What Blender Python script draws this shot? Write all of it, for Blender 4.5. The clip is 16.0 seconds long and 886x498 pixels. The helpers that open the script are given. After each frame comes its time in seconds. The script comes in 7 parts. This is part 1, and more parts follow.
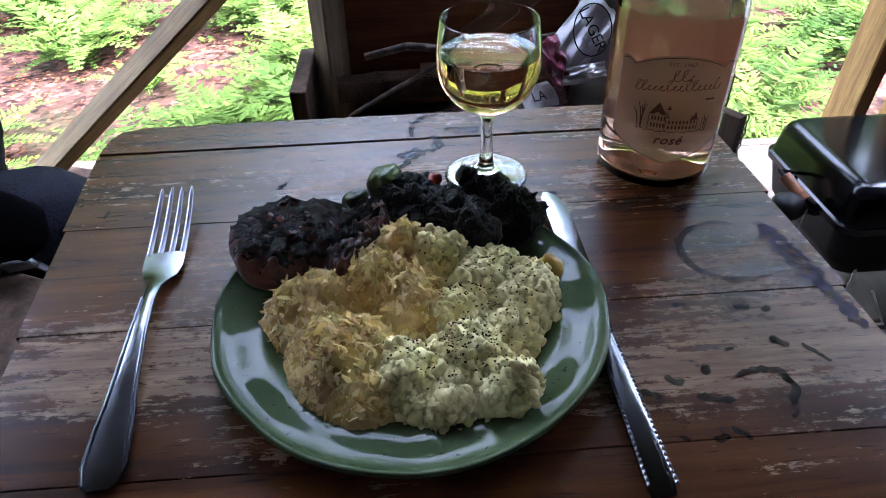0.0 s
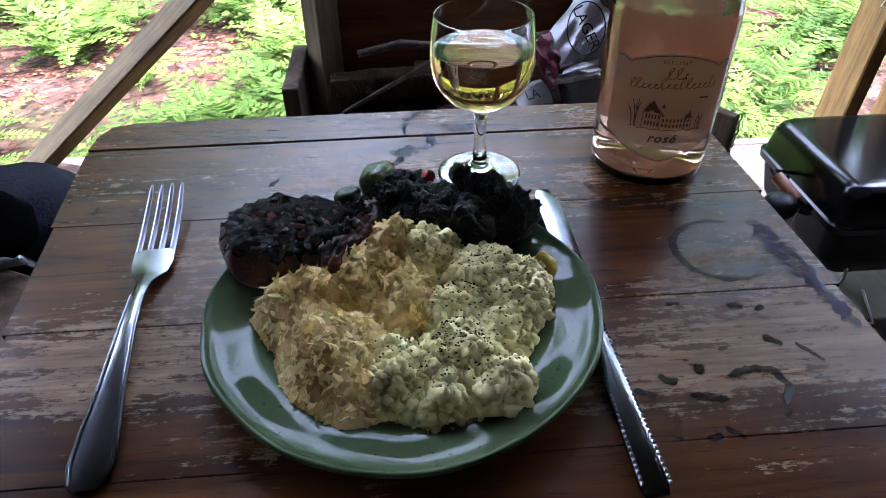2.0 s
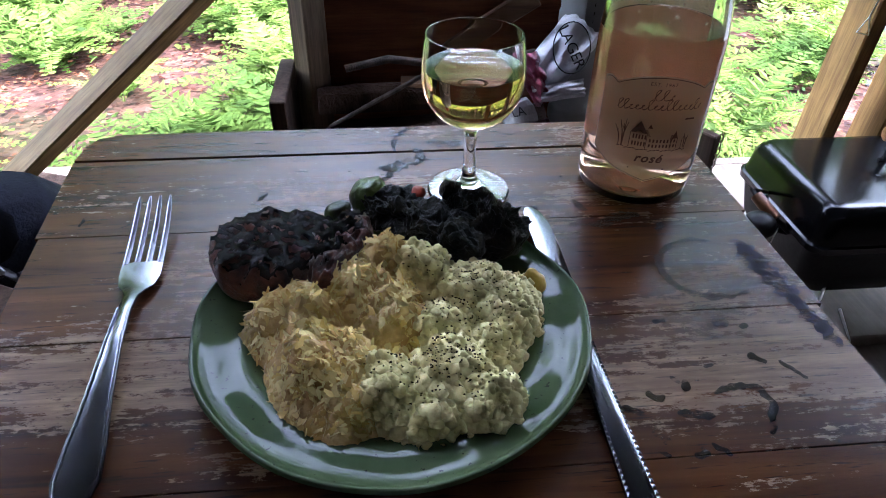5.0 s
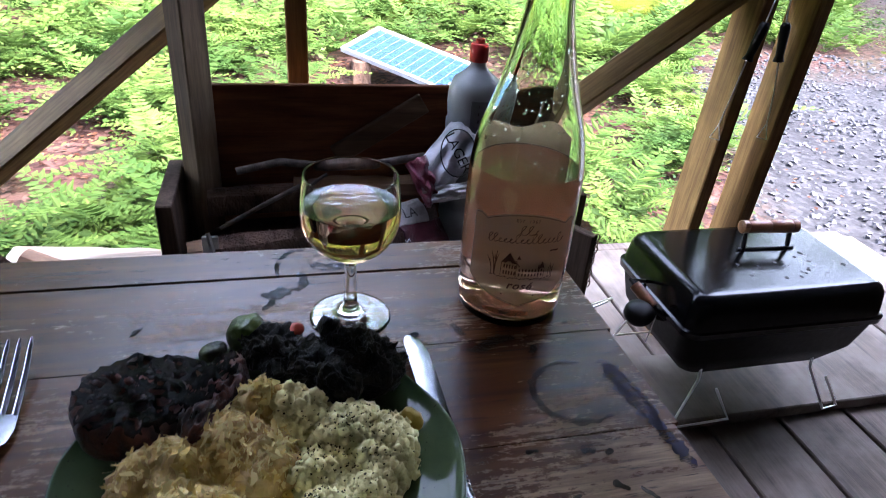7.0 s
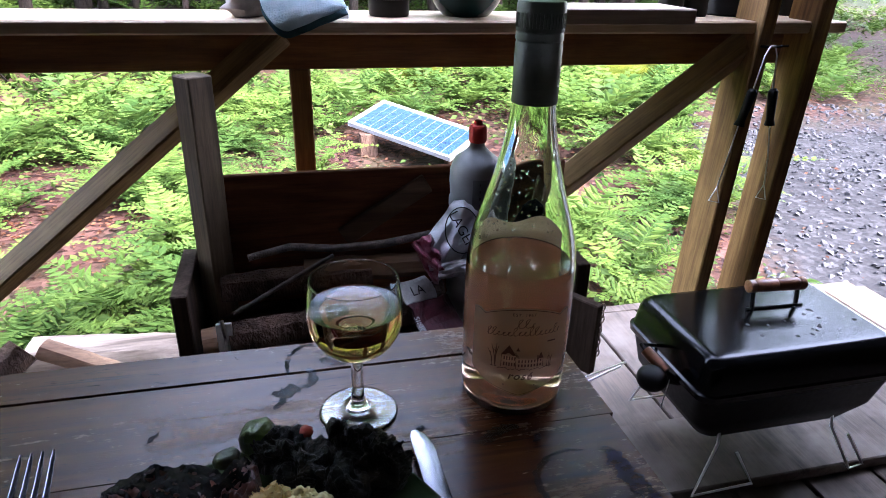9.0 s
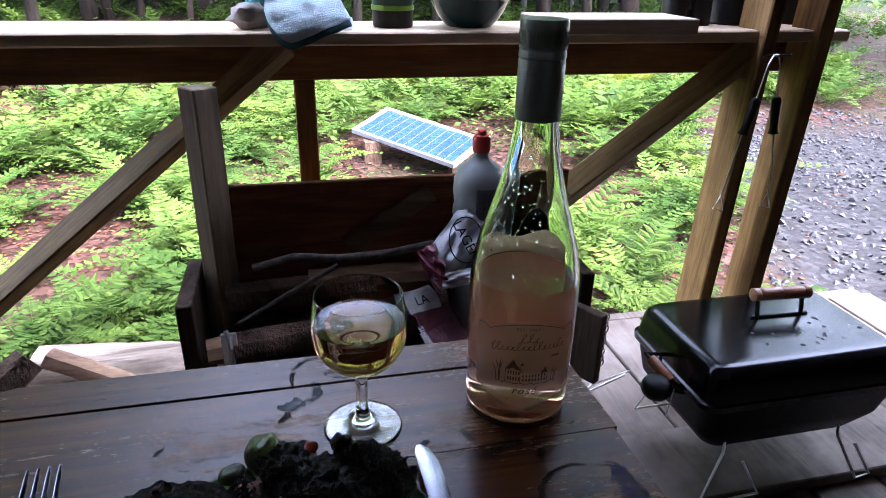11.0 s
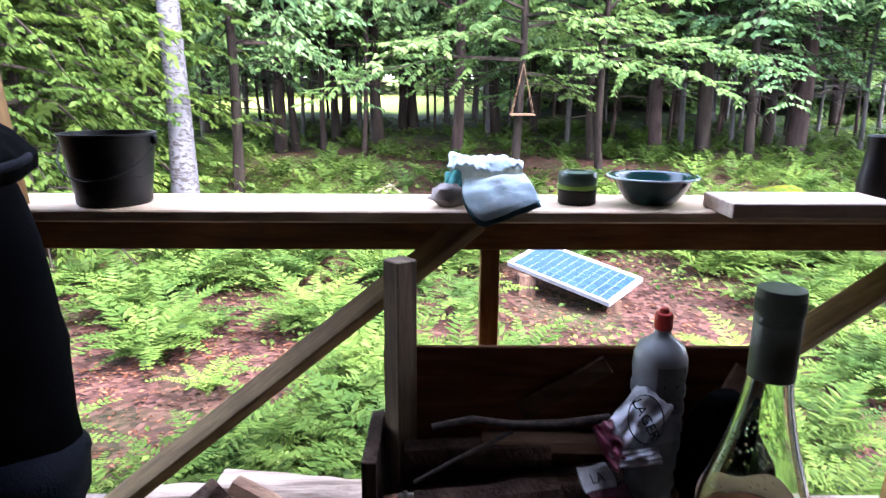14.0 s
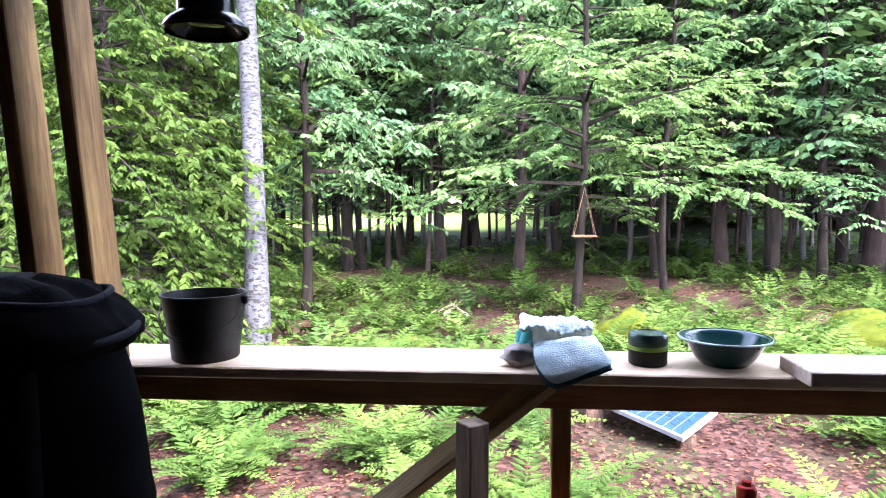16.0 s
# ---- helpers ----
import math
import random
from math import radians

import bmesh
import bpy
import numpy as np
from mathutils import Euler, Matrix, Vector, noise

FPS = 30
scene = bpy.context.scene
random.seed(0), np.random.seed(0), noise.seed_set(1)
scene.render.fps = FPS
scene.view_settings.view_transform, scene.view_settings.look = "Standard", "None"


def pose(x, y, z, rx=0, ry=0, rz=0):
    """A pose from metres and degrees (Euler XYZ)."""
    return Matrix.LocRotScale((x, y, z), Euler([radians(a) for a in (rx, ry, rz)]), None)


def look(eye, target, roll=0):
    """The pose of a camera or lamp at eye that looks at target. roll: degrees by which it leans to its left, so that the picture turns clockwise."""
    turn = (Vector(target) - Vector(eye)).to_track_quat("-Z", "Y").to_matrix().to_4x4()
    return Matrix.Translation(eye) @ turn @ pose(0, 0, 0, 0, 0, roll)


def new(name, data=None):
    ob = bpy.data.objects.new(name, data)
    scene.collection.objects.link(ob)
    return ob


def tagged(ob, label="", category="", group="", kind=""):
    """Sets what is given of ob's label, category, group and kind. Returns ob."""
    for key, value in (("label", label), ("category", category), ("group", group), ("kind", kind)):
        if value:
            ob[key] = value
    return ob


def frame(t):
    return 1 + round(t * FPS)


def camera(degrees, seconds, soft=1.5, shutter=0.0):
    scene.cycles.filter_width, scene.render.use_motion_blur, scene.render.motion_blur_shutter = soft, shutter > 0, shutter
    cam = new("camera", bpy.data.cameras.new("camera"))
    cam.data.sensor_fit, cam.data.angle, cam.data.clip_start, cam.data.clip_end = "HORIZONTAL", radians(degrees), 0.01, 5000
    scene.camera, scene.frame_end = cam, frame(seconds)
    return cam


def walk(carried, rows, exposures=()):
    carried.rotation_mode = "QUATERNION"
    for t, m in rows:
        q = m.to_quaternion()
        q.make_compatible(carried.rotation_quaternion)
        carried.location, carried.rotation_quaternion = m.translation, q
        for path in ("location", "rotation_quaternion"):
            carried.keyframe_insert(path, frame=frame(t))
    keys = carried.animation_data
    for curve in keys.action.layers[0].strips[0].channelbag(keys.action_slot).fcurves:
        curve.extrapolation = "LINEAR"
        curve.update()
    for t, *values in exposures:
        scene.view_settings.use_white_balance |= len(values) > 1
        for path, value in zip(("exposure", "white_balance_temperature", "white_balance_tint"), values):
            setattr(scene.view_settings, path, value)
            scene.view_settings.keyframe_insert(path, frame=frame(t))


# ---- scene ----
cam = camera(68.7, 16.0, 0.6, 0.4)
PATH = [
    (0, (0.023, 0.1, 0.902), (0.108, 1.66, -0.347), -1.5),
    (0.5, (0.024, 0.1, 0.902), (0.106, 1.663, -0.344), -1.5),
    (1, (0.022, 0.101, 0.901), (0.125, 1.658, -0.35), -0.9),
    (1.5, (0.023, 0.101, 0.9), (0.123, 1.661, -0.348), -1.0),
    (2, (0.023, 0.102, 0.9), (0.13, 1.657, -0.353), -0.8),
    (2.5, (0.022, 0.101, 0.901), (0.14, 1.66, -0.347), -0.4),
    (3, (0.022, 0.102, 0.9), (0.133, 1.66, -0.348), -0.7),
    (3.5, (0.023, 0.102, 0.9), (0.155, 1.666, -0.341), 0.1),
    (6, (0.016, 0.101, 0.909), (0.235, 1.716, -0.249), 2.4),
    (6.5, (0.022, 0.102, 0.927), (0.35, 1.761, -0.142), 4.0),
    (7, (0.035, 0.11, 0.939), (0.499, 1.772, -0.072), 5.0),
    (7.5, (0.037, 0.105, 0.955), (0.501, 1.808, 0.014), 3.6),
    (8, (0.04, 0.103, 0.963), (0.504, 1.83, 0.068), 2.6),
    (8.5, (0.041, 0.102, 0.971), (0.484, 1.852, 0.109), 1.9),
    (9, (0.041, 0.101, 0.972), (0.478, 1.859, 0.125), 1.6),
    (11.5, (0.041, 0.102, 0.981), (0.458, 1.878, 0.162), 1.1),
    (12, (0.04, 0.102, 0.985), (0.415, 1.9, 0.194), 0.4),
    (12.5, (0.032, 0.095, 0.998), (0.334, 1.924, 0.246), 0.5),
    (13, (0.018, 0.097, 1.017), (0.265, 1.968, 0.355), 1.0),
    (13.5, (-0.009, 0.093, 1.047), (0.081, 2.004, 0.464), -0.9),
    (14, (-0.024, 0.097, 1.071), (-0.02, 2.036, 0.583), 0.2),
    (14.5, (-0.034, 0.091, 1.1), (-0.152, 2.052, 0.727), -0.6),
    (15, (-0.044, 0.078, 1.133), (-0.177, 2.057, 0.871), 0.2),
    (15.5, (-0.046, 0.066, 1.152), (-0.267, 2.046, 0.972), -0.1),
    (16, (-0.043, 0.066, 1.163), (-0.227, 2.052, 1.019), -0.3),
]
EXPOSURES = [(0, 5.98, 5800, 23), (3.5, 5.98, 5800, 23), (6, 5.92, 5800, 23), (7, 5.55, 5850, 24), (9, 5.2, 5850, 25), (12, 5.15, 5800, 25), (13.5, 5.1, 5850, 26), (16, 5.05, 5800, 26)]
walk(cam, [(t, look(eye, target, roll)) for t, eye, target, roll in PATH], EXPOSURES)

# ---- world and light ----
world = bpy.data.worlds.new("world")
scene.world = world
world.use_nodes = True
wn = world.node_tree
sky = wn.nodes.new("ShaderNodeTexSky")
sky.sky_type = "NISHITA"
sky.sun_disc = False
sky.sun_elevation, sky.sun_rotation = radians(55), radians(130)
sky.air_density, sky.dust_density, sky.ozone_density = 1.2, 1.5, 1.0
wn.nodes["Background"].inputs["Strength"].default_value = 0.15
grey = wn.nodes.new("ShaderNodeHueSaturation")
grey.inputs["Saturation"].default_value = 0.55
wn.links.new(sky.outputs[0], grey.inputs["Color"])
wn.links.new(grey.outputs[0], wn.nodes["Background"].inputs[0])
sun = new("sun", bpy.data.lights.new("sun", "SUN"))
sun.data.energy, sun.data.angle, sun.data.color = 1.5, radians(25), (1.0, 0.97, 0.92)
sun.matrix_world = look((6.0, -5.0, 11.2), (0, 0, 0))


# ---- materials ----
def nodes_of(name):
    m = bpy.data.materials.new(name)
    m.use_nodes = True
    nt = m.node_tree
    return m, nt, nt.nodes["Principled BSDF"]


def ramp(nt, source, stops):
    r = nt.nodes.new("ShaderNodeValToRGB")
    e = r.color_ramp.elements
    while len(e) < len(stops):
        e.new(0.5)
    for el, (p, c) in zip(e, stops):
        el.position, el.color = p, (*c, 1)
    nt.links.new(source, r.inputs[0])
    return r.outputs[0]


def coords(nt, scale=(1, 1, 1), rnd=True, space="Object"):
    tc = nt.nodes.new("ShaderNodeTexCoord")
    mp = nt.nodes.new("ShaderNodeMapping")
    mp.inputs["Scale"].default_value = scale
    nt.links.new(tc.outputs[space], mp.inputs[0])
    if rnd:
        oi = nt.nodes.new("ShaderNodeObjectInfo")
        mul = nt.nodes.new("ShaderNodeMath")
        mul.operation = "MULTIPLY"
        mul.inputs[1].default_value = 37.0
        nt.links.new(oi.outputs["Random"], mul.inputs[0])
        nt.links.new(mul.outputs[0], mp.inputs["Location"])
    return mp.outputs[0]


def noise_of(nt, vec, scale, detail=5.0, rough=0.6, dist=0.0):
    n = nt.nodes.new("ShaderNodeTexNoise")
    n.inputs["Scale"].default_value, n.inputs["Detail"].default_value = scale, detail
    n.inputs["Roughness"].default_value, n.inputs["Distortion"].default_value = rough, dist
    nt.links.new(vec, n.inputs["Vector"])
    return n.outputs["Fac"]


def mix(nt, a, b, fac, mode="MIX"):
    m = nt.nodes.new("ShaderNodeMix")
    m.data_type, m.blend_type = "RGBA", mode
    for sock, val in ((m.inputs[0], fac), (m.inputs[6], a), (m.inputs[7], b)):
        if isinstance(val, (int, float)):
            sock.default_value = val
        elif isinstance(val, tuple):
            sock.default_value = (*val, 1)
        else:
            nt.links.new(val, sock)
    return m.outputs[2]


def bump(nt, bsdf, height, strength=0.3, dist=0.002):
    b = nt.nodes.new("ShaderNodeBump")
    b.inputs["Strength"].default_value, b.inputs["Distance"].default_value = strength, dist
    nt.links.new(height, b.inputs["Height"])
    nt.links.new(b.outputs[0], bsdf.inputs["Normal"])


def surf(name, c1, c2, scale=30, rough=0.6, rough2=None, metal=0.0, bumpy=0.2, bdist=0.001, spec=0.5, stretch=(1, 1, 1), detail=5.0, space="Object"):
    m, nt, b = nodes_of(name)
    v = coords(nt, stretch, space == "Object", space)
    f = noise_of(nt, v, scale, detail)
    g = noise_of(nt, v, scale * 6.3, 4)
    nt.links.new(ramp(nt, f, [(0.3, c1), (0.7, c2)]), b.inputs["Base Color"])
    b.inputs["Metallic"].default_value, b.inputs["Specular IOR Level"].default_value = metal, spec
    mr = nt.nodes.new("ShaderNodeMapRange")
    mr.inputs[3].default_value, mr.inputs[4].default_value = rough, rough if rough2 is None else rough2
    nt.links.new(g, mr.inputs[0])
    nt.links.new(mr.outputs[0], b.inputs["Roughness"])
    if bumpy:
        bump(nt, b, g, bumpy, bdist)
    return m


def wood(name, dark, light, axis=0, rough=0.75, grain=60, weather=None, gloss=0.3, bumpy=0.35):
    """Sawn wood: fibres along one axis, growth bands, knots' dark blotches."""
    m, nt, b = nodes_of(name)
    st = [1.0, 1.0, 1.0]
    st[axis] = 0.07
    v = coords(nt, tuple(st))
    fib = noise_of(nt, v, grain * 4, 6, 0.65)
    band = noise_of(nt, v, grain * 0.5, 3, 0.5, 1.2)
    v2 = coords(nt, (1, 1, 1))
    blot = noise_of(nt, v2, 7, 4)
    c = ramp(nt, band, [(0.3, dark), (0.62, light)])
    c = mix(nt, c, ramp(nt, fib, [(0.3, tuple(x * 0.45 for x in dark)), (0.6, (1, 1, 1))]), 0.45, "MULTIPLY")
    if weather:
        c = mix(nt, c, weather, ramp(nt, blot, [(0.4, (0, 0, 0)), (0.65, (0.8, 0.8, 0.8))]))
    else:
        c = mix(nt, c, ramp(nt, blot, [(0.35, (0.62, 0.6, 0.58)), (0.6, (1, 1, 1))]), 0.6, "MULTIPLY")
    nt.links.new(c, b.inputs["Base Color"])
    b.inputs["Roughness"].default_value, b.inputs["Specular IOR Level"].default_value = rough, gloss
    bump(nt, b, fib, bumpy, 0.0012)
    return m


def glass(name, colour, ior=1.5, rough=0.0):
    m, nt, b = nodes_of(name)
    b.inputs["Base Color"].default_value = (*colour, 1)
    b.inputs["Transmission Weight"].default_value, b.inputs["IOR"].default_value = 1.0, ior
    b.inputs["Roughness"].default_value = rough
    return m


def leafy(name, c1, c2, trans=0.35, rough=0.5, patch=0.0):
    m, nt, b = nodes_of(name)
    g = nt.nodes.new("ShaderNodeNewGeometry")
    oi = nt.nodes.new("ShaderNodeObjectInfo")
    c = ramp(nt, g.outputs["Random Per Island"], [(0.0, c1), (1.0, c2)])
    c = mix(nt, c, ramp(nt, oi.outputs["Random"], [(0.0, (0.7, 0.78, 0.66)), (1.0, (1.2, 1.12, 0.95))]), 0.8, "MULTIPLY")
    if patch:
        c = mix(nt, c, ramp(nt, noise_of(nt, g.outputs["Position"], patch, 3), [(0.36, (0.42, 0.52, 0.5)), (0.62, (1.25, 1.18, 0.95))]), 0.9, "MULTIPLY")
    nt.links.new(c, b.inputs["Base Color"])
    b.inputs["Roughness"].default_value, b.inputs["Specular IOR Level"].default_value = rough, 0.04
    t = nt.nodes.new("ShaderNodeBsdfTranslucent")
    nt.links.new(c, t.inputs[0])
    ms = nt.nodes.new("ShaderNodeMixShader")
    ms.inputs[0].default_value = trans
    nt.links.new(b.outputs[0], ms.inputs[1])
    nt.links.new(t.outputs[0], ms.inputs[2])
    nt.links.new(ms.outputs[0], nt.nodes["Material Output"].inputs[0])
    return m


M_LUMBER = wood("framing_lumber", (0.165, 0.072, 0.024), (0.3, 0.155, 0.056), 0, 0.7)
# brace colour lightened to stand in for light falling on their top faces
M_BRACE = wood("lit_brace_wood", (0.21, 0.135, 0.05), (0.37, 0.255, 0.1), 0, 0.7)
M_LUMBER_Z = wood("framing_lumber_upright", (0.16, 0.078, 0.022), (0.33, 0.19, 0.062), 2, 0.7)
M_CAP = wood("rail_cap_wood", (0.44, 0.3, 0.17), (0.58, 0.43, 0.27), 0, 0.5, weather=(0.55, 0.41, 0.27), gloss=0.4)
M_DECK = wood("deck_wood", (0.05, 0.034, 0.024), (0.11, 0.08, 0.057), 1, 0.75, weather=(0.16, 0.128, 0.1))
M_GREY = wood("grey_weathered_wood", (0.06, 0.042, 0.025), (0.19, 0.138, 0.085), 2, 0.85)
M_CRATE = wood("crate_plywood", (0.105, 0.036, 0.015), (0.225, 0.0825, 0.033), 0, 0.85, gloss=0.15)
# near-black boards for the unseen light-blocking roof and walls, to limit bounce
M_LIGHT_BLOCK = wood("light_block_boards", (0.025, 0.015, 0.009), (0.05, 0.03, 0.0175), 0, 0.9, gloss=0.1)
M_BARK = surf("bark", (0.022, 0.013, 0.009), (0.1, 0.06, 0.04), 22, 0.95, spec=0.1, bumpy=0.9, bdist=0.01, stretch=(1, 1, 0.25))
M_SPLIT = wood("split_log", (0.096, 0.048, 0.024), (0.24, 0.144, 0.078), 0, 0.85, 40)
M_STEEL = surf("cutlery_steel", (0.12, 0.125, 0.14), (0.2, 0.21, 0.23), 80, 0.14, 0.26, 1.0, 0.0)
M_CHROME = surf("plated_wire", (0.6, 0.6, 0.6), (0.75, 0.75, 0.75), 50, 0.25, 0.4, 1.0, 0.05)
M_ENAMEL = surf("black_enamel", (0.0015, 0.0015, 0.00175), (0.004, 0.004, 0.0045), 12, 0.1, 0.25, 0.0, 0.05, spec=0.2)
M_BLACK = surf("black_plastic", (0.0015, 0.0015, 0.0015), (0.0035, 0.0035, 0.0035), 20, 0.4, 0.6, spec=0.25)
M_CLOTH = surf("black_cloth", (0.0005, 0.0005, 0.000625), (0.00125, 0.00125, 0.001625), 40, 0.95, bumpy=0.5, bdist=0.002, spec=0.04)
M_DARKWOOD = wood("dark_crate_wood", (0.0273, 0.01638, 0.01001), (0.07735, 0.05005, 0.03276), 2, 0.9, gloss=0.15)
M_HANDLE = wood("turned_handle_wood", (0.24, 0.09, 0.035), (0.42, 0.18, 0.075), 0, 0.4, 120, gloss=0.5)
M_WINE = glass("pale_wine", (0.98, 0.6, 0.36), 1.34)
M_ROSE = glass("rose_wine", (0.95, 0.53, 0.45), 1.34)
M_GLASS = glass("clear_glass", (0.97, 0.985, 0.97), 1.48)
M_BOTTLE = glass("bottle_glass", (0.90, 0.96, 0.86), 1.48)


# ---- building helpers ----
class Geo:
    def __init__(self):
        self.v, self.f = [], []

    def add(self, verts, faces, m=None):
        k = len(self.v)
        self.v += [tuple(m @ Vector(p)) for p in verts] if m is not None else [tuple(p) for p in verts]
        self.f += [tuple(i + k for i in q) for q in faces]
        return self

    def box(self, x0, x1, y0, y1, z0, z1, b=0.002, m=None):
        """A box with chamfered edges."""
        b = min(b, (x1 - x0) / 3, (y1 - y0) / 3, (z1 - z0) / 3)
        vs, idx = [], {}
        lo, hi = (x0, y0, z0), (x1, y1, z1)
        for c in range(8):
            s = [(c >> k) & 1 for k in range(3)]
            for ax in range(3):
                p = [hi[k] - b if s[k] else lo[k] + b for k in range(3)]
                p[ax] = hi[ax] if s[ax] else lo[ax]
                idx[(c, ax)] = len(vs)
                vs.append(tuple(p))
        fs = []
        for ax in range(3):
            o = [k for k in range(3) if k != ax]
            for side in (0, 1):
                cs = [(side << ax) | (i << o[0]) | (j << o[1]) for i, j in ((0, 0), (1, 0), (1, 1), (0, 1))]
                q = [idx[(c, ax)] for c in cs]
                fs.append(q if (side == 1) == (ax != 1) else q[::-1])
            for i in (0, 1):
                for j in (0, 1):
                    c0 = (i << o[0]) | (j << o[1])
                    c1 = c0 | (1 << ax)
                    q = [idx[(c0, o[0])], idx[(c1, o[0])], idx[(c1, o[1])], idx[(c0, o[1])]]
                    fs.append(q if (i != j) == (ax != 1) else q[::-1])
        for c in range(8):
            q = [idx[(c, 0)], idx[(c, 1)], idx[(c, 2)]]
            fs.append(q if bin(c).count("1") % 2 else q[::-1])
        return self.add(vs, fs, m)

    def lathe(self, prof, n=32, m=None, close=False):
        vs = [(r * math.cos(2 * math.pi * i / n), r * math.sin(2 * math.pi * i / n), z) for r, z in prof for i in range(n)]
        fs = [(a * n + i, a * n + (i + 1) % n, (a + 1) * n + (i + 1) % n, (a + 1) * n + i) for a in range(len(prof) - 1) for i in range(n)]
        if close:
            fs += [tuple(range(n))[::-1], tuple(range((len(prof) - 1) * n, len(prof) * n))]
        return self.add(vs, fs, m)

    def tube(self, pts, rad, n=8, m=None, flat=1.0):
        pts = [Vector(p) for p in pts]
        rad = rad if isinstance(rad, (list, tuple)) else [rad] * len(pts)
        vs, u = [], None
        for i, p in enumerate(pts):
            d = (pts[min(i + 1, len(pts) - 1)] - pts[max(i - 1, 0)]).normalized()
            if u is None:
                u = d.orthogonal().normalized()
            u = (u - d * u.dot(d)).normalized()
            w = d.cross(u)
            vs += [p + (u * math.cos(2 * math.pi * k / n) + w * math.sin(2 * math.pi * k / n) * flat) * rad[i] for k in range(n)]
        fs = [(a * n + i, a * n + (i + 1) % n, (a + 1) * n + (i + 1) % n, (a + 1) * n + i) for a in range(len(pts) - 1) for i in range(n)]
        fs += [tuple(range(n))[::-1], tuple(range((len(pts) - 1) * n, len(pts) * n))]
        return self.add(vs, fs, m)

    def mesh(self, name, material, smooth=None):
        me = bpy.data.meshes.new(name)
        me.from_pydata(self.v, [], self.f)
        me.materials.append(material)
        if smooth is not None:
            me.polygons.foreach_set("use_smooth", [True] * len(me.polygons))
            if smooth < 180:
                me.set_sharp_from_angle(angle=radians(smooth))
        me.update()
        return me


def part(name, geo, material, parent=None, label="", smooth=None, m=None):
    """One mesh object, under a thing or a part."""
    ob = new(name, geo.mesh(name, material, smooth) if isinstance(geo, Geo) else geo)
    ob.parent = parent
    if m is not None:
        ob.matrix_basis = m
    if label:
        tagged(ob, label)
    return ob


def thing(name, at, label, category, group="", kind=""):
    ob = new(name)
    ob.empty_display_size = 0.05
    ob.location = at
    return tagged(ob, label, category, group, kind)


def single(name, geo, material, at, label, category, group="", kind="", smooth=None):
    return tagged(part(name, geo, material, None, "", smooth, Matrix.Translation(at)), label, category, group, kind)


def beam_between(a, b, wide, deep, bevel=0.003):
    """A squared timber from a to b; deep runs along y."""
    a, b = Vector(a), Vector(b)
    d = b - a
    turn = Matrix(((d.x, 0, -d.z), (0, d.length, 0), (d.z, 0, d.x))).to_4x4() * (1 / d.length)
    turn[3][3] = 1
    g = Geo()
    g.box(0, d.length, -deep / 2, deep / 2, -wide / 2, wide / 2, bevel)
    return g, Matrix.Translation(a) @ turn

# ---- structure ----
def hash01(i, k=0):
    return (math.sin(i * 12.9898 + k * 78.233) * 43758.5453) % 1.0


def ground_z(x, y):
    """Height of the forest floor."""
    far = max(0.0, y - 4.0)
    z = -0.36 + 0.012 * far + 0.0004 * min(far, 40) ** 2
    if y > 1.2:
        z += 0.09 * noise.noise(Vector((x * 0.5, y * 0.5, 0.3))) + 0.035 * noise.noise(Vector((x * 1.9, y * 1.9, 5.0)))
    return z


# deck boards run towards the rail
deck = thing("floor", (0, 0, 0), "weathered grey-brown wooden deck of parallel boards", "floor", kind="structure")
DECK_PITCH = 0.165
RAIL = thing("railing", (0, 0, 0), "rough lumber porch railing with flat wooden cap", "railing", kind="structure")
part("rail_cap", Geo().box(-2.6, 1.12, 1.215, 1.4, 0.836, 0.858, 0.003), M_CAP, RAIL, "worn flat cap board")
part("rail_beam", Geo().box(-2.6, 1.12, 1.29, 1.328, 0.769, 0.8355, 0.002), M_LUMBER, RAIL, "brown beam under the cap")
part("upright", Geo().box(0.05, 0.087, 1.29, 1.328, -0.02, 0.7685, 0.002), M_LUMBER_Z, RAIL)
for a, b, w in (((-0.9, 1.268, 0.069), (0.04, 1.268, 0.838), 0.03), ((0.06, 1.268, 0.16), (0.95, 1.268, 0.832), 0.045)):
    g, m = beam_between((a[0], 1.25, a[2]), (b[0], 1.25, b[2]), w, 0.048)
    part("brace", g, M_BRACE, RAIL, "diagonal brace", m=m @ Matrix.Rotation(radians(40), 4, "X"))
for x, y, lean in ((0.881, 1.198, 2.2), (1.006, 1.198, 2.0), (-0.748, 1.198, -4.5), (-0.864, 1.198, -4.5)):
    part("post", Geo().box(0, 0.031, 0, 0.085, 0 if x > 0 else 0.62, 2.05, 0.003), M_LUMBER_Z, RAIL, "upright post of framing lumber", m=pose(x, y, 0, 0, lean, 0))

# roof and walls added out of sight to block light from above and around
single("ceiling", Geo().box(-1.75, 1.95, -1.35, 1.32, 1.69, 1.74, 0.004), M_LIGHT_BLOCK, (0, 0, 0), "unseen board ceiling added to keep skylight off the porch", "ceiling", kind="structure")
single("wall_south", Geo().box(-1.75, 1.95, -1.4, -1.352, -0.4, 1.688, 0.004), M_LIGHT_BLOCK, (0, 0, 0), "unseen board wall added behind the porch to block light", "wall", kind="structure")
single("wall_west", Geo().box(-1.75, -1.7, -1.35, 1.26, -0.4, 1.688, 0.004), M_LIGHT_BLOCK, (0, 0, 0), "unseen board wall added to block light from the porch side", "wall", kind="structure")
single("wall_east", Geo().box(1.9, 1.95, -1.35, 1.26, -0.4, 1.688, 0.004), M_LIGHT_BLOCK, (0, 0, 0), "unseen board wall added to block light from the porch side", "wall", kind="structure")


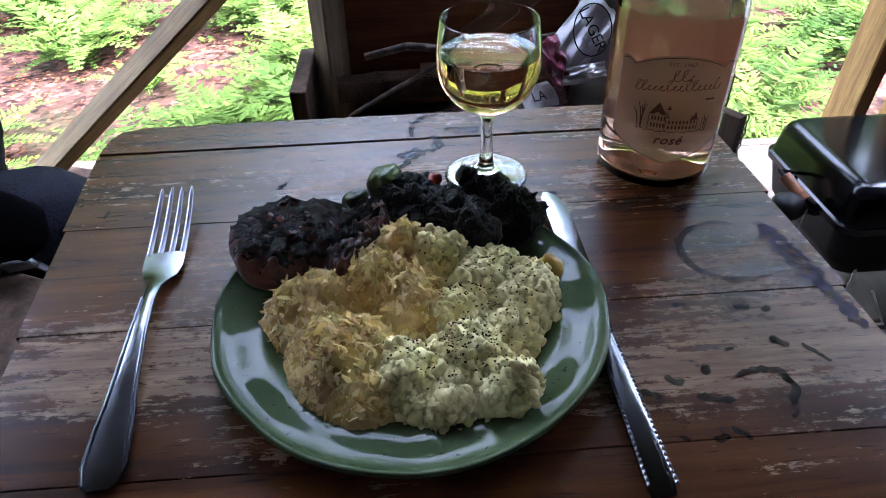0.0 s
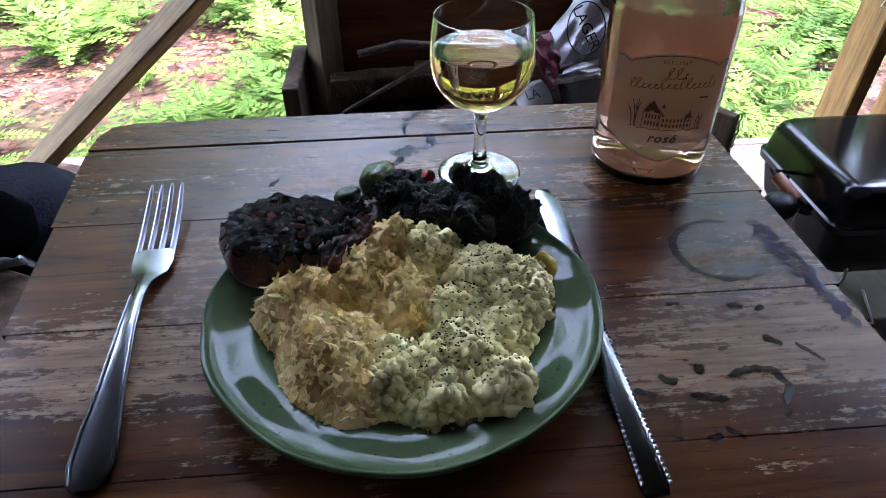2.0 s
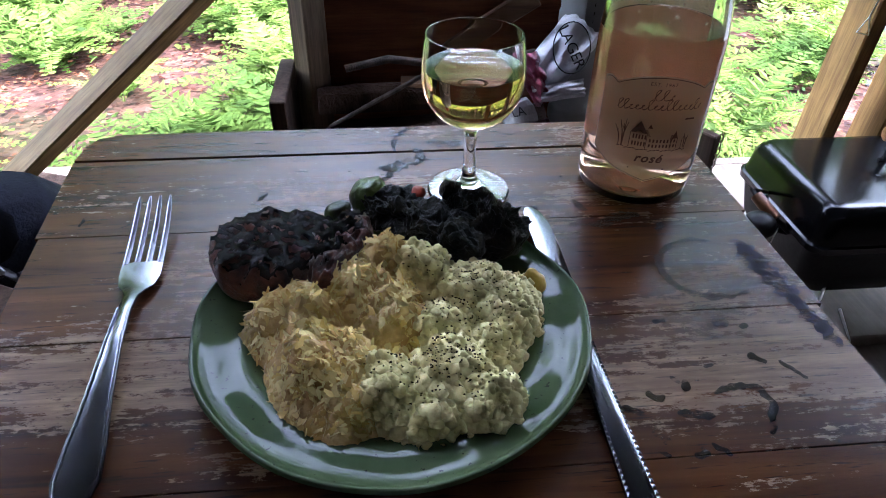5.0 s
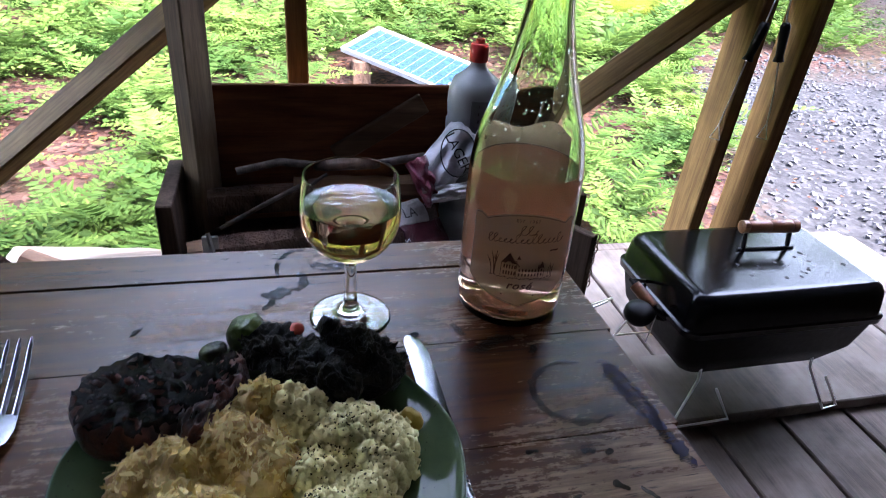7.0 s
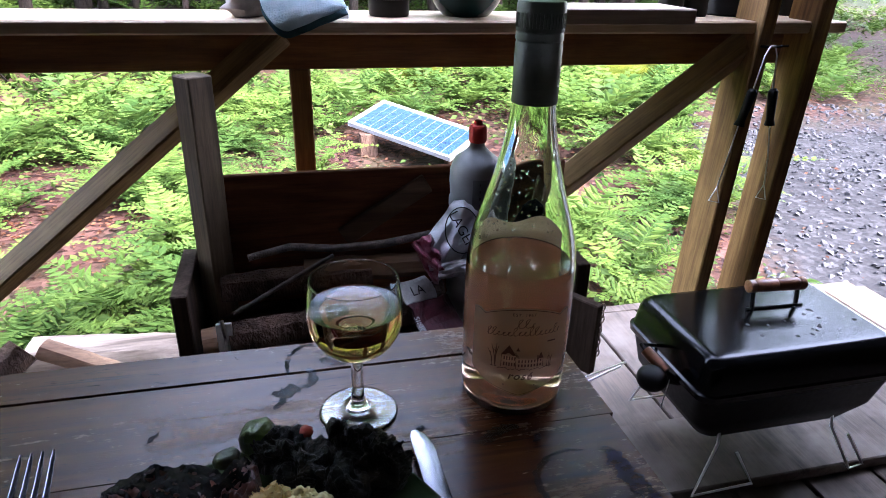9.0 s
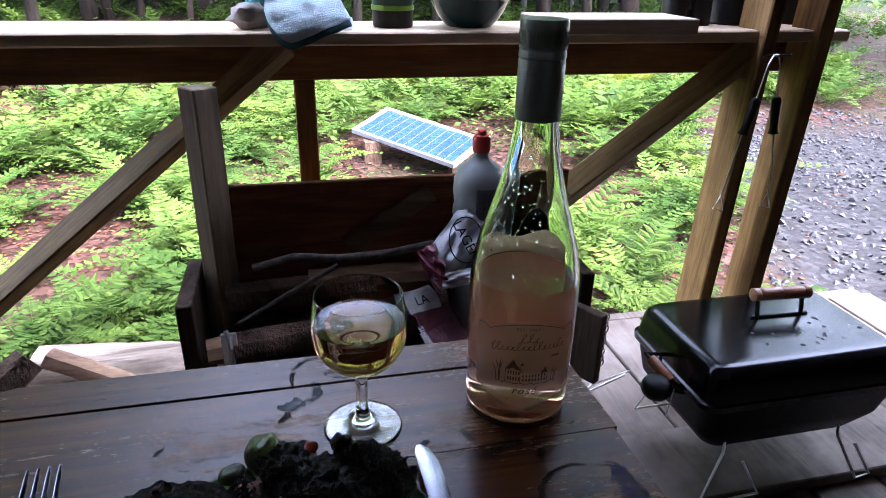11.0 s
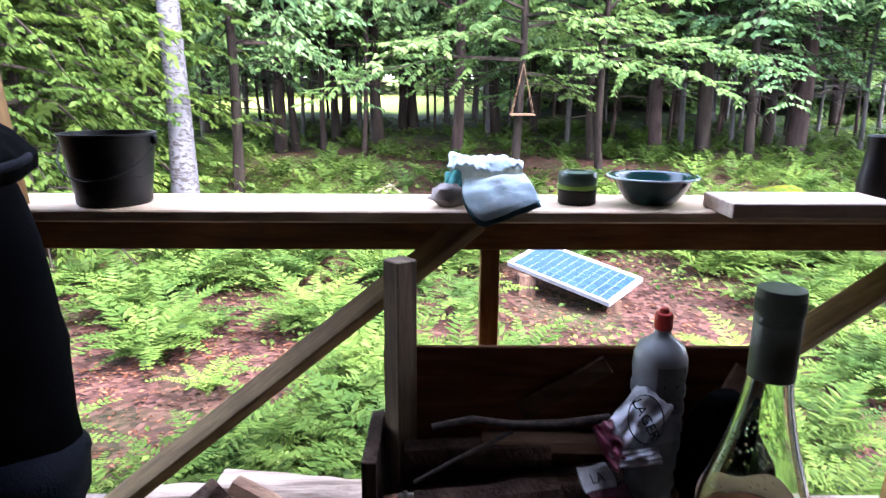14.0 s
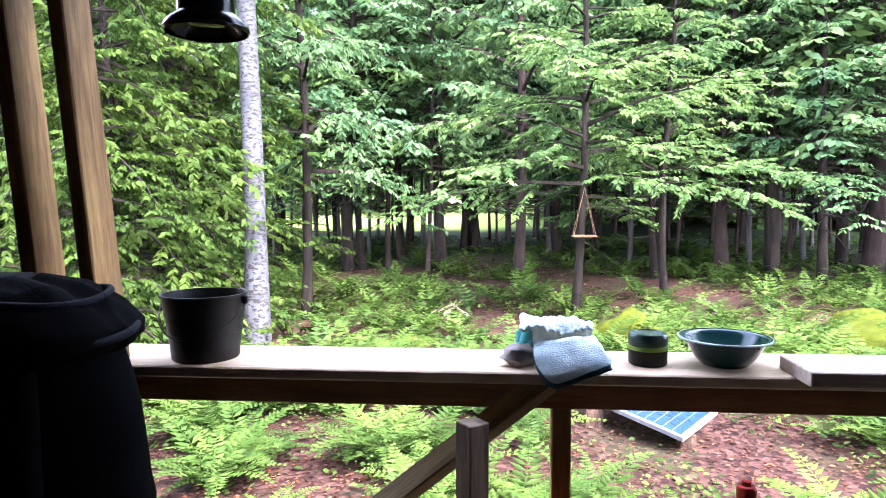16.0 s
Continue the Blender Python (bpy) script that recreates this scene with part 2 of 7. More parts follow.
# ---- ground ----
def ground_material():
    m, nt, b = nodes_of("forest_floor")
    geo = nt.nodes.new("ShaderNodeNewGeometry")
    pos = geo.outputs["Position"]
    vor = nt.nodes.new("ShaderNodeTexVoronoi")
    vor.inputs["Scale"].default_value = 26
    nt.links.new(pos, vor.inputs["Vector"])
    litter = ramp(nt, vor.outputs["Color"], [(0.1, (0.00672, 0.00288, 0.0024)), (0.5, (0.024, 0.0106, 0.00768)), (0.9, (0.048, 0.024, 0.0182))])
    soil = noise_of(nt, pos, 1.3, 6)
    c = mix(nt, litter, (0.011, 0.018, 0.006), ramp(nt, soil, [(0.48, (0, 0, 0)), (0.66, (0.5, 0.5, 0.5))]))
    vg = nt.nodes.new("ShaderNodeTexVoronoi")
    vg.inputs["Scale"].default_value = 34
    nt.links.new(pos, vg.inputs["Vector"])
    gravel = ramp(nt, vg.outputs["Color"], [(0.1, (0.00768, 0.00768, 0.00816)), (0.6, (0.0134, 0.013, 0.0134)), (1.0, (0.0288, 0.0278, 0.0288))])
    sep = nt.nodes.new("ShaderNodeSeparateXYZ")
    nt.links.new(pos, sep.inputs[0])
    # the drive bends away to the right
    edge = nt.nodes.new("ShaderNodeMath")
    edge.operation = "MULTIPLY_ADD"
    edge.inputs[1].default_value, edge.inputs[2].default_value = -0.55, 0.0
    nt.links.new(sep.outputs[1], edge.inputs[0])
    side = nt.nodes.new("ShaderNodeMath")
    side.operation = "ADD"
    nt.links.new(sep.outputs[0], side.inputs[0])
    nt.links.new(edge.outputs[0], side.inputs[1])
    wob = nt.nodes.new("ShaderNodeMath")
    wob.operation = "MULTIPLY_ADD"
    wob.inputs[1].default_value = 1.1
    nt.links.new(noise_of(nt, pos, 1.1, 5), wob.inputs[0])
    nt.links.new(side.outputs[0], wob.inputs[2])
    fac = nt.nodes.new("ShaderNodeMapRange")
    fac.inputs[1].default_value, fac.inputs[2].default_value = 1.25, 1.6
    nt.links.new(wob.outputs[0], fac.inputs[0])
    near = nt.nodes.new("ShaderNodeMapRange")
    near.inputs[1].default_value, near.inputs[2].default_value = 5.2, 4.4
    nt.links.new(sep.outputs[1], near.inputs[0])
    drive = nt.nodes.new("ShaderNodeMath")
    drive.operation = "MULTIPLY"
    nt.links.new(fac.outputs[0], drive.inputs[0])
    nt.links.new(near.outputs[0], drive.inputs[1])
    c = mix(nt, c, gravel, drive.outputs[0])
    # woodland shade painted in: floor colour darkens between 13 and 17 m
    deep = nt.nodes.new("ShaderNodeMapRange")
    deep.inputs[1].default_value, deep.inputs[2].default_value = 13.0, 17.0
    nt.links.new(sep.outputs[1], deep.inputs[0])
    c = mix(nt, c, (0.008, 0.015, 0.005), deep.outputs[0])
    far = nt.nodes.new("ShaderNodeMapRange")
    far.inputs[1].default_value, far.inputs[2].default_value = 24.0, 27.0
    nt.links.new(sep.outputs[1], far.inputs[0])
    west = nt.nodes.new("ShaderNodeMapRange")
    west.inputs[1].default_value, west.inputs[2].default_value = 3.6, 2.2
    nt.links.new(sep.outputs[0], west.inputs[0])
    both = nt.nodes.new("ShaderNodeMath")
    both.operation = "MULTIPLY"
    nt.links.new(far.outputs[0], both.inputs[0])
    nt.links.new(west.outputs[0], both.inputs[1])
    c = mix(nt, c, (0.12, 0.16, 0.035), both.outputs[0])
    nt.links.new(c, b.inputs["Base Color"])
    b.inputs["Roughness"].default_value, b.inputs["Specular IOR Level"].default_value = 0.9, 0.08
    bump(nt, b, vor.outputs["Distance"], 0.6, 0.01)
    return m


gg = Geo()
xs = [-400, -120, -50, -25] + [-16 + 0.35 * i for i in range(93)] + [25, 50, 120, 400]
ys = [-60, -20, -6, -2, 0.5, 1.2] + [1.5 + 0.3 * i for i in range(60)] + [21, 24, 28, 35, 50, 90, 200, 500]
nx = len(xs)
gg.add([(x, y, ground_z(x, y)) for y in ys for x in xs], [(j * nx + i, j * nx + i + 1, (j + 1) * nx + i + 1, (j + 1) * nx + i) for j in range(len(ys) - 1) for i in range(nx - 1)])
single("ground", gg, ground_material(), (0, 0, 0), "forest floor of red-brown leaf litter, moss and grey gravel, shade painted under far trees", "ground", kind="structure", smooth=180)

# ---- table ----
def math_node(nt, op, a, b=0.0, c=0.0):
    n = nt.nodes.new("ShaderNodeMath")
    n.operation = op
    for sock, val in zip(n.inputs, (a, b, c)):
        if isinstance(val, (int, float)):
            sock.default_value = val
        else:
            nt.links.new(val, sock)
    return n.outputs[0]


def table_wood():
    """Old red-brown varnish, flaked off along the grain down to bare tan wood."""
    m, nt, b = nodes_of("worn_table_wood")
    u = coords(nt, (1, 1, 1), False)
    fib = noise_of(nt, coords(nt, (0.05, 1, 1), False), 330, 6, 0.7)
    band = noise_of(nt, coords(nt, (0.07, 1, 1), False), 45, 4, 0.55, 1.5)
    varnish = ramp(nt, band, [(0.3, (0.036, 0.0115, 0.0046)), (0.52, (0.086, 0.03, 0.0105)), (0.75, (0.145, 0.054, 0.019))])
    varnish = mix(nt, varnish, ramp(nt, noise_of(nt, u, 7, 5), [(0.32, (0.55, 0.5, 0.48)), (0.68, (1.0, 1.0, 1.0))]), 0.8, "MULTIPLY")
    bare = mix(nt, (0.17, 0.095, 0.05), (0.33, 0.205, 0.115), ramp(nt, fib, [(0.38, (0, 0, 0)), (0.6, (1, 1, 1))]))
    bare = mix(nt, bare, (0.15, 0.078, 0.042), ramp(nt, noise_of(nt, coords(nt, (0.3, 1, 1), False), 60, 4), [(0.45, (0, 0, 0)), (0.62, (0.8, 0.8, 0.8))]))
    wide = noise_of(nt, coords(nt, (0.5, 1, 1), False), 9, 5, 0.6)
    streak_n = noise_of(nt, coords(nt, (0.1, 1, 1), False), 190, 5, 0.65)
    crumb = noise_of(nt, coords(nt, (0.45, 1, 1), False), 260, 6, 0.75)
    sep = nt.nodes.new("ShaderNodeSeparateXYZ")
    nt.links.new(u, sep.inputs[0])
    # wear grows towards the far edge, partly to paint in its pale sheen
    wear_and_sheen = math_node(nt, "MULTIPLY_ADD", sep.outputs[0], 0.1, math_node(nt, "MULTIPLY_ADD", sep.outputs[1], 0.17, -0.03))
    amount = math_node(nt, "MULTIPLY_ADD", wide, 0.85, math_node(nt, "MULTIPLY_ADD", streak_n, 0.5, math_node(nt, "MULTIPLY_ADD", crumb, 0.5, wear_and_sheen)))
    worn = ramp(nt, amount, [(0.955, (0, 0, 0)), (1.02, (0.8, 0.8, 0.8))])
    c = mix(nt, varnish, bare, worn)
    pores = noise_of(nt, coords(nt, (0.09, 1, 1), False), 420, 3, 0.6)
    c = mix(nt, c, (0.016, 0.008, 0.006), ramp(nt, pores, [(0.6, (0, 0, 0)), (0.68, (0.8, 0.8, 0.8))]))
    scr = coords(nt, (0.03, 1, 1), False)
    c = mix(nt, c, (0.02, 0.01, 0.007), ramp(nt, noise_of(nt, scr, 170, 4, 0.6), [(0.63, (0, 0, 0)), (0.7, (0.8, 0.8, 0.8))]))
    spots = noise_of(nt, coords(nt, (0.7, 1, 1), False), 85, 6, 0.65)
    c = mix(nt, c, (0.014, 0.009, 0.008), ramp(nt, spots, [(0.66, (0, 0, 0)), (0.71, (0.9, 0.9, 0.9))]))
    nt.links.new(c, b.inputs["Base Color"])
    rr = nt.nodes.new("ShaderNodeMapRange")
    rr.inputs[3].default_value, rr.inputs[4].default_value = 0.22, 0.46
    nt.links.new(worn, rr.inputs[0])
    nt.links.new(rr.outputs[0], b.inputs["Roughness"])
    b.inputs["Specular IOR Level"].default_value = 0.18
    rel = math_node(nt, "MULTIPLY_ADD", worn, -0.5, math_node(nt, "MULTIPLY_ADD", fib, 0.8, crumb))
    bump(nt, b, rel, 0.28, 0.0005)
    return m


M_TABLE = table_wood()
TZ = 0.65
table = thing("table", (0.02, 0.38, 0), "worn brown plank table with chipped varnish and stains", "table")


def plank(y0, y1, xl0, xl1, xr0, xr1, cl=0.0, cr=0.0, thick=0.022, b=0.0003):
    """A table plank with slanted ends and clipped far corners."""
    o = [(xl0, y0), (xr0, y0), (xr1, y1 - cr), (xr1 - cr * 0.6, y1 - cr * 0.25), (xr1 - cr * 1.8, y1), (xl1 + cl * 1.2, y1), (xl1 + cl * 0.3, y1 - cl * 0.3), (xl1, y1 - cl)]
    cx, cy = (xl0 + xr0) / 2, (y0 + y1) / 2
    ins = [(x + math.copysign(b, cx - x), y + math.copysign(b, cy - y)) for x, y in o]
    n = len(o)
    g = Geo()
    g.add([(x - 0.02, y - 0.38, z) for ring, z in ((o, TZ - thick), (o, TZ - b), (ins, TZ)) for x, y in ring],
          [(k * n + i, k * n + (i + 1) % n, (k + 1) * n + (i + 1) % n, (k + 1) * n + i) for k in (0, 1) for i in range(n)] + [tuple(range(2 * n, 3 * n)), tuple(range(n))[::-1]])
    return g


for y0, y1, a in ((0.224, 0.2658, -0.18), (0.2662, 0.3598, -0.184), (0.3602, 0.4568, -0.196), (0.4572, 0.5545, -0.208)):
    part("plank", plank(y0, y1, a, a - 0.012 * (y1 - y0) / 0.12, 0.268, 0.265), M_TABLE, table)
part("plank", plank(0.5575, 0.599, -0.218, -0.217, 0.263, 0.262, 0.02, 0.02), M_TABLE, table)
for x, y in ((-0.14, 0.27), (0.22, 0.27), (-0.17, 0.54), (0.22, 0.54)):
    part("leg", Geo().box(x - 0.02, x + 0.02, y - 0.02 - 0.38, y + 0.02 - 0.38, 0, TZ - 0.022, 0.003), M_GREY, table, m=pose(-0.02 + 0.02, 0, 0))
for y in (0.26, 0.55):
    part("apron", Geo().box(-0.17, 0.21, y - 0.39, y - 0.37, TZ - 0.09, TZ - 0.0225, 0.003), M_GREY, table)

# ---- things on the table ----
def arc_profile(pts, n=6):
    """A smooth curve through profile points."""
    out = []
    P = [pts[0]] + list(pts) + [pts[-1]]
    for i in range(1, len(P) - 2):
        p0, p1, p2, p3 = (np.array(q, float) for q in P[i - 1:i + 3])
        for k in range(n):
            t = k / n
            out.append(tuple(0.5 * (2 * p1 + (p2 - p0) * t + (2 * p0 - 5 * p1 + 4 * p2 - p3) * t * t + (3 * p1 - p0 - 3 * p2 + p3) * t ** 3)))
    out.append(tuple(float(c) for c in pts[-1]))
    return out


# plate
def glaze():
    m, nt, b = nodes_of("green_glaze")
    v = coords(nt, (1, 1, 1), False)
    f = noise_of(nt, v, 30, 5)
    s = noise_of(nt, v, 330, 2)
    c = ramp(nt, f, [(0.3, (0.04, 0.066, 0.03)), (0.7, (0.08, 0.108, 0.052))])
    c = mix(nt, c, (0.022, 0.022, 0.018), ramp(nt, s, [(0.68, (0, 0, 0)), (0.72, (0.85, 0.85, 0.85))]))
    nt.links.new(c, b.inputs["Base Color"])
    b.inputs["Roughness"].default_value = 0.08
    b.inputs["Specular IOR Level"].default_value = 0.085
    bump(nt, b, noise_of(nt, v, 28, 2), 0.2, 0.003)
    return m


PLATE = (0.019, 0.3515, TZ)
prof = arc_profile([(0.0, 0.004), (0.035, 0.0042), (0.064, 0.005), (0.072, 0.0078), (0.079, 0.0118), (0.086, 0.0134), (0.097, 0.0143), (0.1025, 0.0156), (0.1055, 0.0172), (0.107, 0.0166), (0.1055, 0.014), (0.085, 0.008), (0.06, 0.0), (0.045, 0.0), (0.0, 0.001)], 5)
prof = [(r * 0.96, z) for r, z in prof]
pg = Geo()
N = 96
pv = []
for r, z in prof:
    for i in range(N):
        a = 2 * math.pi * i / N
        w = 1 + 0.005 * math.sin(9 * a + 0.6) * (r / 0.107) ** 3 + 0.004 * math.sin(4 * a + 1.9)
        pv.append((r * w * math.cos(a), r * w * math.sin(a), max(0.0, z + 0.0009 * math.sin(9 * a) * (r / 0.107) ** 2)))
pg.add(pv, [(k * N + i, k * N + (i + 1) % N, (k + 1) * N + (i + 1) % N, (k + 1) * N + i) for k in range(len(prof) - 1) for i in range(N)])
plate = single("plate", pg, glaze(), PLATE, "dark olive-green glazed stoneware plate with wavy rim", "plate", smooth=180)

# bottle of wine
BOT = (0.2, 0.503, TZ)
bottle = thing("wine_bottle", BOT, "clear glass bottle half full of pink wine, screw cap on", "bottle")
OUT = [(0.0, 0.006), (0.018, 0.005), (0.031, 0.0008), (0.0365, 0.0015), (0.0392, 0.006), (0.0398, 0.02), (0.0402, 0.06), (0.0403, 0.098), (0.0396, 0.118), (0.0365, 0.138), (0.0305, 0.158), (0.0245, 0.178), (0.0192, 0.2), (0.0162, 0.216), (0.0146, 0.232), (0.0143, 0.26), (0.0143, 0.289)]
oc = arc_profile(OUT, 4)
inn = [(max(r - 0.0026, 0.0), z + (0.0055 if z < 0.03 else 0)) for r, z in oc]
part("glass_body", Geo().lathe(oc + inn[::-1], 48), M_BOTTLE, bottle, "clear bottle glass", smooth=50)
LEVEL = 0.117
liq = [(max(r - 0.00255, 0.0), z + (0.0056 if z < 0.03 else 0)) for r, z in oc if z < LEVEL]
liq.append((liq[-1][0] - 0.0006, LEVEL))
liq.append((0.0, LEVEL))
part("wine", Geo().lathe(liq, 48), M_ROSE, bottle, "pink wine", smooth=50)
M_CAPGREEN = surf("cap_paint", (0.12, 0.13, 0.1), (0.17, 0.18, 0.145), 60, 0.35, 0.5, 0.4)
cg = [(0.0151, 0.2305), (0.0152, 0.232)]
cg += [(0.0152, 0.268), (0.0148, 0.2685), (0.0148, 0.2695), (0.0153, 0.27), (0.0153, 0.2735), (0.0149, 0.274), (0.0149, 0.275), (0.0154, 0.2755), (0.0154, 0.2915), (0.0148, 0.293), (0.012, 0.2934), (0.0, 0.2932)]
capo = part("screw_cap", Geo().lathe(cg, 40), M_CAPGREEN, bottle, "grey-green metal screw cap", smooth=40)
kn = Geo()
for i in range(44):
    a = 2 * math.pi * i / 44
    kn.box(0.0153, 0.01575, -0.0004, 0.0004, 0.2775, 0.2865, 0.0001, pose(0, 0, 0, 0, 0, math.degrees(a)))
part("knurling", kn, M_CAPGREEN, capo)

# label printed in dark ink on the glass, bent round the body
M_LABEL = leafy("paper_label", (0.62, 0.52, 0.43), (0.62, 0.52, 0.43), 0.45, 0.6)
M_LABEL.node_tree.nodes["Principled BSDF"].inputs["Alpha"].default_value = 0.22
M_INK = surf("brown_ink", (0.05, 0.024, 0.016), (0.085, 0.038, 0.025), 200, 0.6, bumpy=0)
FACE = -103.0


def wrap(me, r, face=FACE):
    """Bends a flat mesh (x sideways, y up) round the bottle's axis."""
    for v in me.vertices:
        a = radians(face) + v.co.x / r
        d = r + v.co.z
        v.co = (d * math.cos(a), d * math.sin(a), v.co.y)
    me.update()


def lettering(name, text, size, x, y, r, material, parent, shear=0.0, wide=1.0, face=FACE, bend=True, bold=0.0):
    cu = bpy.data.curves.new(name, "FONT")
    cu.body, cu.size, cu.align_x, cu.shear, cu.space_character = text, size, "CENTER", shear, wide
    cu.resolution_u, cu.offset = 3, bold
    tmp = bpy.data.objects.new(name, cu)
    scene.collection.objects.link(tmp)
    me = bpy.data.meshes.new_from_object(tmp.evaluated_get(bpy.context.evaluated_depsgraph_get()))
    bpy.data.objects.remove(tmp)
    for v in me.vertices:
        v.co.x, v.co.y = v.co.x + x, v.co.y + y
    if bend:
        wrap(me, r, face)
    me.materials.clear()
    me.materials.append(material)
    ob = new(name, me)
    ob.parent = parent
    return ob


def sheet(outline_top, outline_bot, x0, x1, n, z=0.0):
    """A strip between two curves of x."""
    g = Geo()
    for i in range(n + 1):
        x = x0 + (x1 - x0) * i / n
        g.v += [(x, outline_bot(x), z), (x, outline_top(x), z)]
    g.f = [(2 * i, 2 * i + 2, 2 * i + 3, 2 * i + 1) for i in range(n)]
    return g


LW = 0.0395


def label_top(x):
    u = abs(x) / LW
    if u < 0.72:
        return 0.0885 + 0.0085 * math.cos(u / 0.72 * math.pi / 2) ** 0.8
    v = (u - 0.72) / 0.28
    return 0.0885 + 0.003 * math.sin(min(1.0, v * 1.6) * math.pi / 2) - 0.006 * max(0.0, v - 0.4) ** 2


def label_bot(x):
    u = abs(x) / LW
    return 0.0265 + 0.02 * max(0.0, u - 0.25) ** 1.6 - 0.004 * max(0, 1 - u * 3.2)


lme = sheet(label_top, label_bot, -LW, LW, 48).mesh("label", M_LABEL)
wrap(lme, 0.0407)
label = part("label", lme, M_LABEL, bottle, "pale pink printed wine label", smooth=None)
edge_me = Geo()
edge_me.add([(LW * (i / 30 - 1) * 0.97, (label_top if k < 2 else label_bot)(LW * (i / 30 - 1) * 0.97) + (-0.0014 if k in (0,) else -0.0009 if k == 1 else 0.0009 if k == 2 else 0.0014), 0.0002) for k in range(4) for i in range(61)],
            [(k * 61 + i, k * 61 + i + 1, (k + 1) * 61 + i + 1, (k + 1) * 61 + i) for k in (0, 2) for i in range(60)])
for k in (0, 1):
    half = Geo()
    half.add(edge_me.v[k * 122:k * 122 + 122], edge_me.f[:60])
    eme = half.mesh("label_border", M_INK)
    wrap(eme, 0.0407)
    part("label_border", eme, M_INK, label)
lettering("year_line", "EST. 1967", 0.0034, 0, 0.0905, 0.0409, M_INK, label, wide=1.2)
lettering("grape_line", "rosé", 0.0088, 0, 0.0375, 0.0409, M_INK, label, 0.3, 1.15, bold=0.00022)
ink = Geo()


def bar(g, x0, y0, x1, y1, w, z=0.0002):
    d = Vector((x1 - x0, y1 - y0, 0)).normalized() * w / 2
    nx_, ny_ = -d.y, d.x
    g.add([(x0 + nx_, y0 + ny_, z), (x0 - nx_, y0 - ny_, z), (x1 - nx_, y1 - ny_, z), (x1 + nx_, y1 + ny_, z)], [(0, 1, 2, 3)])


def stroke(g, pts, w):
    """A pen line through points."""
    pts = arc_profile(pts, 5)
    for i, ((x0, y0), (x1, y1)) in enumerate(zip(pts, pts[1:])):
        bar(g, x0, y0, x1, y1, w * (0.55 + 0.75 * abs(math.sin(i * 0.37))))


# the maker's script stands as looped pen strokes, the small lines as bars
for x0, x1, y0, loops, tall in ((-0.026, 0.027, 0.072, 15, (0, 1, 5, 8, 9, 13)), (-0.004, 0.006, 0.0785, 3, (0, 1))):
    pts = []
    for i in range(loops):
        x = x0 + (x1 - x0) * i / (loops - 1)
        y = y0 + 0.0035 * math.cos(x * 42) + 0.05 * x
        h = 0.0062 if i in tall else 0.0026
        pts += [(x - 0.0006, y), (x + 0.0012 + h * 0.3, y + h), (x + 0.0006, y + h * 0.8), (x + 0.0009, y - 0.0002)]
    stroke(ink, pts, 0.00048)
bar(ink, -0.012, 0.0322, 0.012, 0.0322, 0.001)
bar(ink, 0.019, 0.0685, 0.026, 0.0678, 0.0012)
# engraved country house with bare trees
HY = 0.0475


def slab(x0, x1, y0, y1, z=0.0002):
    ink.add([(x0, y0, z), (x1, y0, z), (x1, y1, z), (x0, y1, z)], [(0, 1, 2, 3)])


def gable(x0, x1, y, h):
    ink.add([(x0, y, 0.0002), (x1, y, 0.0002), ((x0 + x1) / 2, y + h, 0.0002)], [(0, 1, 2)])


gable(-0.0145, -0.0035, HY + 0.0105, 0.0085)
gable(0.0125, 0.017, HY + 0.0075, 0.0055)
gable(-0.004, -0.001, HY + 0.0145, 0.003)
for i in range(7):
    bar(ink, -0.005 + 0.0004 * i, HY + 0.013 - 0.0007 * i, 0.0135, HY + 0.0098 - 0.0005 * i, 0.0004)
for i in range(5):
    for j in (0, 1):
        slab(-0.0125 + i * 0.0019, -0.0115 + i * 0.0019, HY + 0.0015 + j * 0.005, HY + 0.0045 + j * 0.005)
for i in range(8):
    for j in (0, 1):
        slab(-0.0018 + i * 0.0023, -0.0007 + i * 0.0023, HY + 0.0012 + j * 0.0036, HY + 0.0034 + j * 0.0036)
for y in (HY, HY + 0.0052):
    bar(ink, -0.0145, y, 0.021, y - 0.0002, 0.0004)
for x in (-0.0142, -0.0035, 0.0125, 0.0168, 0.0205):
    bar(ink, x, HY, x, HY + (0.0105 if x < 0 else 0.0075), 0.0004)
for x, dx, h in ((-0.019, -0.003, 0.017), (-0.019, 0.0025, 0.0165), (-0.0185, 0.0005, 0.0185), (-0.021, -0.004, 0.013), (0.0235, 0.0015, 0.009), (0.0225, -0.001, 0.0105)):
    stroke(ink, [(x, HY - 0.001), (x + dx * 0.2, HY + h * 0.5), (x + dx, HY + h)], 0.0006)
    stroke(ink, [(x + dx * 0.3, HY + h * 0.55), (x + dx * 0.2 - 0.001, HY + h * 0.8)], 0.0004)
for i in range(18):
    bar(ink, -0.022 + i * 0.0026, HY - 0.0012 + 0.0008 * math.sin(i * 2.1), -0.0198 + i * 0.0026, HY - 0.0008, 0.0006)
ime = ink.mesh("engraving", M_INK)
wrap(ime, 0.0408)
part("engraving", ime, M_INK, label, "brown engraved country house")
M_PAPER = leafy("label_paper", (0.42, 0.29, 0.23), (0.42, 0.29, 0.23), 0.45, 0.7)
bme = sheet(lambda x: 0.133 - 0.004 * math.cos(x * 120), lambda x: 0.021, -0.046, 0.046, 40).mesh("back_label", M_PAPER)
wrap(bme, 0.039, 82)
part("back_label", bme, None, bottle, "back of the rear paper label")

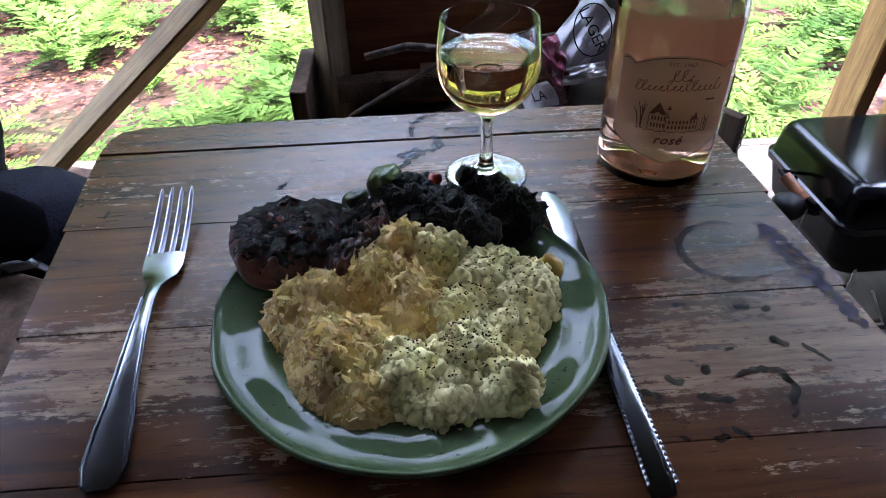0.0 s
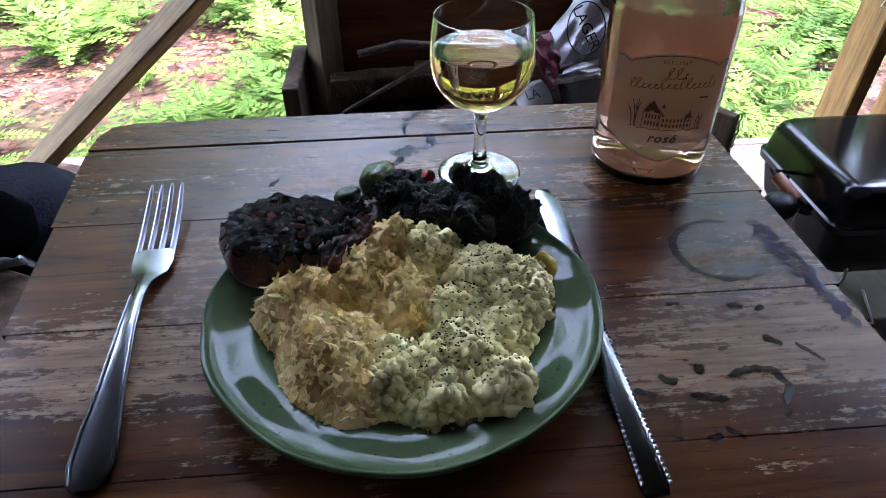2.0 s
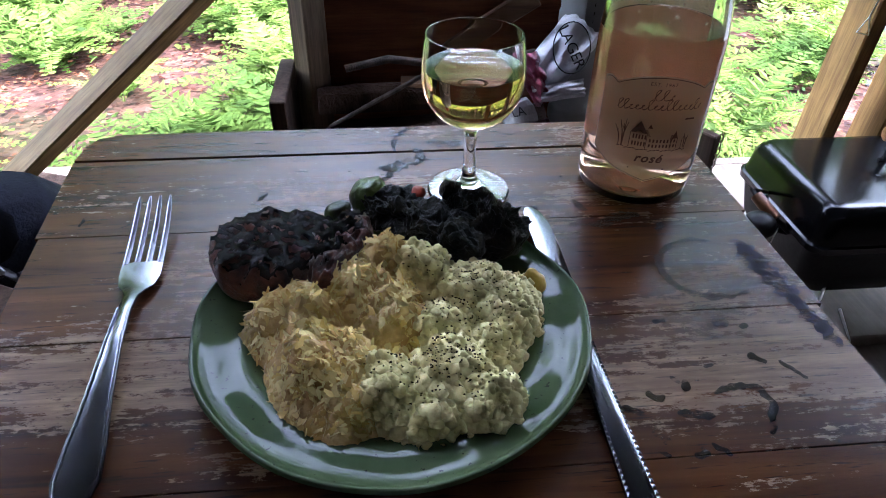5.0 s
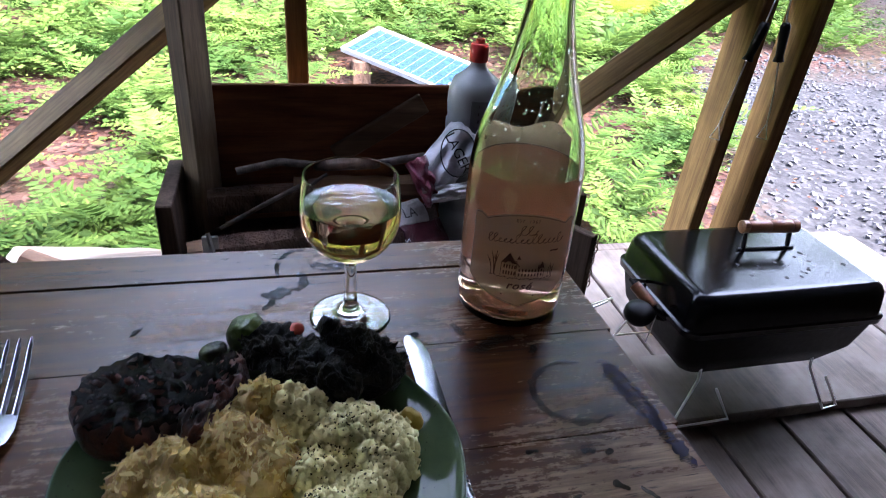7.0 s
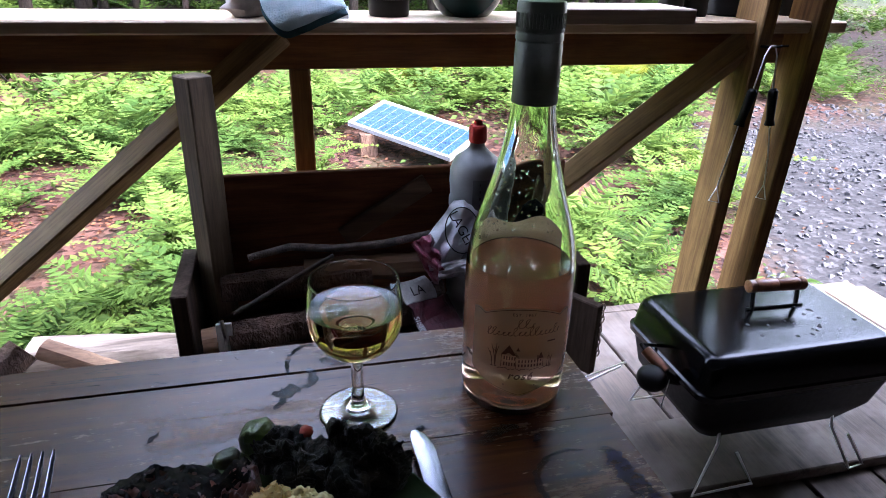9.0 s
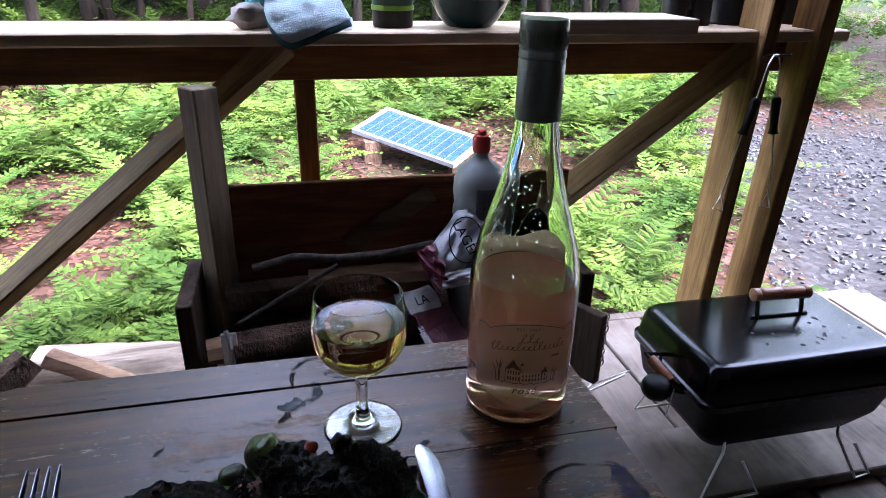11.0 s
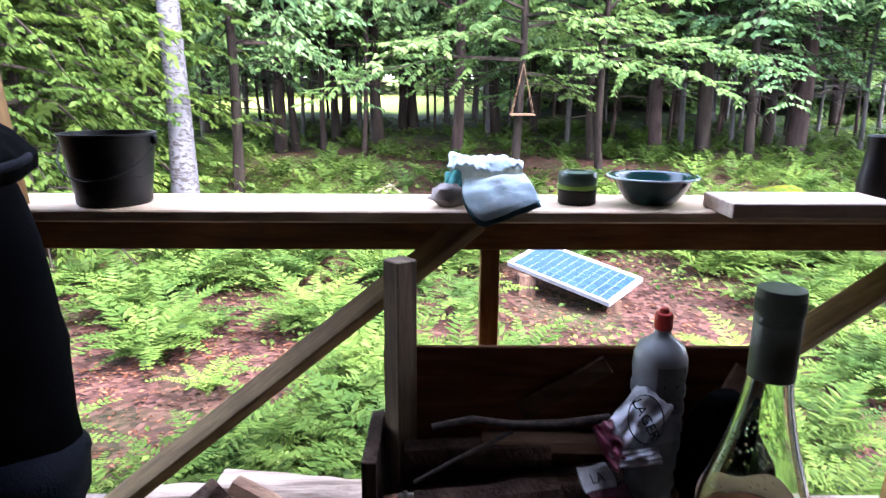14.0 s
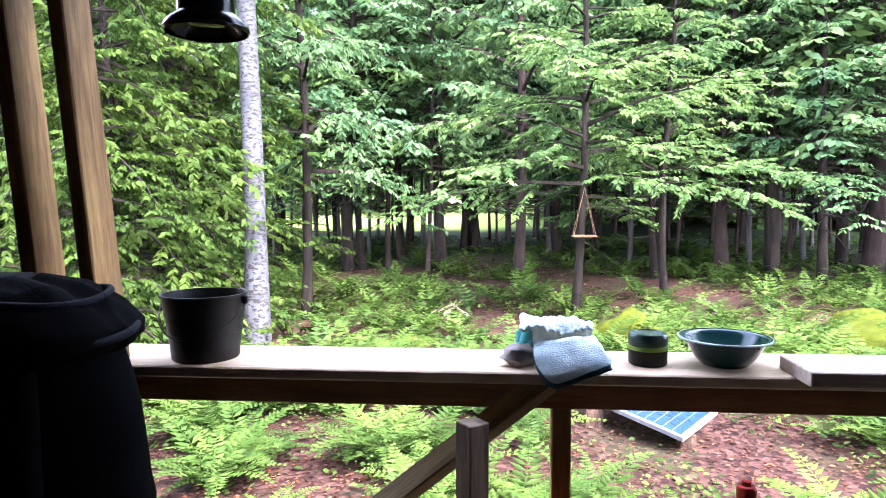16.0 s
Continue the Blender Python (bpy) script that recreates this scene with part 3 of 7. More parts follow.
dr = Geo()
RD = random.Random(8)
for i in range(230):
    z = RD.uniform(0.12, 0.2)
    k = max(j for j in range(len(oc)) if oc[j][1] <= z)
    rr_ = oc[k][0] + (oc[k + 1][0] - oc[k][0]) * (z - oc[k][1]) / max(1e-6, oc[k + 1][1] - oc[k][1]) - 0.003
    a, q = RD.uniform(0, 6.283), RD.uniform(0.0004, 0.0011)
    dr.lathe([(0.0, -q), (q * 0.7, -q * 0.7), (q, 0), (q * 0.7, q * 0.7), (0.0, q)], 6, pose(rr_ * math.cos(a), rr_ * math.sin(a), z))
tagged(part("droplets", dr, M_GLASS, bottle, "beads of moisture inside the glass", smooth=180), kind="stuff")

# wine glass
GLS = (0.077, 0.497, TZ)
wglass = thing("wine_glass", GLS, "small stemmed wine glass half full of pale wine", "glass")
go = arc_profile([(0.0, 0.0016), (0.012, 0.0012), (0.0275, 0.0006), (0.0292, 0.0013), (0.0275, 0.0022), (0.02, 0.003), (0.011, 0.005), (0.0062, 0.0095), (0.0046, 0.018), (0.0044, 0.04), (0.0058, 0.049), (0.013, 0.0535), (0.024, 0.0615), (0.0315, 0.0735), (0.0337, 0.0865), (0.0329, 0.1), (0.0312, 0.1125), (0.0309, 0.1138), (0.0302, 0.1138), (0.0302, 0.1125), (0.0319, 0.1), (0.0327, 0.0865), (0.0305, 0.0742), (0.0232, 0.0627), (0.0122, 0.0552), (0.0, 0.0525)], 4)
part("glass_body", Geo().lathe(go, 64), M_GLASS, wglass, smooth=60)
wl = [(0.0, 0.0524), (0.0123, 0.0551), (0.0233, 0.0626), (0.0306, 0.0741), (0.0326, 0.082), (0.03285, 0.0865), (0.0325, 0.0925)]
part("wine", Geo().lathe(arc_profile(wl, 4) + [(0.0305, 0.0918), (0.0, 0.0917)], 64), M_WINE, wglass, "pale gold wine", smooth=60)

# fork
def ribbon(rows, name, material, at, label_, cat):
    """A flat bar from rows of (y, half width, z, thickness, x)."""
    g = Geo()
    n = 8
    for y, w, z, t, x in rows:
        for k in range(n):
            a = 2 * math.pi * k / n + math.pi / n
            g.v.append((x + w * max(-1, min(1, 1.25 * math.cos(a))), y, z + t * max(-1, min(1, 1.25 * math.sin(a)))))
    g.f = [(a * n + i, a * n + (i + 1) % n, (a + 1) * n + (i + 1) % n, (a + 1) * n + i) for a in range(len(rows) - 1) for i in range(n)]
    g.f += [tuple(range(n)), tuple(range((len(rows) - 1) * n, len(rows) * n))[::-1]]
    return g


fork = thing("fork", (-0.1185, 0.265, TZ), "steel dinner fork with a beaded edge lying on the table", "fork")
fork.rotation_euler = (0, 0, radians(4.2))
rows = [(-0.004, 0.0045, 0.0022, 0.001, 0), (-0.001, 0.008, 0.0025, 0.0013, 0), (0.008, 0.0103, 0.003, 0.0014, 0), (0.025, 0.0093, 0.0042, 0.0014, 0), (0.05, 0.0066, 0.0062, 0.0016, 0), (0.085, 0.0043, 0.0088, 0.002, 0), (0.11, 0.0034, 0.0085, 0.0022, 0), (0.124, 0.0036, 0.0062, 0.002, 0), (0.131, 0.006, 0.0045, 0.0015, 0), (0.136, 0.0098, 0.0036, 0.0012, 0), (0.145, 0.0118, 0.0034, 0.0011, 0), (0.157, 0.0118, 0.0042, 0.0011, 0)]
part("handle", ribbon(rows, "", None, None, "", ""), M_STEEL, fork, smooth=35)
for i in range(4):
    x = (-1.5 + i) * 0.0066
    w = 0.0019
    tn = [(0.156, w, 0.0042, 0.001, x), (0.17, w, 0.0058, 0.001, x), (0.19, w * 0.9, 0.0092, 0.001, x), (0.207, w * 0.75, 0.0135, 0.0009, x * 0.98), (0.214, w * 0.35, 0.0155, 0.0005, x * 0.97)]
    part("tine", ribbon(tn, "", None, None, "", ""), M_STEEL, fork, smooth=35)
bd = Geo()
for s in (-1, 1):
    bd.tube([(s * w * 0.86, y, z + t) for y, w, z, t, x in rows[1:7]], 0.0006, 6)
part("beaded_edge", bd, M_STEEL, fork, smooth=60)

# knife
knife = thing("table_knife", (0.1195, 0.243, TZ), "steel table knife with beaded handle edges, tip on the plate rim", "knife")
knife.rotation_euler = (radians(0.5), 0, radians(1.3))
part("handle", ribbon([(-0.004, 0.0052, 0.0028, 0.001, 0), (0.0, 0.0062, 0.003, 0.0022, 0), (0.05, 0.0056, 0.004, 0.0026, 0), (0.095, 0.0046, 0.0045, 0.0028, 0), (0.1, 0.004, 0.0045, 0.0028, 0)], "", None, None, "", ""), M_STEEL, knife, smooth=30)
part("blade", ribbon([(0.1, 0.0046, 0.0045, 0.0016, 0.0005), (0.13, 0.007, 0.005, 0.0009, 0.001), (0.18, 0.0074, 0.0062, 0.0008, 0.001), (0.197, 0.0072, 0.0066, 0.0008, 0.0005), (0.209, 0.0055, 0.007, 0.0007, -0.001), (0.2145, 0.002, 0.0071, 0.0006, -0.0025)], "", None, None, "", ""), M_STEEL, knife, smooth=30)
bd = Geo()
for s in (-1, 1):
    for i in range(34):
        y = 0.0 + i * 0.0028
        bd.add([(s * (0.006 - y * 0.014) + dx, y + dy, 0.0066 + dz) for dx, dy, dz in ((-0.0008, -0.001, 0), (0.0008, -0.001, 0), (0.0008, 0.001, 0), (-0.0008, 0.001, 0), (0, 0, 0.0008))], [(0, 1, 4), (1, 2, 4), (2, 3, 4), (3, 0, 4)])
part("beading", bd, M_STEEL, knife)

# ---- firewood crate ----
crate = thing("firewood_crate", (0, 0, 0), "dark open wooden firewood crate beside the rail", "crate")
part("back_panel", Geo().box(-0.128, 0.545, 1.19, 1.205, 0.03, 0.612, 0.002), M_CRATE, crate, "red-brown plywood back")
part("side_panel", Geo().box(-0.154, -0.129, 1.03, 1.207, 0.02, 0.478, 0.002), M_DARKWOOD, crate)
part("side_panel", Geo().box(0.512, 0.536, 1.02, 1.189, 0.02, 0.478, 0.002), M_DARKWOOD, crate)
part("front_panel", Geo().box(-0.128, 0.511, 1.03, 1.045, 0.02, 0.26, 0.002), M_DARKWOOD, crate)
part("bottom", Geo().box(-0.128, 0.511, 1.046, 1.189, 0.02, 0.04, 0.002), M_DARKWOOD, crate)
part("corner_stake", Geo().box(-0.021, 0.021, -0.021, 0.021, 0.04, 0.786, 0.002), M_GREY, crate, "tall grey corner stake", m=pose(-0.098, 1.155, 0, 0, 0.3, 40))
part("flap", Geo().box(0, 0.088, -0.008, 0.008, 0.345, 0.472, 0.002), M_DARKWOOD, crate, "hinged front flap", m=pose(0.447, 0.966, 0, 0, 0, -58))

# ---- gas grill ----
M_BOWLBLACK = surf("sooty_enamel", (0.0015, 0.0015, 0.0015), (0.0035, 0.0035, 0.0035), 14, 0.4, 0.6, spec=0.15)
grill = thing("portable_grill", (0.942, 1.037, 0.03), "portable black enamel grill with a wooden lid handle", "grill")


def tub(levels, n=6):
    """A rounded-rectangle shell from rows of (half x, half y, corner radius, z)."""
    g = Geo()
    m = 4 * (n + 1)
    for hx, hy, r, z in levels:
        for q, (sx, sy) in enumerate(((1, 1), (-1, 1), (-1, -1), (1, -1))):
            for k in range(n + 1):
                a = math.pi / 2 * (q + k / n)
                g.v.append((sx * (hx - r) + r * math.cos(a), sy * (hy - r) + r * math.sin(a), z))
    g.f = [(a * m + i, a * m + (i + 1) % m, (a + 1) * m + (i + 1) % m, (a + 1) * m + i) for a in range(len(levels) - 1) for i in range(m)]
    g.f += [tuple(range(m))[::-1], tuple(range((len(levels) - 1) * m, len(levels) * m))]
    return g


part("lid", tub([(0.221, 0.144, 0.03, 0.21), (0.222, 0.145, 0.03, 0.222), (0.217, 0.14, 0.03, 0.224), (0.212, 0.135, 0.03, 0.268), (0.207, 0.13, 0.03, 0.281), (0.197, 0.12, 0.026, 0.2885), (0.185, 0.108, 0.02, 0.29)]), M_ENAMEL, grill, "glossy black lid", smooth=35)
part("base", tub([(0.13, 0.075, 0.03, 0.075), (0.165, 0.1, 0.03, 0.09), (0.2, 0.125, 0.03, 0.14), (0.213, 0.137, 0.03, 0.205), (0.216, 0.14, 0.03, 0.2095)]), M_BOWLBLACK, grill, "black lower bowl", smooth=35)
hnd = part("lid_handle", Geo().tube([(-0.026 + 0.128 * t, 0.038 - 0.008 * t, 0.337) for t in (0, 0.02, 0.1, 0.12, 0.14, 0.2, 0.48, 0.5, 0.52, 0.8, 0.86, 0.88, 0.9, 0.98, 1)], [0.01, 0.0135, 0.0135, 0.0115, 0.0135, 0.0135, 0.0135, 0.0118, 0.0135, 0.0135, 0.0135, 0.0115, 0.0135, 0.0135, 0.01], 16), M_HANDLE, grill, "turned wooden handle", smooth=40)
hb = Geo()
for x in (-0.014, 0.09):
    hb.tube([(x, 0.024, 0.287), (x, 0.034, 0.335)], 0.0045, 8)
hb.tube([(-0.026, 0.026, 0.292), (0.102, 0.022, 0.292)], 0.003, 8)
part("handle_bracket", hb, M_BLACK, grill, "black steel bracket", smooth=40)

# ---- food on the plate ----
PX, PY = PLATE[0], PLATE[1]


def mound_mesh(x0, x1, y0, y1, height, step, floor=0.006, rough=0.0, rs=60, seed=0.0):
    """A heap over the plate from a height function; cells under the floor are left out."""
    nx_, ny_ = int((x1 - x0) / step) + 1, int((y1 - y0) / step) + 1
    g, keep = Geo(), {}
    H = {}
    for j in range(ny_):
        for i in range(nx_):
            H[i, j] = height(x0 + i * step, y0 + j * step)
    for j in range(ny_ - 1):
        for i in range(nx_ - 1):
            c = [(i, j), (i + 1, j), (i + 1, j + 1), (i, j + 1)]
            if max(H[k] for k in c) < 0.0015:
                continue
            q = []
            for k in c:
                if k not in keep:
                    x, y = x0 + k[0] * step, y0 + k[1] * step
                    h = max(0.0, H[k])
                    f = min(1.0, h / 0.008)
                    p = Vector((x * rs, y * rs, h * rs + seed))
                    dx, dy = noise.noise(p) * rough * f, noise.noise(p + Vector((9, 4, 2))) * rough * f
                    keep[k] = len(g.v)
                    g.v.append((x + dx - PX, y + dy - PY, floor + h + noise.noise(p * 2.1) * rough * 0.6 * f))
                q.append(keep[k])
            g.f.append(tuple(q))
    return g


def bump_sum(blobs, amp, sc, seed, sharp=2.0):
    def h(x, y):
        s = 0.0
        for bx, by, rx, ry, hh in blobs:
            d = ((x - bx) / rx) ** 2 + ((y - by) / ry) ** 2
            if d < 1:
                s = max(s, hh * (1 - d ** 1.4))
        if s <= 0:
            return 0.0
        n = noise.fractal(Vector((x * sc, y * sc, seed)), 0.8, 2.1, 4)
        return s * (1 + 0.12 * n) + amp * n * min(1, s / 0.01)
    return h


def food(name, c1, c2, scale, rough, sss, bumpy, bd, coat=0.0, dark=None):
    m, nt, b = nodes_of(name)
    v = coords(nt, (1, 1, 1), False)
    f = noise_of(nt, v, scale, 6, 0.65)
    c = ramp(nt, f, [(0.35, c1), (0.65, c2)])
    if dark:
        c = mix(nt, c, dark, ramp(nt, noise_of(nt, v, scale * 0.35, 4), [(0.43, (0, 0, 0)), (0.6, (0.85, 0.85, 0.85))]))
    nt.links.new(c, b.inputs["Base Color"])
    b.inputs["Roughness"].default_value = rough
    b.inputs["Specular IOR Level"].default_value = 0.12 if max(c2) < 0.05 else 0.4
    b.inputs["Subsurface Weight"].default_value, b.inputs["Subsurface Scale"].default_value = sss, 0.004
    b.inputs["Coat Weight"].default_value, b.inputs["Coat Roughness"].default_value = coat, 0.2
    bump(nt, b, noise_of(nt, v, scale * 3, 5), bumpy, bd)
    return m


M_MASH = food("mashed_potato", (0.72, 0.61, 0.28), (0.87, 0.79, 0.45), 90, 0.5, 0.0, 0.7, 0.002)
M_KRAUT = food("braised_kraut", (0.62, 0.39, 0.13), (0.83, 0.63, 0.3), 80, 0.4, 0.0, 0.6, 0.002, 0.15, (0.42, 0.23, 0.08))
M_SHRED = leafy("cabbage_shreds", (0.7, 0.49, 0.19), (0.9, 0.79, 0.47), 0.3, 0.35)
M_CHAR = food("charred_skin", (0.001, 0.0007, 0.0006), (0.016, 0.007, 0.004), 190, 0.25, 0, 1.0, 0.003)
M_STEAK = food("seared_meat", (0.05, 0.013, 0.008), (0.2, 0.06, 0.034), 110, 0.35, 0, 0.8, 0.0018, 0.0, (0.012, 0.006, 0.005))
M_GREENPEP = food("green_pepper_skin", (0.07, 0.12, 0.015), (0.17, 0.23, 0.035), 70, 0.4, 0, 0.8, 0.002, 0.3, (0.012, 0.014, 0.008))
M_RED = food("red_pepper_skin", (0.35, 0.035, 0.02), (0.5, 0.07, 0.04), 70, 0.35, 0, 0.3, 0.002)
M_MUSTARD = food("mustard", (0.4, 0.24, 0.03), (0.5, 0.34, 0.06), 120, 0.4, 0, 0.5, 0.001)
M_BLISTER = food("blistered_pepper_skin", (0.004, 0.0036, 0.003), (0.034, 0.026, 0.014), 150, 0.3, 0, 1.0, 0.004, 0.06, (0.0015, 0.0014, 0.0012))
M_PEPPER = surf("ground_pepper", (0.01, 0.008, 0.006), (0.05, 0.035, 0.02), 300, 0.8, bumpy=0)

kraut_h = bump_sum([(-0.03, 0.352, 0.031, 0.03, 0.021), (-0.016, 0.318, 0.03, 0.036, 0.021), (-0.008, 0.292, 0.022, 0.02, 0.014), (0.0, 0.372, 0.03, 0.028, 0.026), (0.014, 0.388, 0.02, 0.02, 0.031), (0.018, 0.352, 0.022, 0.026, 0.022)], 0.004, 60, 1.3)
mash_h = bump_sum([(0.033, 0.293, 0.026, 0.024, 0.019), (0.056, 0.294, 0.026, 0.022, 0.021), (0.018, 0.303, 0.024, 0.024, 0.02), (0.044, 0.31, 0.026, 0.024, 0.022), (0.066, 0.33, 0.022, 0.024, 0.016), (0.078, 0.352, 0.024, 0.026, 0.021), (0.062, 0.368, 0.028, 0.024, 0.024), (0.036, 0.384, 0.024, 0.022, 0.028), (0.084, 0.368, 0.018, 0.016, 0.018), (0.046, 0.345, 0.024, 0.022, 0.017)], 0.004, 60, 6.1)
RF = random.Random(4)


def lump_ball(g, p, r, seed):
    """One small knobbly morsel."""
    k, n = 5, 7
    vs = []
    for j in range(k):
        f = math.pi * (j + 0.5) / k
        for i_ in range(n):
            a = 6.283 * (i_ + 0.5 * (j % 2)) / n
            d = Vector((math.sin(f) * math.cos(a), math.sin(f) * math.sin(a), math.cos(f)))
            vs.append(p + d * r * (1 + 0.7 * noise.noise(d * 1.6 + Vector((seed, seed * 0.7, 0)))))
    fs = [(j * n + i_, (j + 1) * n + i_, (j + 1) * n + (i_ + 1) % n, j * n + (i_ + 1) % n) for j in range(k - 1) for i_ in range(n)]
    fs += [tuple(range(n)), tuple(range((k - 1) * n, k * n))[::-1]]
    g.add(vs, fs)


def morsels(height, box, count, r0, r1, low=0.003):
    g, k = Geo(), 0
    while k < count:
        x, y = RF.uniform(*box[0]), RF.uniform(*box[1])
        h = height(x, y)
        if h < low:
            continue
        r = r0 + (r1 - r0) * RF.random() ** 2
        lump_ball(g, Vector((x - PX, y - PY, 0.0075 + h - r * 0.68)), r, k * 1.37)
        k += 1
    return g


kraut = thing("sauerkraut", PLATE, "heap of braised pale yellow cabbage shreds on the plate", "sauerkraut")
part("cabbage_base", mound_mesh(-0.07, 0.05, 0.25, 0.42, kraut_h, 0.0022, 0.0075, 0.004, 130, 2.0), M_KRAUT, kraut, smooth=180)
sh = Geo()
k = 0
while k < 3200:
    x, y = RF.uniform(-0.068, 0.045), RF.uniform(0.255, 0.415)
    h = kraut_h(x, y)
    if h < 0.003 or mash_h(x, y) > h + 0.003:
        continue
    k += 1
    a = RF.uniform(0, 6.28)
    tl = RF.uniform(-0.2, 0.45)
    gx, gy = (max(-1.3, min(1.3, (kraut_h(x + ex, y + ey) - kraut_h(x - ex, y - ey)) / 0.004)) for ex, ey in ((0.002, 0), (0, 0.002)))
    d = Vector((math.cos(a), math.sin(a), gx * math.cos(a) + gy * math.sin(a) + tl)).normalized()
    s_ = Vector((-math.sin(a), math.cos(a), gy * math.cos(a) - gx * math.sin(a) + RF.uniform(-0.6, 0.6))).normalized()
    up = d.cross(s_).normalized()
    L, w, cu = RF.uniform(0.005, 0.013), RF.uniform(0.0006, 0.0016), RF.uniform(-1.4, 0.6)
    p = Vector((x - PX, y - PY, 0.0065 + h + RF.uniform(-0.0015, 0.0015)))
    pts = []
    for q in range(5):
        t = q / 4 - 0.35
        c = p + d * L * t + up * (cu * L * t * t) + s_ * (0.0012 * math.sin(q * 1.9 + k))
        ww = w * (0.7, 1.2, 1.05, 1.15, 0.45)[q]
        pts += [c - s_ * ww + up * 0.0005, c + s_ * ww]
    sh.add(pts, [(0, 1, 3, 2), (2, 3, 5, 4), (4, 5, 7, 6), (6, 7, 9, 8)])
tagged(part("shredded_cabbage", sh, M_SHRED, kraut, "loose cabbage shreds", smooth=180), kind="stuff")
tagged(part("chopped_cabbage", morsels(kraut_h, ((-0.068, 0.045), (0.255, 0.415)), 420, 0.0012, 0.0034), M_KRAUT, kraut, "chopped soft cabbage bits", smooth=180), kind="stuff")

mash = thing("mashed_potato", PLATE, "lumpy mashed potato sprinkled with ground black pepper", "mashed potato")
part("potato_mound", mound_mesh(-0.02, 0.12, 0.25, 0.42, mash_h, 0.0018, 0.006, 0.003, 150, 5.0), M_MASH, mash, smooth=180)
tagged(part("potato_crumble", morsels(mash_h, ((-0.01, 0.11), (0.26, 0.415)), 1300, 0.001, 0.0042), M_MASH, mash, "soft potato lumps", smooth=180), kind="stuff")
pp = Geo()
k = 0
while k < 620:
    x, y = (RF.gauss(0.06, 0.016), RF.gauss(0.35, 0.022)) if RF.random() < 0.6 else (RF.gauss(0.045, 0.02), RF.gauss(0.305, 0.01))
    h = mash_h(x, y)
    if h < 0.007:
        continue
    q = RF.uniform(0.0003, 0.0008)
    pp.add([(q, 0, 0), (-q * 0.6, q * 0.8, 0), (-q * 0.5, -q, 0), (0, 0, q)], [(0, 1, 3), (1, 2, 3), (2, 0, 3)], pose(x - PX, y - PY, 0.0088 + h + RF.uniform(0, 0.0012), RF.uniform(-20, 20), 0, RF.uniform(0, 360)))
    k += 1
tagged(part("pepper_specks", pp, M_PEPPER, mash, "coarse ground black pepper"), kind="stuff")
g = mound_mesh(0.08, 0.118, 0.34, 0.39, bump_sum([(0.0975, 0.372, 0.0085, 0.008, 0.014)], 0.001, 160, 2.0), 0.0014, 0.011, 0.001, 200)
single("mustard", g, M_MUSTARD, PLATE, "small dollop of brown-yellow mustard on the plate", "mustard", smooth=180)


def lump(path, rad, rough=0.25, seed=0.0, squash=0.75, n=22, sc=60):
    """A wrinkled closed form round a short path, resting on the plate."""
    g = Geo()
    path = [Vector(p) for p in path]
    m = len(path)
    for i, p in enumerate(path):
        d = (path[min(i + 1, m - 1)] - path[max(i - 1, 0)]).normalized()
        u = Vector((-d.y, d.x, 0)).normalized()
        for k in range(n):
            a = 6.283 * k / n
            o = u * math.cos(a) + Vector((0, 0, squash)) * math.sin(a)
            q = p + o * rad[i]
            fold = math.sin(a * 5 + seed + 2.2 * noise.noise(p * 55 + Vector((seed, 1, 0))))
            w = 1 + rough * (0.55 * noise.fractal(q * sc * 0.8 + Vector((seed, 0, 0)), 0.75, 2.2, 5) - 0.5 * abs(noise.noise(q * sc * 1.7 + Vector((seed, 5, 0)))) + 0.2 * fold)
            g.v.append(tuple(p + o * rad[i] * w - Vector(PLATE)))
    g.f = [(i * n + k, i * n + (k + 1) % n, (i + 1) * n + (k + 1) % n, (i + 1) * n + k) for i in range(m - 1) for k in range(n)]
    g.f += [tuple(range(n))[::-1], tuple(range((m - 1) * n, m * n))]
    return g


def sweep(p0, p1, bulge, rmax, ends, k=14, z=0.0):
    """Points and radii of a bean-like body from p0 to p1."""
    a, b = Vector(p0), Vector(p1)
    s = Vector((-(b - a).y, (b - a).x, 0)).normalized()
    pts, rr = [], []
    for i in range(k):
        t = i / (k - 1)
        pts.append(a.lerp(b, t) + s * bulge * math.sin(t * math.pi))
        rr.append(max(0.0008, rmax * (1 - abs(2 * t - 1) ** ends) ** 0.55))
    return pts, rr


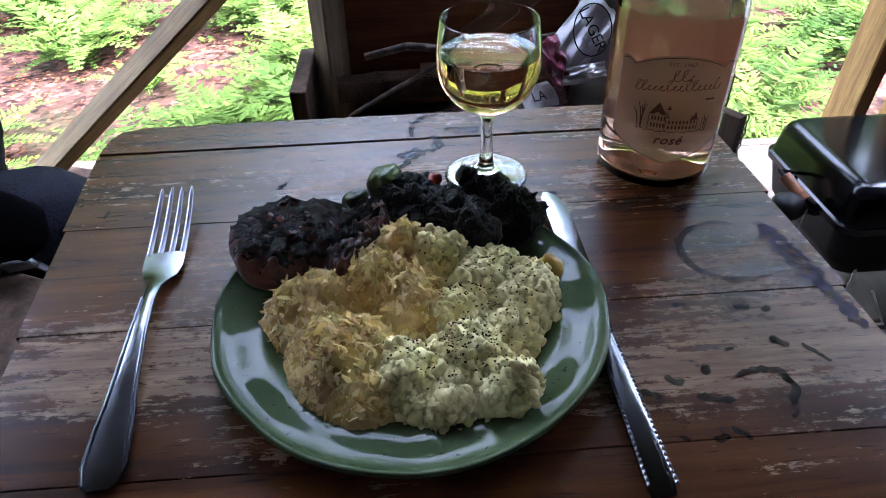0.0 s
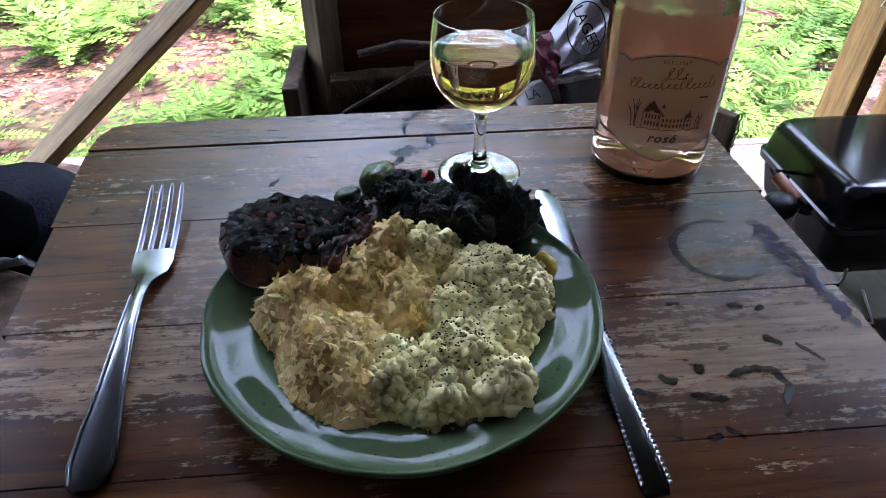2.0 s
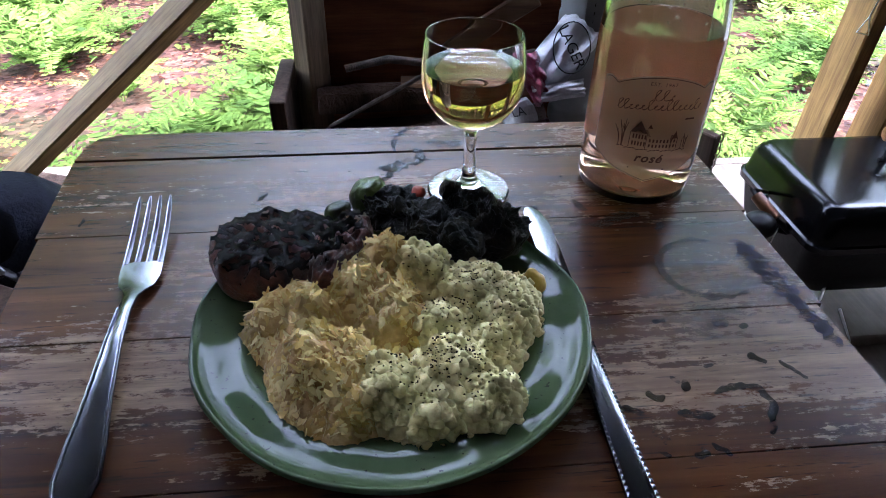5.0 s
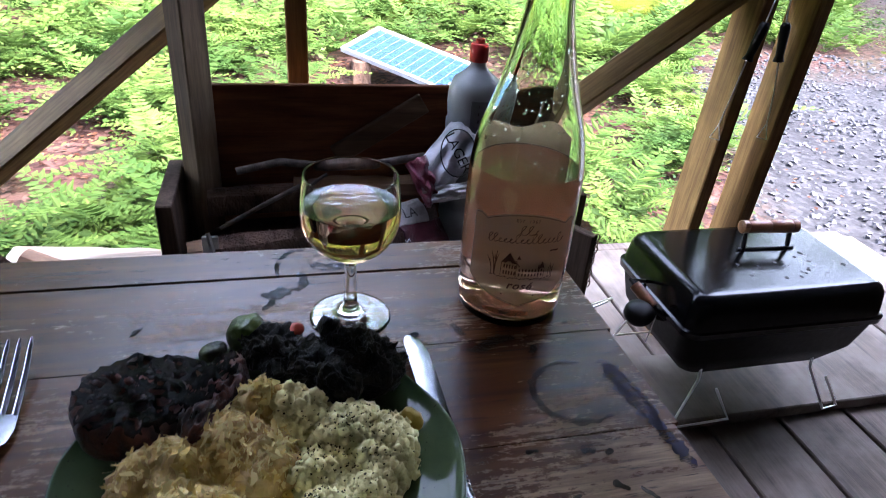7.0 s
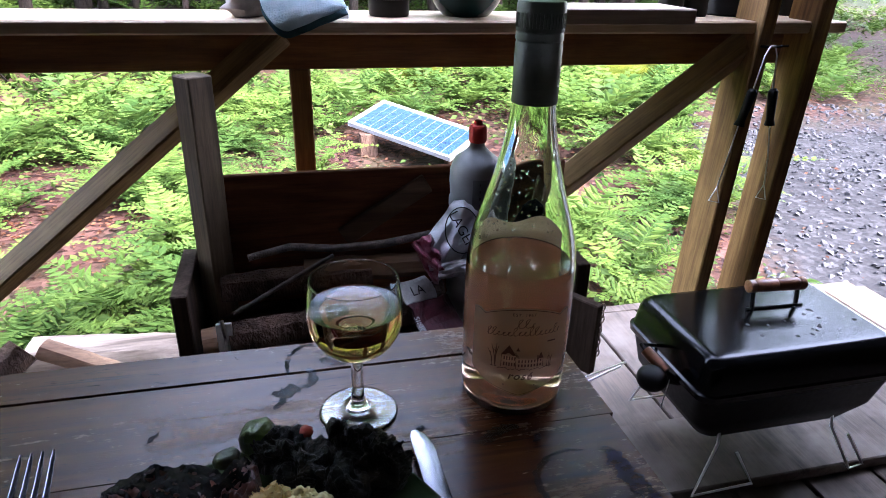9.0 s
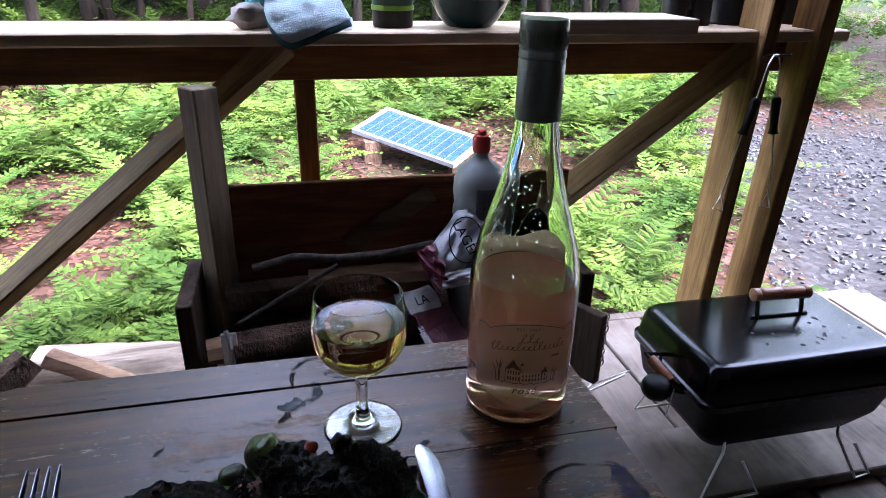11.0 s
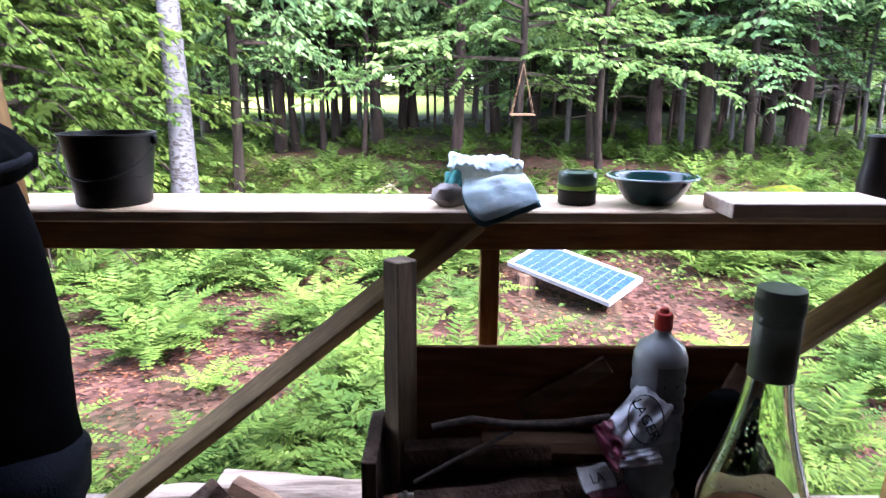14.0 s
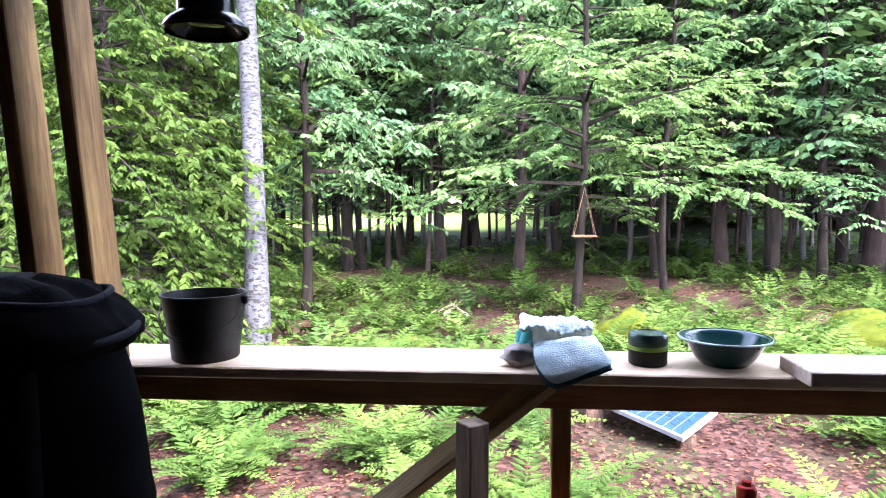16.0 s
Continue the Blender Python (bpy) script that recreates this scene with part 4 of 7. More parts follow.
def chop(cx, cy, rx, ry, turn, z0, thick, seed, upper=0.0, grow=1.0):
    """A thick slice of meat with rounded edges; upper cuts away all below that share of its height."""
    g = Geo()
    n, k = 96, 34
    for j in range(k):
        t = j / (k - 1)
        if t < 0.45:
            v = upper + (1 - upper) * (t / 0.45)
            rad, z = 1 - 0.14 * abs(2 * v - 1) ** 3, v * 0.86
        else:
            v = (t - 0.45) / 0.55
            rad, z = 0.86 * (1 - v) ** 0.8, 0.86 + 0.14 * math.sin(v * math.pi / 2)
        for i_ in range(n):
            a = 6.283 * i_ / n
            d = Vector((math.cos(a) * rad, math.sin(a) * rad, z))
            edge = 1 + 0.1 * noise.noise(Vector((math.cos(a) * 1.3 + seed, math.sin(a) * 1.3, 0)))
            w = noise.fractal(Vector((d.x * 3.2 + seed, d.y * 3.2, z * 2)), 0.8, 2.1, 5)
            fold = 1 - abs(noise.noise(Vector((d.x * 4.5 + seed, d.y * 4.5, 3.0)))) * 2.4
            low = 0.1 * noise.noise(Vector((math.cos(a) * 3, math.sin(a) * 3, seed))) if upper and j < 3 else 0.0
            q = edge * grow * (1 + 0.035 * w)
            x, y = d.x * rx * q, d.y * ry * q
            ct, st_ = math.cos(turn), math.sin(turn)
            g.v.append((cx + x * ct - y * st_ - PX, cy + x * st_ + y * ct - PY, z0 - TZ + thick * (z + low + 0.09 * w + 0.12 * fold * (z > 0.6)) * (1.03 if upper else 1.0)))
    g.f = [(j * n + i_, j * n + (i_ + 1) % n, (j + 1) * n + (i_ + 1) % n, (j + 1) * n + i_) for j in range(k - 1) for i_ in range(n)]
    if not upper:
        g.f.append(tuple(range(n))[::-1])
    return g


stk = thing("steak", PLATE, "thick round dark seared piece of meat on the plate", "meat", "pieces of meat")
part("meat", chop(-0.046, 0.396, 0.036, 0.031, 0.2, TZ + 0.0125, 0.026, 1.0), M_STEAK, stk, "red-brown side of the meat", smooth=180)
part("charred_crust", chop(-0.0455, 0.3975, 0.036, 0.031, 0.2, TZ + 0.0128, 0.026, 1.0, 0.62, 1.015), M_CHAR, stk, "blackened seared crust", smooth=180)
stk = thing("steak", PLATE, "cut end of seared meat with a pinkish side", "meat", "pieces of meat")
part("meat", chop(-0.008, 0.393, 0.033, 0.013, 1.15, TZ + 0.0125, 0.025, 5.0), M_STEAK, stk, smooth=180)
part("charred_crust", chop(-0.0095, 0.3975, 0.029, 0.0105, 1.15, TZ + 0.0135, 0.025, 5.0, 0.8, 1.0), M_CHAR, stk, "blackened seared crust", smooth=180)
pep = thing("roasted_pepper", PLATE, "blackened roasted pepper with a green stem end", "pepper", "roasted peppers")
p, r = sweep((0.002, 0.452, 0.6745), (0.07, 0.386, 0.6765), 0.003, 0.0165, 3.4, 80)
part("charred_flesh", lump(p, r, 0.6, 3.0, 0.85, 80, 120), M_BLISTER, pep, "black charred skin", smooth=180)
p, r = sweep((-0.005, 0.456, 0.675), (0.016, 0.442, 0.6815), 0.002, 0.013, 2.6, 24)
part("green_end", lump(p, r, 0.3, 8.0, 0.85, 40, 150), M_GREENPEP, pep, "green end with charred patches", smooth=180)
p, r = sweep((0.031, 0.442, 0.684), (0.042, 0.438, 0.686), 0.0, 0.0055, 2.2, 10)
part("red_patch", lump(p, r, 0.3, 2.0, 0.8, 18, 120), M_RED, pep, "red flesh showing", smooth=180)
pep2 = thing("roasted_pepper", PLATE, "crumpled blackened roasted pepper beside the potato", "pepper", "roasted peppers")
p, r = sweep((0.048, 0.434, 0.676), (0.089, 0.392, 0.6745), 0.009, 0.019, 3.0, 80)
part("charred_flesh", lump(p, r, 0.6, 13.0, 0.85, 84, 150), M_BLISTER, pep2, smooth=180)
p, r = sweep((0.05, 0.437, 0.688), (0.06, 0.431, 0.69), 0.002, 0.008, 2.4, 24)
part("curled_skin", lump(p, r, 0.6, 17.0, 0.8, 30, 220), M_BLISTER, pep2, "curled burnt skin", smooth=180)
p, r = sweep((-0.02, 0.436, 0.677), (-0.004, 0.43, 0.681), 0.0, 0.0075, 2.4, 20)
single("pepper_piece", lump(p, r, 0.3, 21.0, 0.8, 30, 150), M_GREENPEP, PLATE, "small green piece of grilled pepper by the meat", "pepper", smooth=180)


# ---- stains on the table ----
def stain_mat(name, colour, rough=0.5, cut=0.42, strength=1.0):
    m, nt, b = nodes_of(name)
    v = coords(nt, (1, 1, 1))
    b.inputs["Base Color"].default_value = (*colour, 1)
    b.inputs["Roughness"].default_value, b.inputs["Specular IOR Level"].default_value = rough, 0.15
    a = ramp(nt, noise_of(nt, coords(nt, (0.4, 1, 1)), 130, 5, 0.7), [(cut, (0, 0, 0)), (cut + 0.1, (strength,) * 3)])
    nt.links.new(a, b.inputs["Alpha"])
    return m


M_PURPLE = stain_mat("purple_paint", (0.022, 0.013, 0.035), 0.6, 0.36, 0.92)
M_BURN = stain_mat("dark_stain", (0.012, 0.009, 0.008), 0.6, 0.38, 0.85)
M_RING = stain_mat("ring_stain", (0.045, 0.014, 0.007), 0.3, 0.36, 0.7)
M_BLUE = stain_mat("blue_paint", (0.05, 0.055, 0.055), 0.6, 0.38, 0.7)


def streak(pts, width, material, lab):
    """A stain along a path on the table top."""
    g = Geo()
    P = [Vector((x, y, 0)) for x, y in arc_profile(pts, 7)]
    P = [Vector((p.x - 0.02, p.y - 0.38, 0)) for p in P]
    n = len(P)
    for i, p in enumerate(P):
        d = (P[min(i + 1, n - 1)] - P[max(i - 1, 0)]).normalized()
        s = Vector((-d.y, d.x, 0))
        w = width * math.sqrt(max(0.02, 1 - abs(2 * i / (n - 1) - 1) ** 3))
        wl, wr_ = (w * (0.9 + 0.9 * noise.noise(p * 260 + Vector((k * 7, 0, 0)))) for k in (0, 1))
        for o in (-wl, 0, wr_):
            g.v.append(tuple(p + s * o + Vector((0, 0, TZ + 0.0004))))
    g.f = [(3 * i + k, 3 * i + k + 1, 3 * i + k + 4, 3 * i + k + 3) for i in range(n - 1) for k in (0, 1)]
    part("stain", g, material, table, lab)


streak([(0.243, 0.424), (0.246, 0.412), (0.249, 0.396), (0.252, 0.378), (0.2545, 0.36)], 0.0078, M_PURPLE, "purple paint stain")
streak([(0.252, 0.366), (0.2545, 0.352), (0.257, 0.338), (0.2585, 0.325)], 0.005, M_PURPLE, "thin end of the purple paint stain")
streak([(0.228, 0.4235), (0.214, 0.4255), (0.199, 0.42), (0.1885, 0.41), (0.185, 0.396), (0.189, 0.381), (0.2, 0.3715), (0.216, 0.3695), (0.23, 0.373)], 0.0026, M_RING, "dark ring left by a glass")
streak([(0.176, 0.3), (0.184, 0.302), (0.193, 0.3035), (0.2005, 0.3), (0.202, 0.291), (0.198, 0.282), (0.193, 0.274)], 0.0024, M_BURN, "dark hooked stain")
for x, y, l, w, a in ((0.201, 0.349, 0.005, 0.0035, 0.1), (0.213, 0.345, 0.003, 0.002, 0.4), (0.162, 0.288, 0.009, 0.0026, -0.2), (0.131, 0.293, 0.007, 0.002, -0.4), (0.156, 0.266, 0.004, 0.0026, 0.2), (0.166, 0.268, 0.005, 0.0016, -0.8), (0.235, 0.468, 0.0025, 0.002, 0.5), (-0.069, 0.497, 0.006, 0.002, 1.0), (-0.184, 0.474, 0.006, 0.0012, 1.5), (0.209, 0.321, 0.005, 0.0024, -0.7), (0.164, 0.306, 0.004, 0.0022, 1.2), (0.169, 0.309, 0.003, 0.0016, 0.3), (0.16, 0.31, 0.003, 0.0014, 2.2), (0.224, 0.312, 0.008, 0.0018, -1.0), (0.139, 0.268, 0.003, 0.0016, -0.6), (0.167, 0.352, 0.004, 0.0018, 0.1), (0.181, 0.318, 0.003, 0.0014, 0.2)):
    streak([(x + l * math.cos(a) * t, y + l * math.sin(a) * t) for t in (-1, -0.3, 0.4, 1)], w, M_BURN, "small dark stain")
for x, y in ((0.146, 0.3), (0.141, 0.277)):
    streak([(x - 0.004, y + 0.003), (x, y), (x + 0.003, y - 0.003)], 0.003, M_BLUE, "blue paint spot")
streak([(0.045 + 0.02 * math.cos(a), 0.565 + 0.03 * math.sin(a)) for a in [1.4 + 0.3 * i for i in range(8)]], 0.0022, M_BURN, "faint dark arc")
streak([(0.052, 0.572), (0.068, 0.565), (0.08, 0.568)], 0.006, M_BLUE, "faded paint smear")
for x, y, a, l, w, m_ in ((0.118, 0.466, 0.7, 0.006, 0.003, M_BURN), (0.03, 0.535, 0.3, 0.018, 0.006, M_BLUE), (0.045, 0.55, 1.9, 0.012, 0.004, M_BLUE), (0.02, 0.52, 0.9, 0.01, 0.003, M_BURN), (0.152, 0.47, 2.2, 0.008, 0.003, M_RING), (0.172, 0.452, 0.3, 0.02, 0.005, M_RING), (0.2, 0.44, 0.9, 0.006, 0.003, M_BURN)):
    streak([(x + l * math.cos(a) * t, y + l * math.sin(a) * t + 0.002 * math.sin(t * 5)) for t in (-1, -0.4, 0.3, 1)], w, m_, "small dark stain")

# ---- things on the rail ----
CAPZ = 0.858
bucket = thing("bucket", (-0.632, 1.292, CAPZ), "black plastic bucket standing on the rail cap", "bucket")
bp_ = [(0.0, 0.0), (0.062, 0.0), (0.065, 0.004), (0.0685, 0.05), (0.0715, 0.053), (0.073, 0.085), (0.0755, 0.088), (0.08, 0.125), (0.0835, 0.126), (0.0835, 0.129), (0.0785, 0.129), (0.0745, 0.088), (0.066, 0.02), (0.0, 0.018)]
part("shell", Geo().lathe(bp_, 40), M_BLACK, bucket, smooth=40)
part("handle", Geo().tube([(0.0845 * math.cos(a), -0.0845 * math.sin(a), 0.112 - 0.062 * math.sin(a)) for a in [math.pi * i / 14 for i in range(15)]], 0.0016, 6), M_BLACK, bucket, "thin dark wire handle", smooth=60)
for s in (-1, 1):
    part("ear", Geo().box(s * 0.0835 - 0.005, s * 0.0835 + 0.005, -0.006, 0.006, 0.108, 0.124, 0.002), M_BLACK, bucket)

M_JARLID = surf("dark_green_lid", (0.012, 0.03, 0.02), (0.022, 0.05, 0.03), 30, 0.3)
jar = thing("lidded_pot", (0.229, 1.3, CAPZ), "small dark green lidded pot with a lime band", "pot")
part("body", Geo().lathe([(0, 0), (0.033, 0), (0.0355, 0.003), (0.0358, 0.028), (0.0, 0.028)], 32), M_BLACK, jar, smooth=40)
part("band", Geo().lathe([(0.0356, 0.0285), (0.0375, 0.029), (0.0375, 0.036), (0.0356, 0.0365)], 32), surf("lime_band", (0.1, 0.2, 0.02), (0.16, 0.28, 0.03), 30, 0.4), jar, "lime green band", smooth=40)
part("lid", Geo().lathe([(0.0352, 0.037), (0.0362, 0.039), (0.0362, 0.056), (0.034, 0.0595), (0.024, 0.0605), (0.023, 0.0585), (0.0, 0.0585)], 32), M_JARLID, jar, "dark green lid with raised rim", smooth=40)

bowl = thing("bowl", (0.37, 1.305, CAPZ), "dark green enamel bowl with pale rim", "bowl")
bw = arc_profile([(0.0, 0.0), (0.035, 0.0), (0.042, 0.002), (0.055, 0.016), (0.066, 0.034), (0.074, 0.048), (0.08, 0.0505), (0.0835, 0.05), (0.0835, 0.0515), (0.079, 0.0525), (0.072, 0.0495), (0.063, 0.034), (0.05, 0.015), (0.035, 0.0045), (0.0, 0.004)], 3)
part("shell", Geo().lathe(bw, 48), surf("green_enamel", (0.004, 0.022, 0.021), (0.008, 0.036, 0.034), 15, 0.1, 0.2, spec=0.3), bowl, smooth=60)
part("rim", Geo().lathe([(0.0805, 0.0507), (0.0838, 0.0497), (0.0845, 0.051), (0.0838, 0.0524), (0.0805, 0.0528)], 48), surf("pale_rim", (0.2, 0.27, 0.26), (0.28, 0.36, 0.35), 20, 0.25), bowl, "pale green rolled rim", smooth=60)

M_NEWPINE = wood("fresh_pine", (0.4892, 0.369, 0.2723), (0.6115, 0.4873, 0.376), 0, 0.6, 30)
single("loose_board", Geo().box(0, 0.285, -0.125, 0.0, 0, 0.026, 0.002), M_NEWPINE, (0.457, 1.277, CAPZ), "short pale pine board lying on the rail", "board")

# folded towel over a stone
M_TOWEL = surf("pale_blue_terry", (0.5, 0.68, 0.7), (0.7, 0.82, 0.83), 70, 0.95, bumpy=0.9, bdist=0.003)
M_TEALB = surf("teal_cloth", (0.02, 0.16, 0.15), (0.05, 0.26, 0.24), 60, 0.9, bumpy=0.5)
M_TEAL = surf("dark_teal_cloth", (0.012, 0.05, 0.06), (0.03, 0.09, 0.1), 60, 0.9, bumpy=0.5)
towel = thing("towel", (0.068, 1.295, CAPZ), "folded pale blue dish cloth bunched over the rail edge", "towel")


def cloth(nu, nv, place, thick):
    """A padded cloth sheet; place(u, v) gives the middle, u and v from 0 to 1."""
    g = Geo()
    P = [[Vector(place(i / (nu - 1), j / (nv - 1))) for i in range(nu)] for j in range(nv)]
    for lay in (1, -1):
        for j in range(nv):
            for i in range(nu):
                du = P[j][min(i + 1, nu - 1)] - P[j][max(i - 1, 0)]
                dv = P[min(j + 1, nv - 1)][i] - P[max(j - 1, 0)][i]
                e = min(1.0, 6 * min(i, nu - 1 - i) / nu + 0.25, 6 * min(j, nv - 1 - j) / nv + 0.25)
                g.v.append(tuple(P[j][i] + du.cross(dv).normalized() * thick * 0.5 * lay * e))
    o = nu * nv
    for j in range(nv - 1):
        for i in range(nu - 1):
            q = (j * nu + i, j * nu + i + 1, (j + 1) * nu + i + 1, (j + 1) * nu + i)
            g.f += [q, tuple(k + o for k in q[::-1])]
    ring = [j * nu for j in range(nv)] + [(nv - 1) * nu + i for i in range(1, nu)] + [j * nu + nu - 1 for j in range(nv - 2, -1, -1)] + [i for i in range(nu - 2, 0, -1)]
    g.f += [(ring[k], ring[(k + 1) % len(ring)], ring[(k + 1) % len(ring)] + o, ring[k] + o) for k in range(len(ring))]
    return g


def gathers(u, v):
    """The bunched upper half, puckered where it is sewn to the flat half."""
    x = -0.082 + 0.134 * u + 0.012 * (1 - v)
    arch = math.sin(min(1.0, v * 1.15) * math.pi * 0.62)
    puck = 0.0024 * math.sin(u * 62 + 3 * noise.noise(Vector((u * 6, v * 3, 2)))) * (v ** 2)
    lump_ = 0.013 * noise.noise(Vector((u * 3.2, v * 2.4, 9.0))) + 0.005 * noise.noise(Vector((u * 9, v * 7, 4.0)))
    return (x + 0.006 * noise.noise(Vector((v * 5, u * 2, 1.0))), 0.055 - 0.105 * v + puck * 0.6 + 0.012 * (u - 0.5), 0.008 + 0.082 * arch + lump_ - 0.018 * max(0.0, v - 0.75) * 2 - 0.008 * u + puck)


def flat_half(u, v, drop=0.0):
    """The smooth lower half that hangs over the rail's edge."""
    x = (-0.05 + 0.104 * u) * (1 - v) + (-0.034 + 0.112 * u) * v - 0.05 * v * (1 - v) * (1 - u)
    y = -0.045 - 0.05 * v ** 0.8 - 0.004 * math.sin(u * 3.1)
    z = 0.052 + 0.01 * u - (0.074 - 0.034 * u) * v ** 1.25 + 0.016 * max(0.0, 1 - u * 5) ** 2 * v * v
    rib = 0.00022 * math.sin(v * 130) + 0.003 * noise.noise(Vector((u * 4, v * 3, 6)))
    return (x, y - rib * 0.7 - drop, z + rib - drop)


part("gathered_half", cloth(70, 40, gathers, 0.012), M_TOWEL, towel, "bunched ribbed half", smooth=180)
part("flat_half", cloth(36, 60, flat_half, 0.007), M_TOWEL, towel, "flat woven half hanging over the edge", smooth=180)
part("lining", cloth(30, 24, lambda u, v: (lambda p: (p[0] * 1.02 + 0.001, p[1] + 0.006, p[2] - 0.0075 - 0.004 * v))(flat_half(u, v)), 0.006), M_TEAL, towel, "dark teal underside", smooth=180)
part("teal_corner", cloth(14, 14, lambda u, v: (-0.086 + 0.03 * u, 0.02 - 0.05 * v, 0.05 + 0.012 * u - 0.03 * v * v + 0.004 * math.sin(u * 9 + v * 5)), 0.008), M_TEALB, towel, "bright teal corner", smooth=180)
part("loose_corner", cloth(12, 14, lambda u, v: (0.052 + 0.034 * u, -0.03 - 0.028 * v, 0.04 - 0.022 * u - 0.036 * v + 0.006 * math.sin(u * 6 + v * 8)), 0.007), M_TOWEL, towel, "loose grey-blue corner", smooth=180)
stone_g = Geo()
for j in range(8):
    f = j / 7 * math.pi
    for i in range(16):
        a = 6.283 * i / 16
        p = Vector((math.sin(f) * math.cos(a), math.sin(f) * math.sin(a), -math.cos(f)))
        q = 1 + 0.4 * noise.noise(p * 2.1 + Vector((3, 0, 0)))
        stone_g.v.append((p.x * 0.036 * q, p.y * 0.03 * q, max(0.0, 0.019 + p.z * 0.021 * q)))
stone_g.f = [(j * 16 + i, j * 16 + (i + 1) % 16, (j + 1) * 16 + (i + 1) % 16, (j + 1) * 16 + i) for j in range(7) for i in range(16)]
single("stone", stone_g, surf("brown_grey_stone", (0.16, 0.13, 0.11), (0.3, 0.26, 0.23), 40, 0.8), (-0.012, 1.268, CAPZ), "brown-grey stone holding the towel down", "stone", smooth=50)

# binoculars and a dark pot at the end of the rail
bino = thing("binoculars", (0.815, 1.32, CAPZ), "black binoculars standing upright on the rail", "binoculars")
for x in (-0.024, 0.03):
    part("barrel", Geo().lathe([(0.0, 0), (0.024, 0), (0.025, 0.004), (0.024, 0.05), (0.019, 0.075), (0.017, 0.1), (0.0185, 0.104), (0.0185, 0.124), (0.015, 0.128), (0.0, 0.128)], 24), M_BLACK, bino, smooth=40, m=pose(x, 0, 0))
part("hinge", Geo().tube([(0.003, -0.004, 0.03), (0.003, -0.004, 0.1)], 0.008, 10), M_BLACK, bino)
part("focus_wheel", Geo().tube([(0.003, -0.006, 0.088), (0.003, -0.006, 0.106)], 0.011, 14), M_BLACK, bino)
pot = thing("camp_pot", (0.958, 1.355, CAPZ), "black camp pot with a lid at the rail end", "pot")
part("body", Geo().lathe([(0, 0), (0.066, 0), (0.07, 0.004), (0.071, 0.135), (0.0, 0.135)], 36), M_BLACK, pot, smooth=40)
part("lid", Geo().lathe([(0.073, 0.1355), (0.0745, 0.139), (0.072, 0.147), (0.045, 0.151), (0.0, 0.152)], 36), M_ENAMEL, pot, smooth=40)
mug = thing("mug", (1.085, 1.34, CAPZ), "dark mug with a loop handle at the rail end", "mug")
part("body", Geo().lathe([(0, 0), (0.028, 0), (0.03, 0.004), (0.032, 0.075), (0.03, 0.076), (0.028, 0.01), (0, 0.008)], 28), M_BLACK, mug, smooth=40)
part("handle", Geo().tube([(0.0, -0.032 - 0.02 * math.sin(a), 0.036 + 0.027 * math.cos(a)) for a in [math.pi * i / 10 for i in range(11)]], 0.004, 8), M_BLACK, mug, smooth=60)

# toasting forks hung on a nail
single("nail", Geo().tube([(0, 0, 0), (0.018, -0.022, 0.002), (0.042, -0.024, 0.004)], 0.0022, 6), M_STEEL, (0.92, 1.2, 0.815), "bent nail in the post", "nail")
for tx_, bx_, ex_ in ((-0.026, -0.041, -0.06), (0.018, 0.028, 0.05)):
    tf = thing("toasting_fork", (0.934, 1.18, 0.815), "steel toasting fork with black handle hung on a nail", "toasting fork", "toasting forks")
    part("handle", Geo().tube([(tx_ + (bx_ - tx_) * f, -0.004, -0.075 - 0.07 * f) for f in (0, 0.08, 0.5, 0.85, 1)], [0.006, 0.0095, 0.0085, 0.0075, 0.0105], 12), M_BLACK, tf, "black grip", smooth=60)
    part("loop", Geo().tube([(0, 0, 0.004), (tx_ * 0.25, 0, 0.003), (tx_ * 0.6, -0.001, -0.015), (tx_, -0.003, -0.078)], 0.0016, 6), M_CHROME, tf, smooth=60)
    part("rod", Geo().tube([(bx_, -0.004, -0.14), (bx_ + (ex_ - bx_) * 0.6, -0.006, -0.21), (ex_, -0.004, -0.27)], 0.0016, 6), M_CHROME, tf, smooth=60)
    part("prongs", Geo().tube([(ex_, -0.004, -0.27), (ex_ - 0.013, -0.004, -0.298), (ex_ + 0.012, -0.004, -0.304), (ex_, -0.004, -0.27)], 0.0013, 6), M_CHROME, tf)

# lantern over the rail
lan = thing("hanging_lantern", (-0.591, 1.25, 1.478), "black lantern hanging from the roof above the rail", "lantern")
part("shade", Geo().lathe([(0.074, 0.0), (0.078, 0.006), (0.076, 0.014), (0.06, 0.03), (0.052, 0.034), (0.052, 0.075), (0.03, 0.1), (0.012, 0.11), (0.01, 0.11), (0.028, 0.095), (0.048, 0.07), (0.048, 0.036), (0.07, 0.012), (0.071, 0.002)], 36), M_ENAMEL, lan, smooth=40)
part("globe", Geo().lathe([(0.0, 0.012), (0.03, 0.012), (0.04, 0.025), (0.04, 0.05), (0.0, 0.06)], 28), M_GLASS, lan, smooth=60)
part("bail", Geo().tube([(0, 0, 0.11), (0, 0, 0.565)], 0.002, 6), M_CHROME, lan)

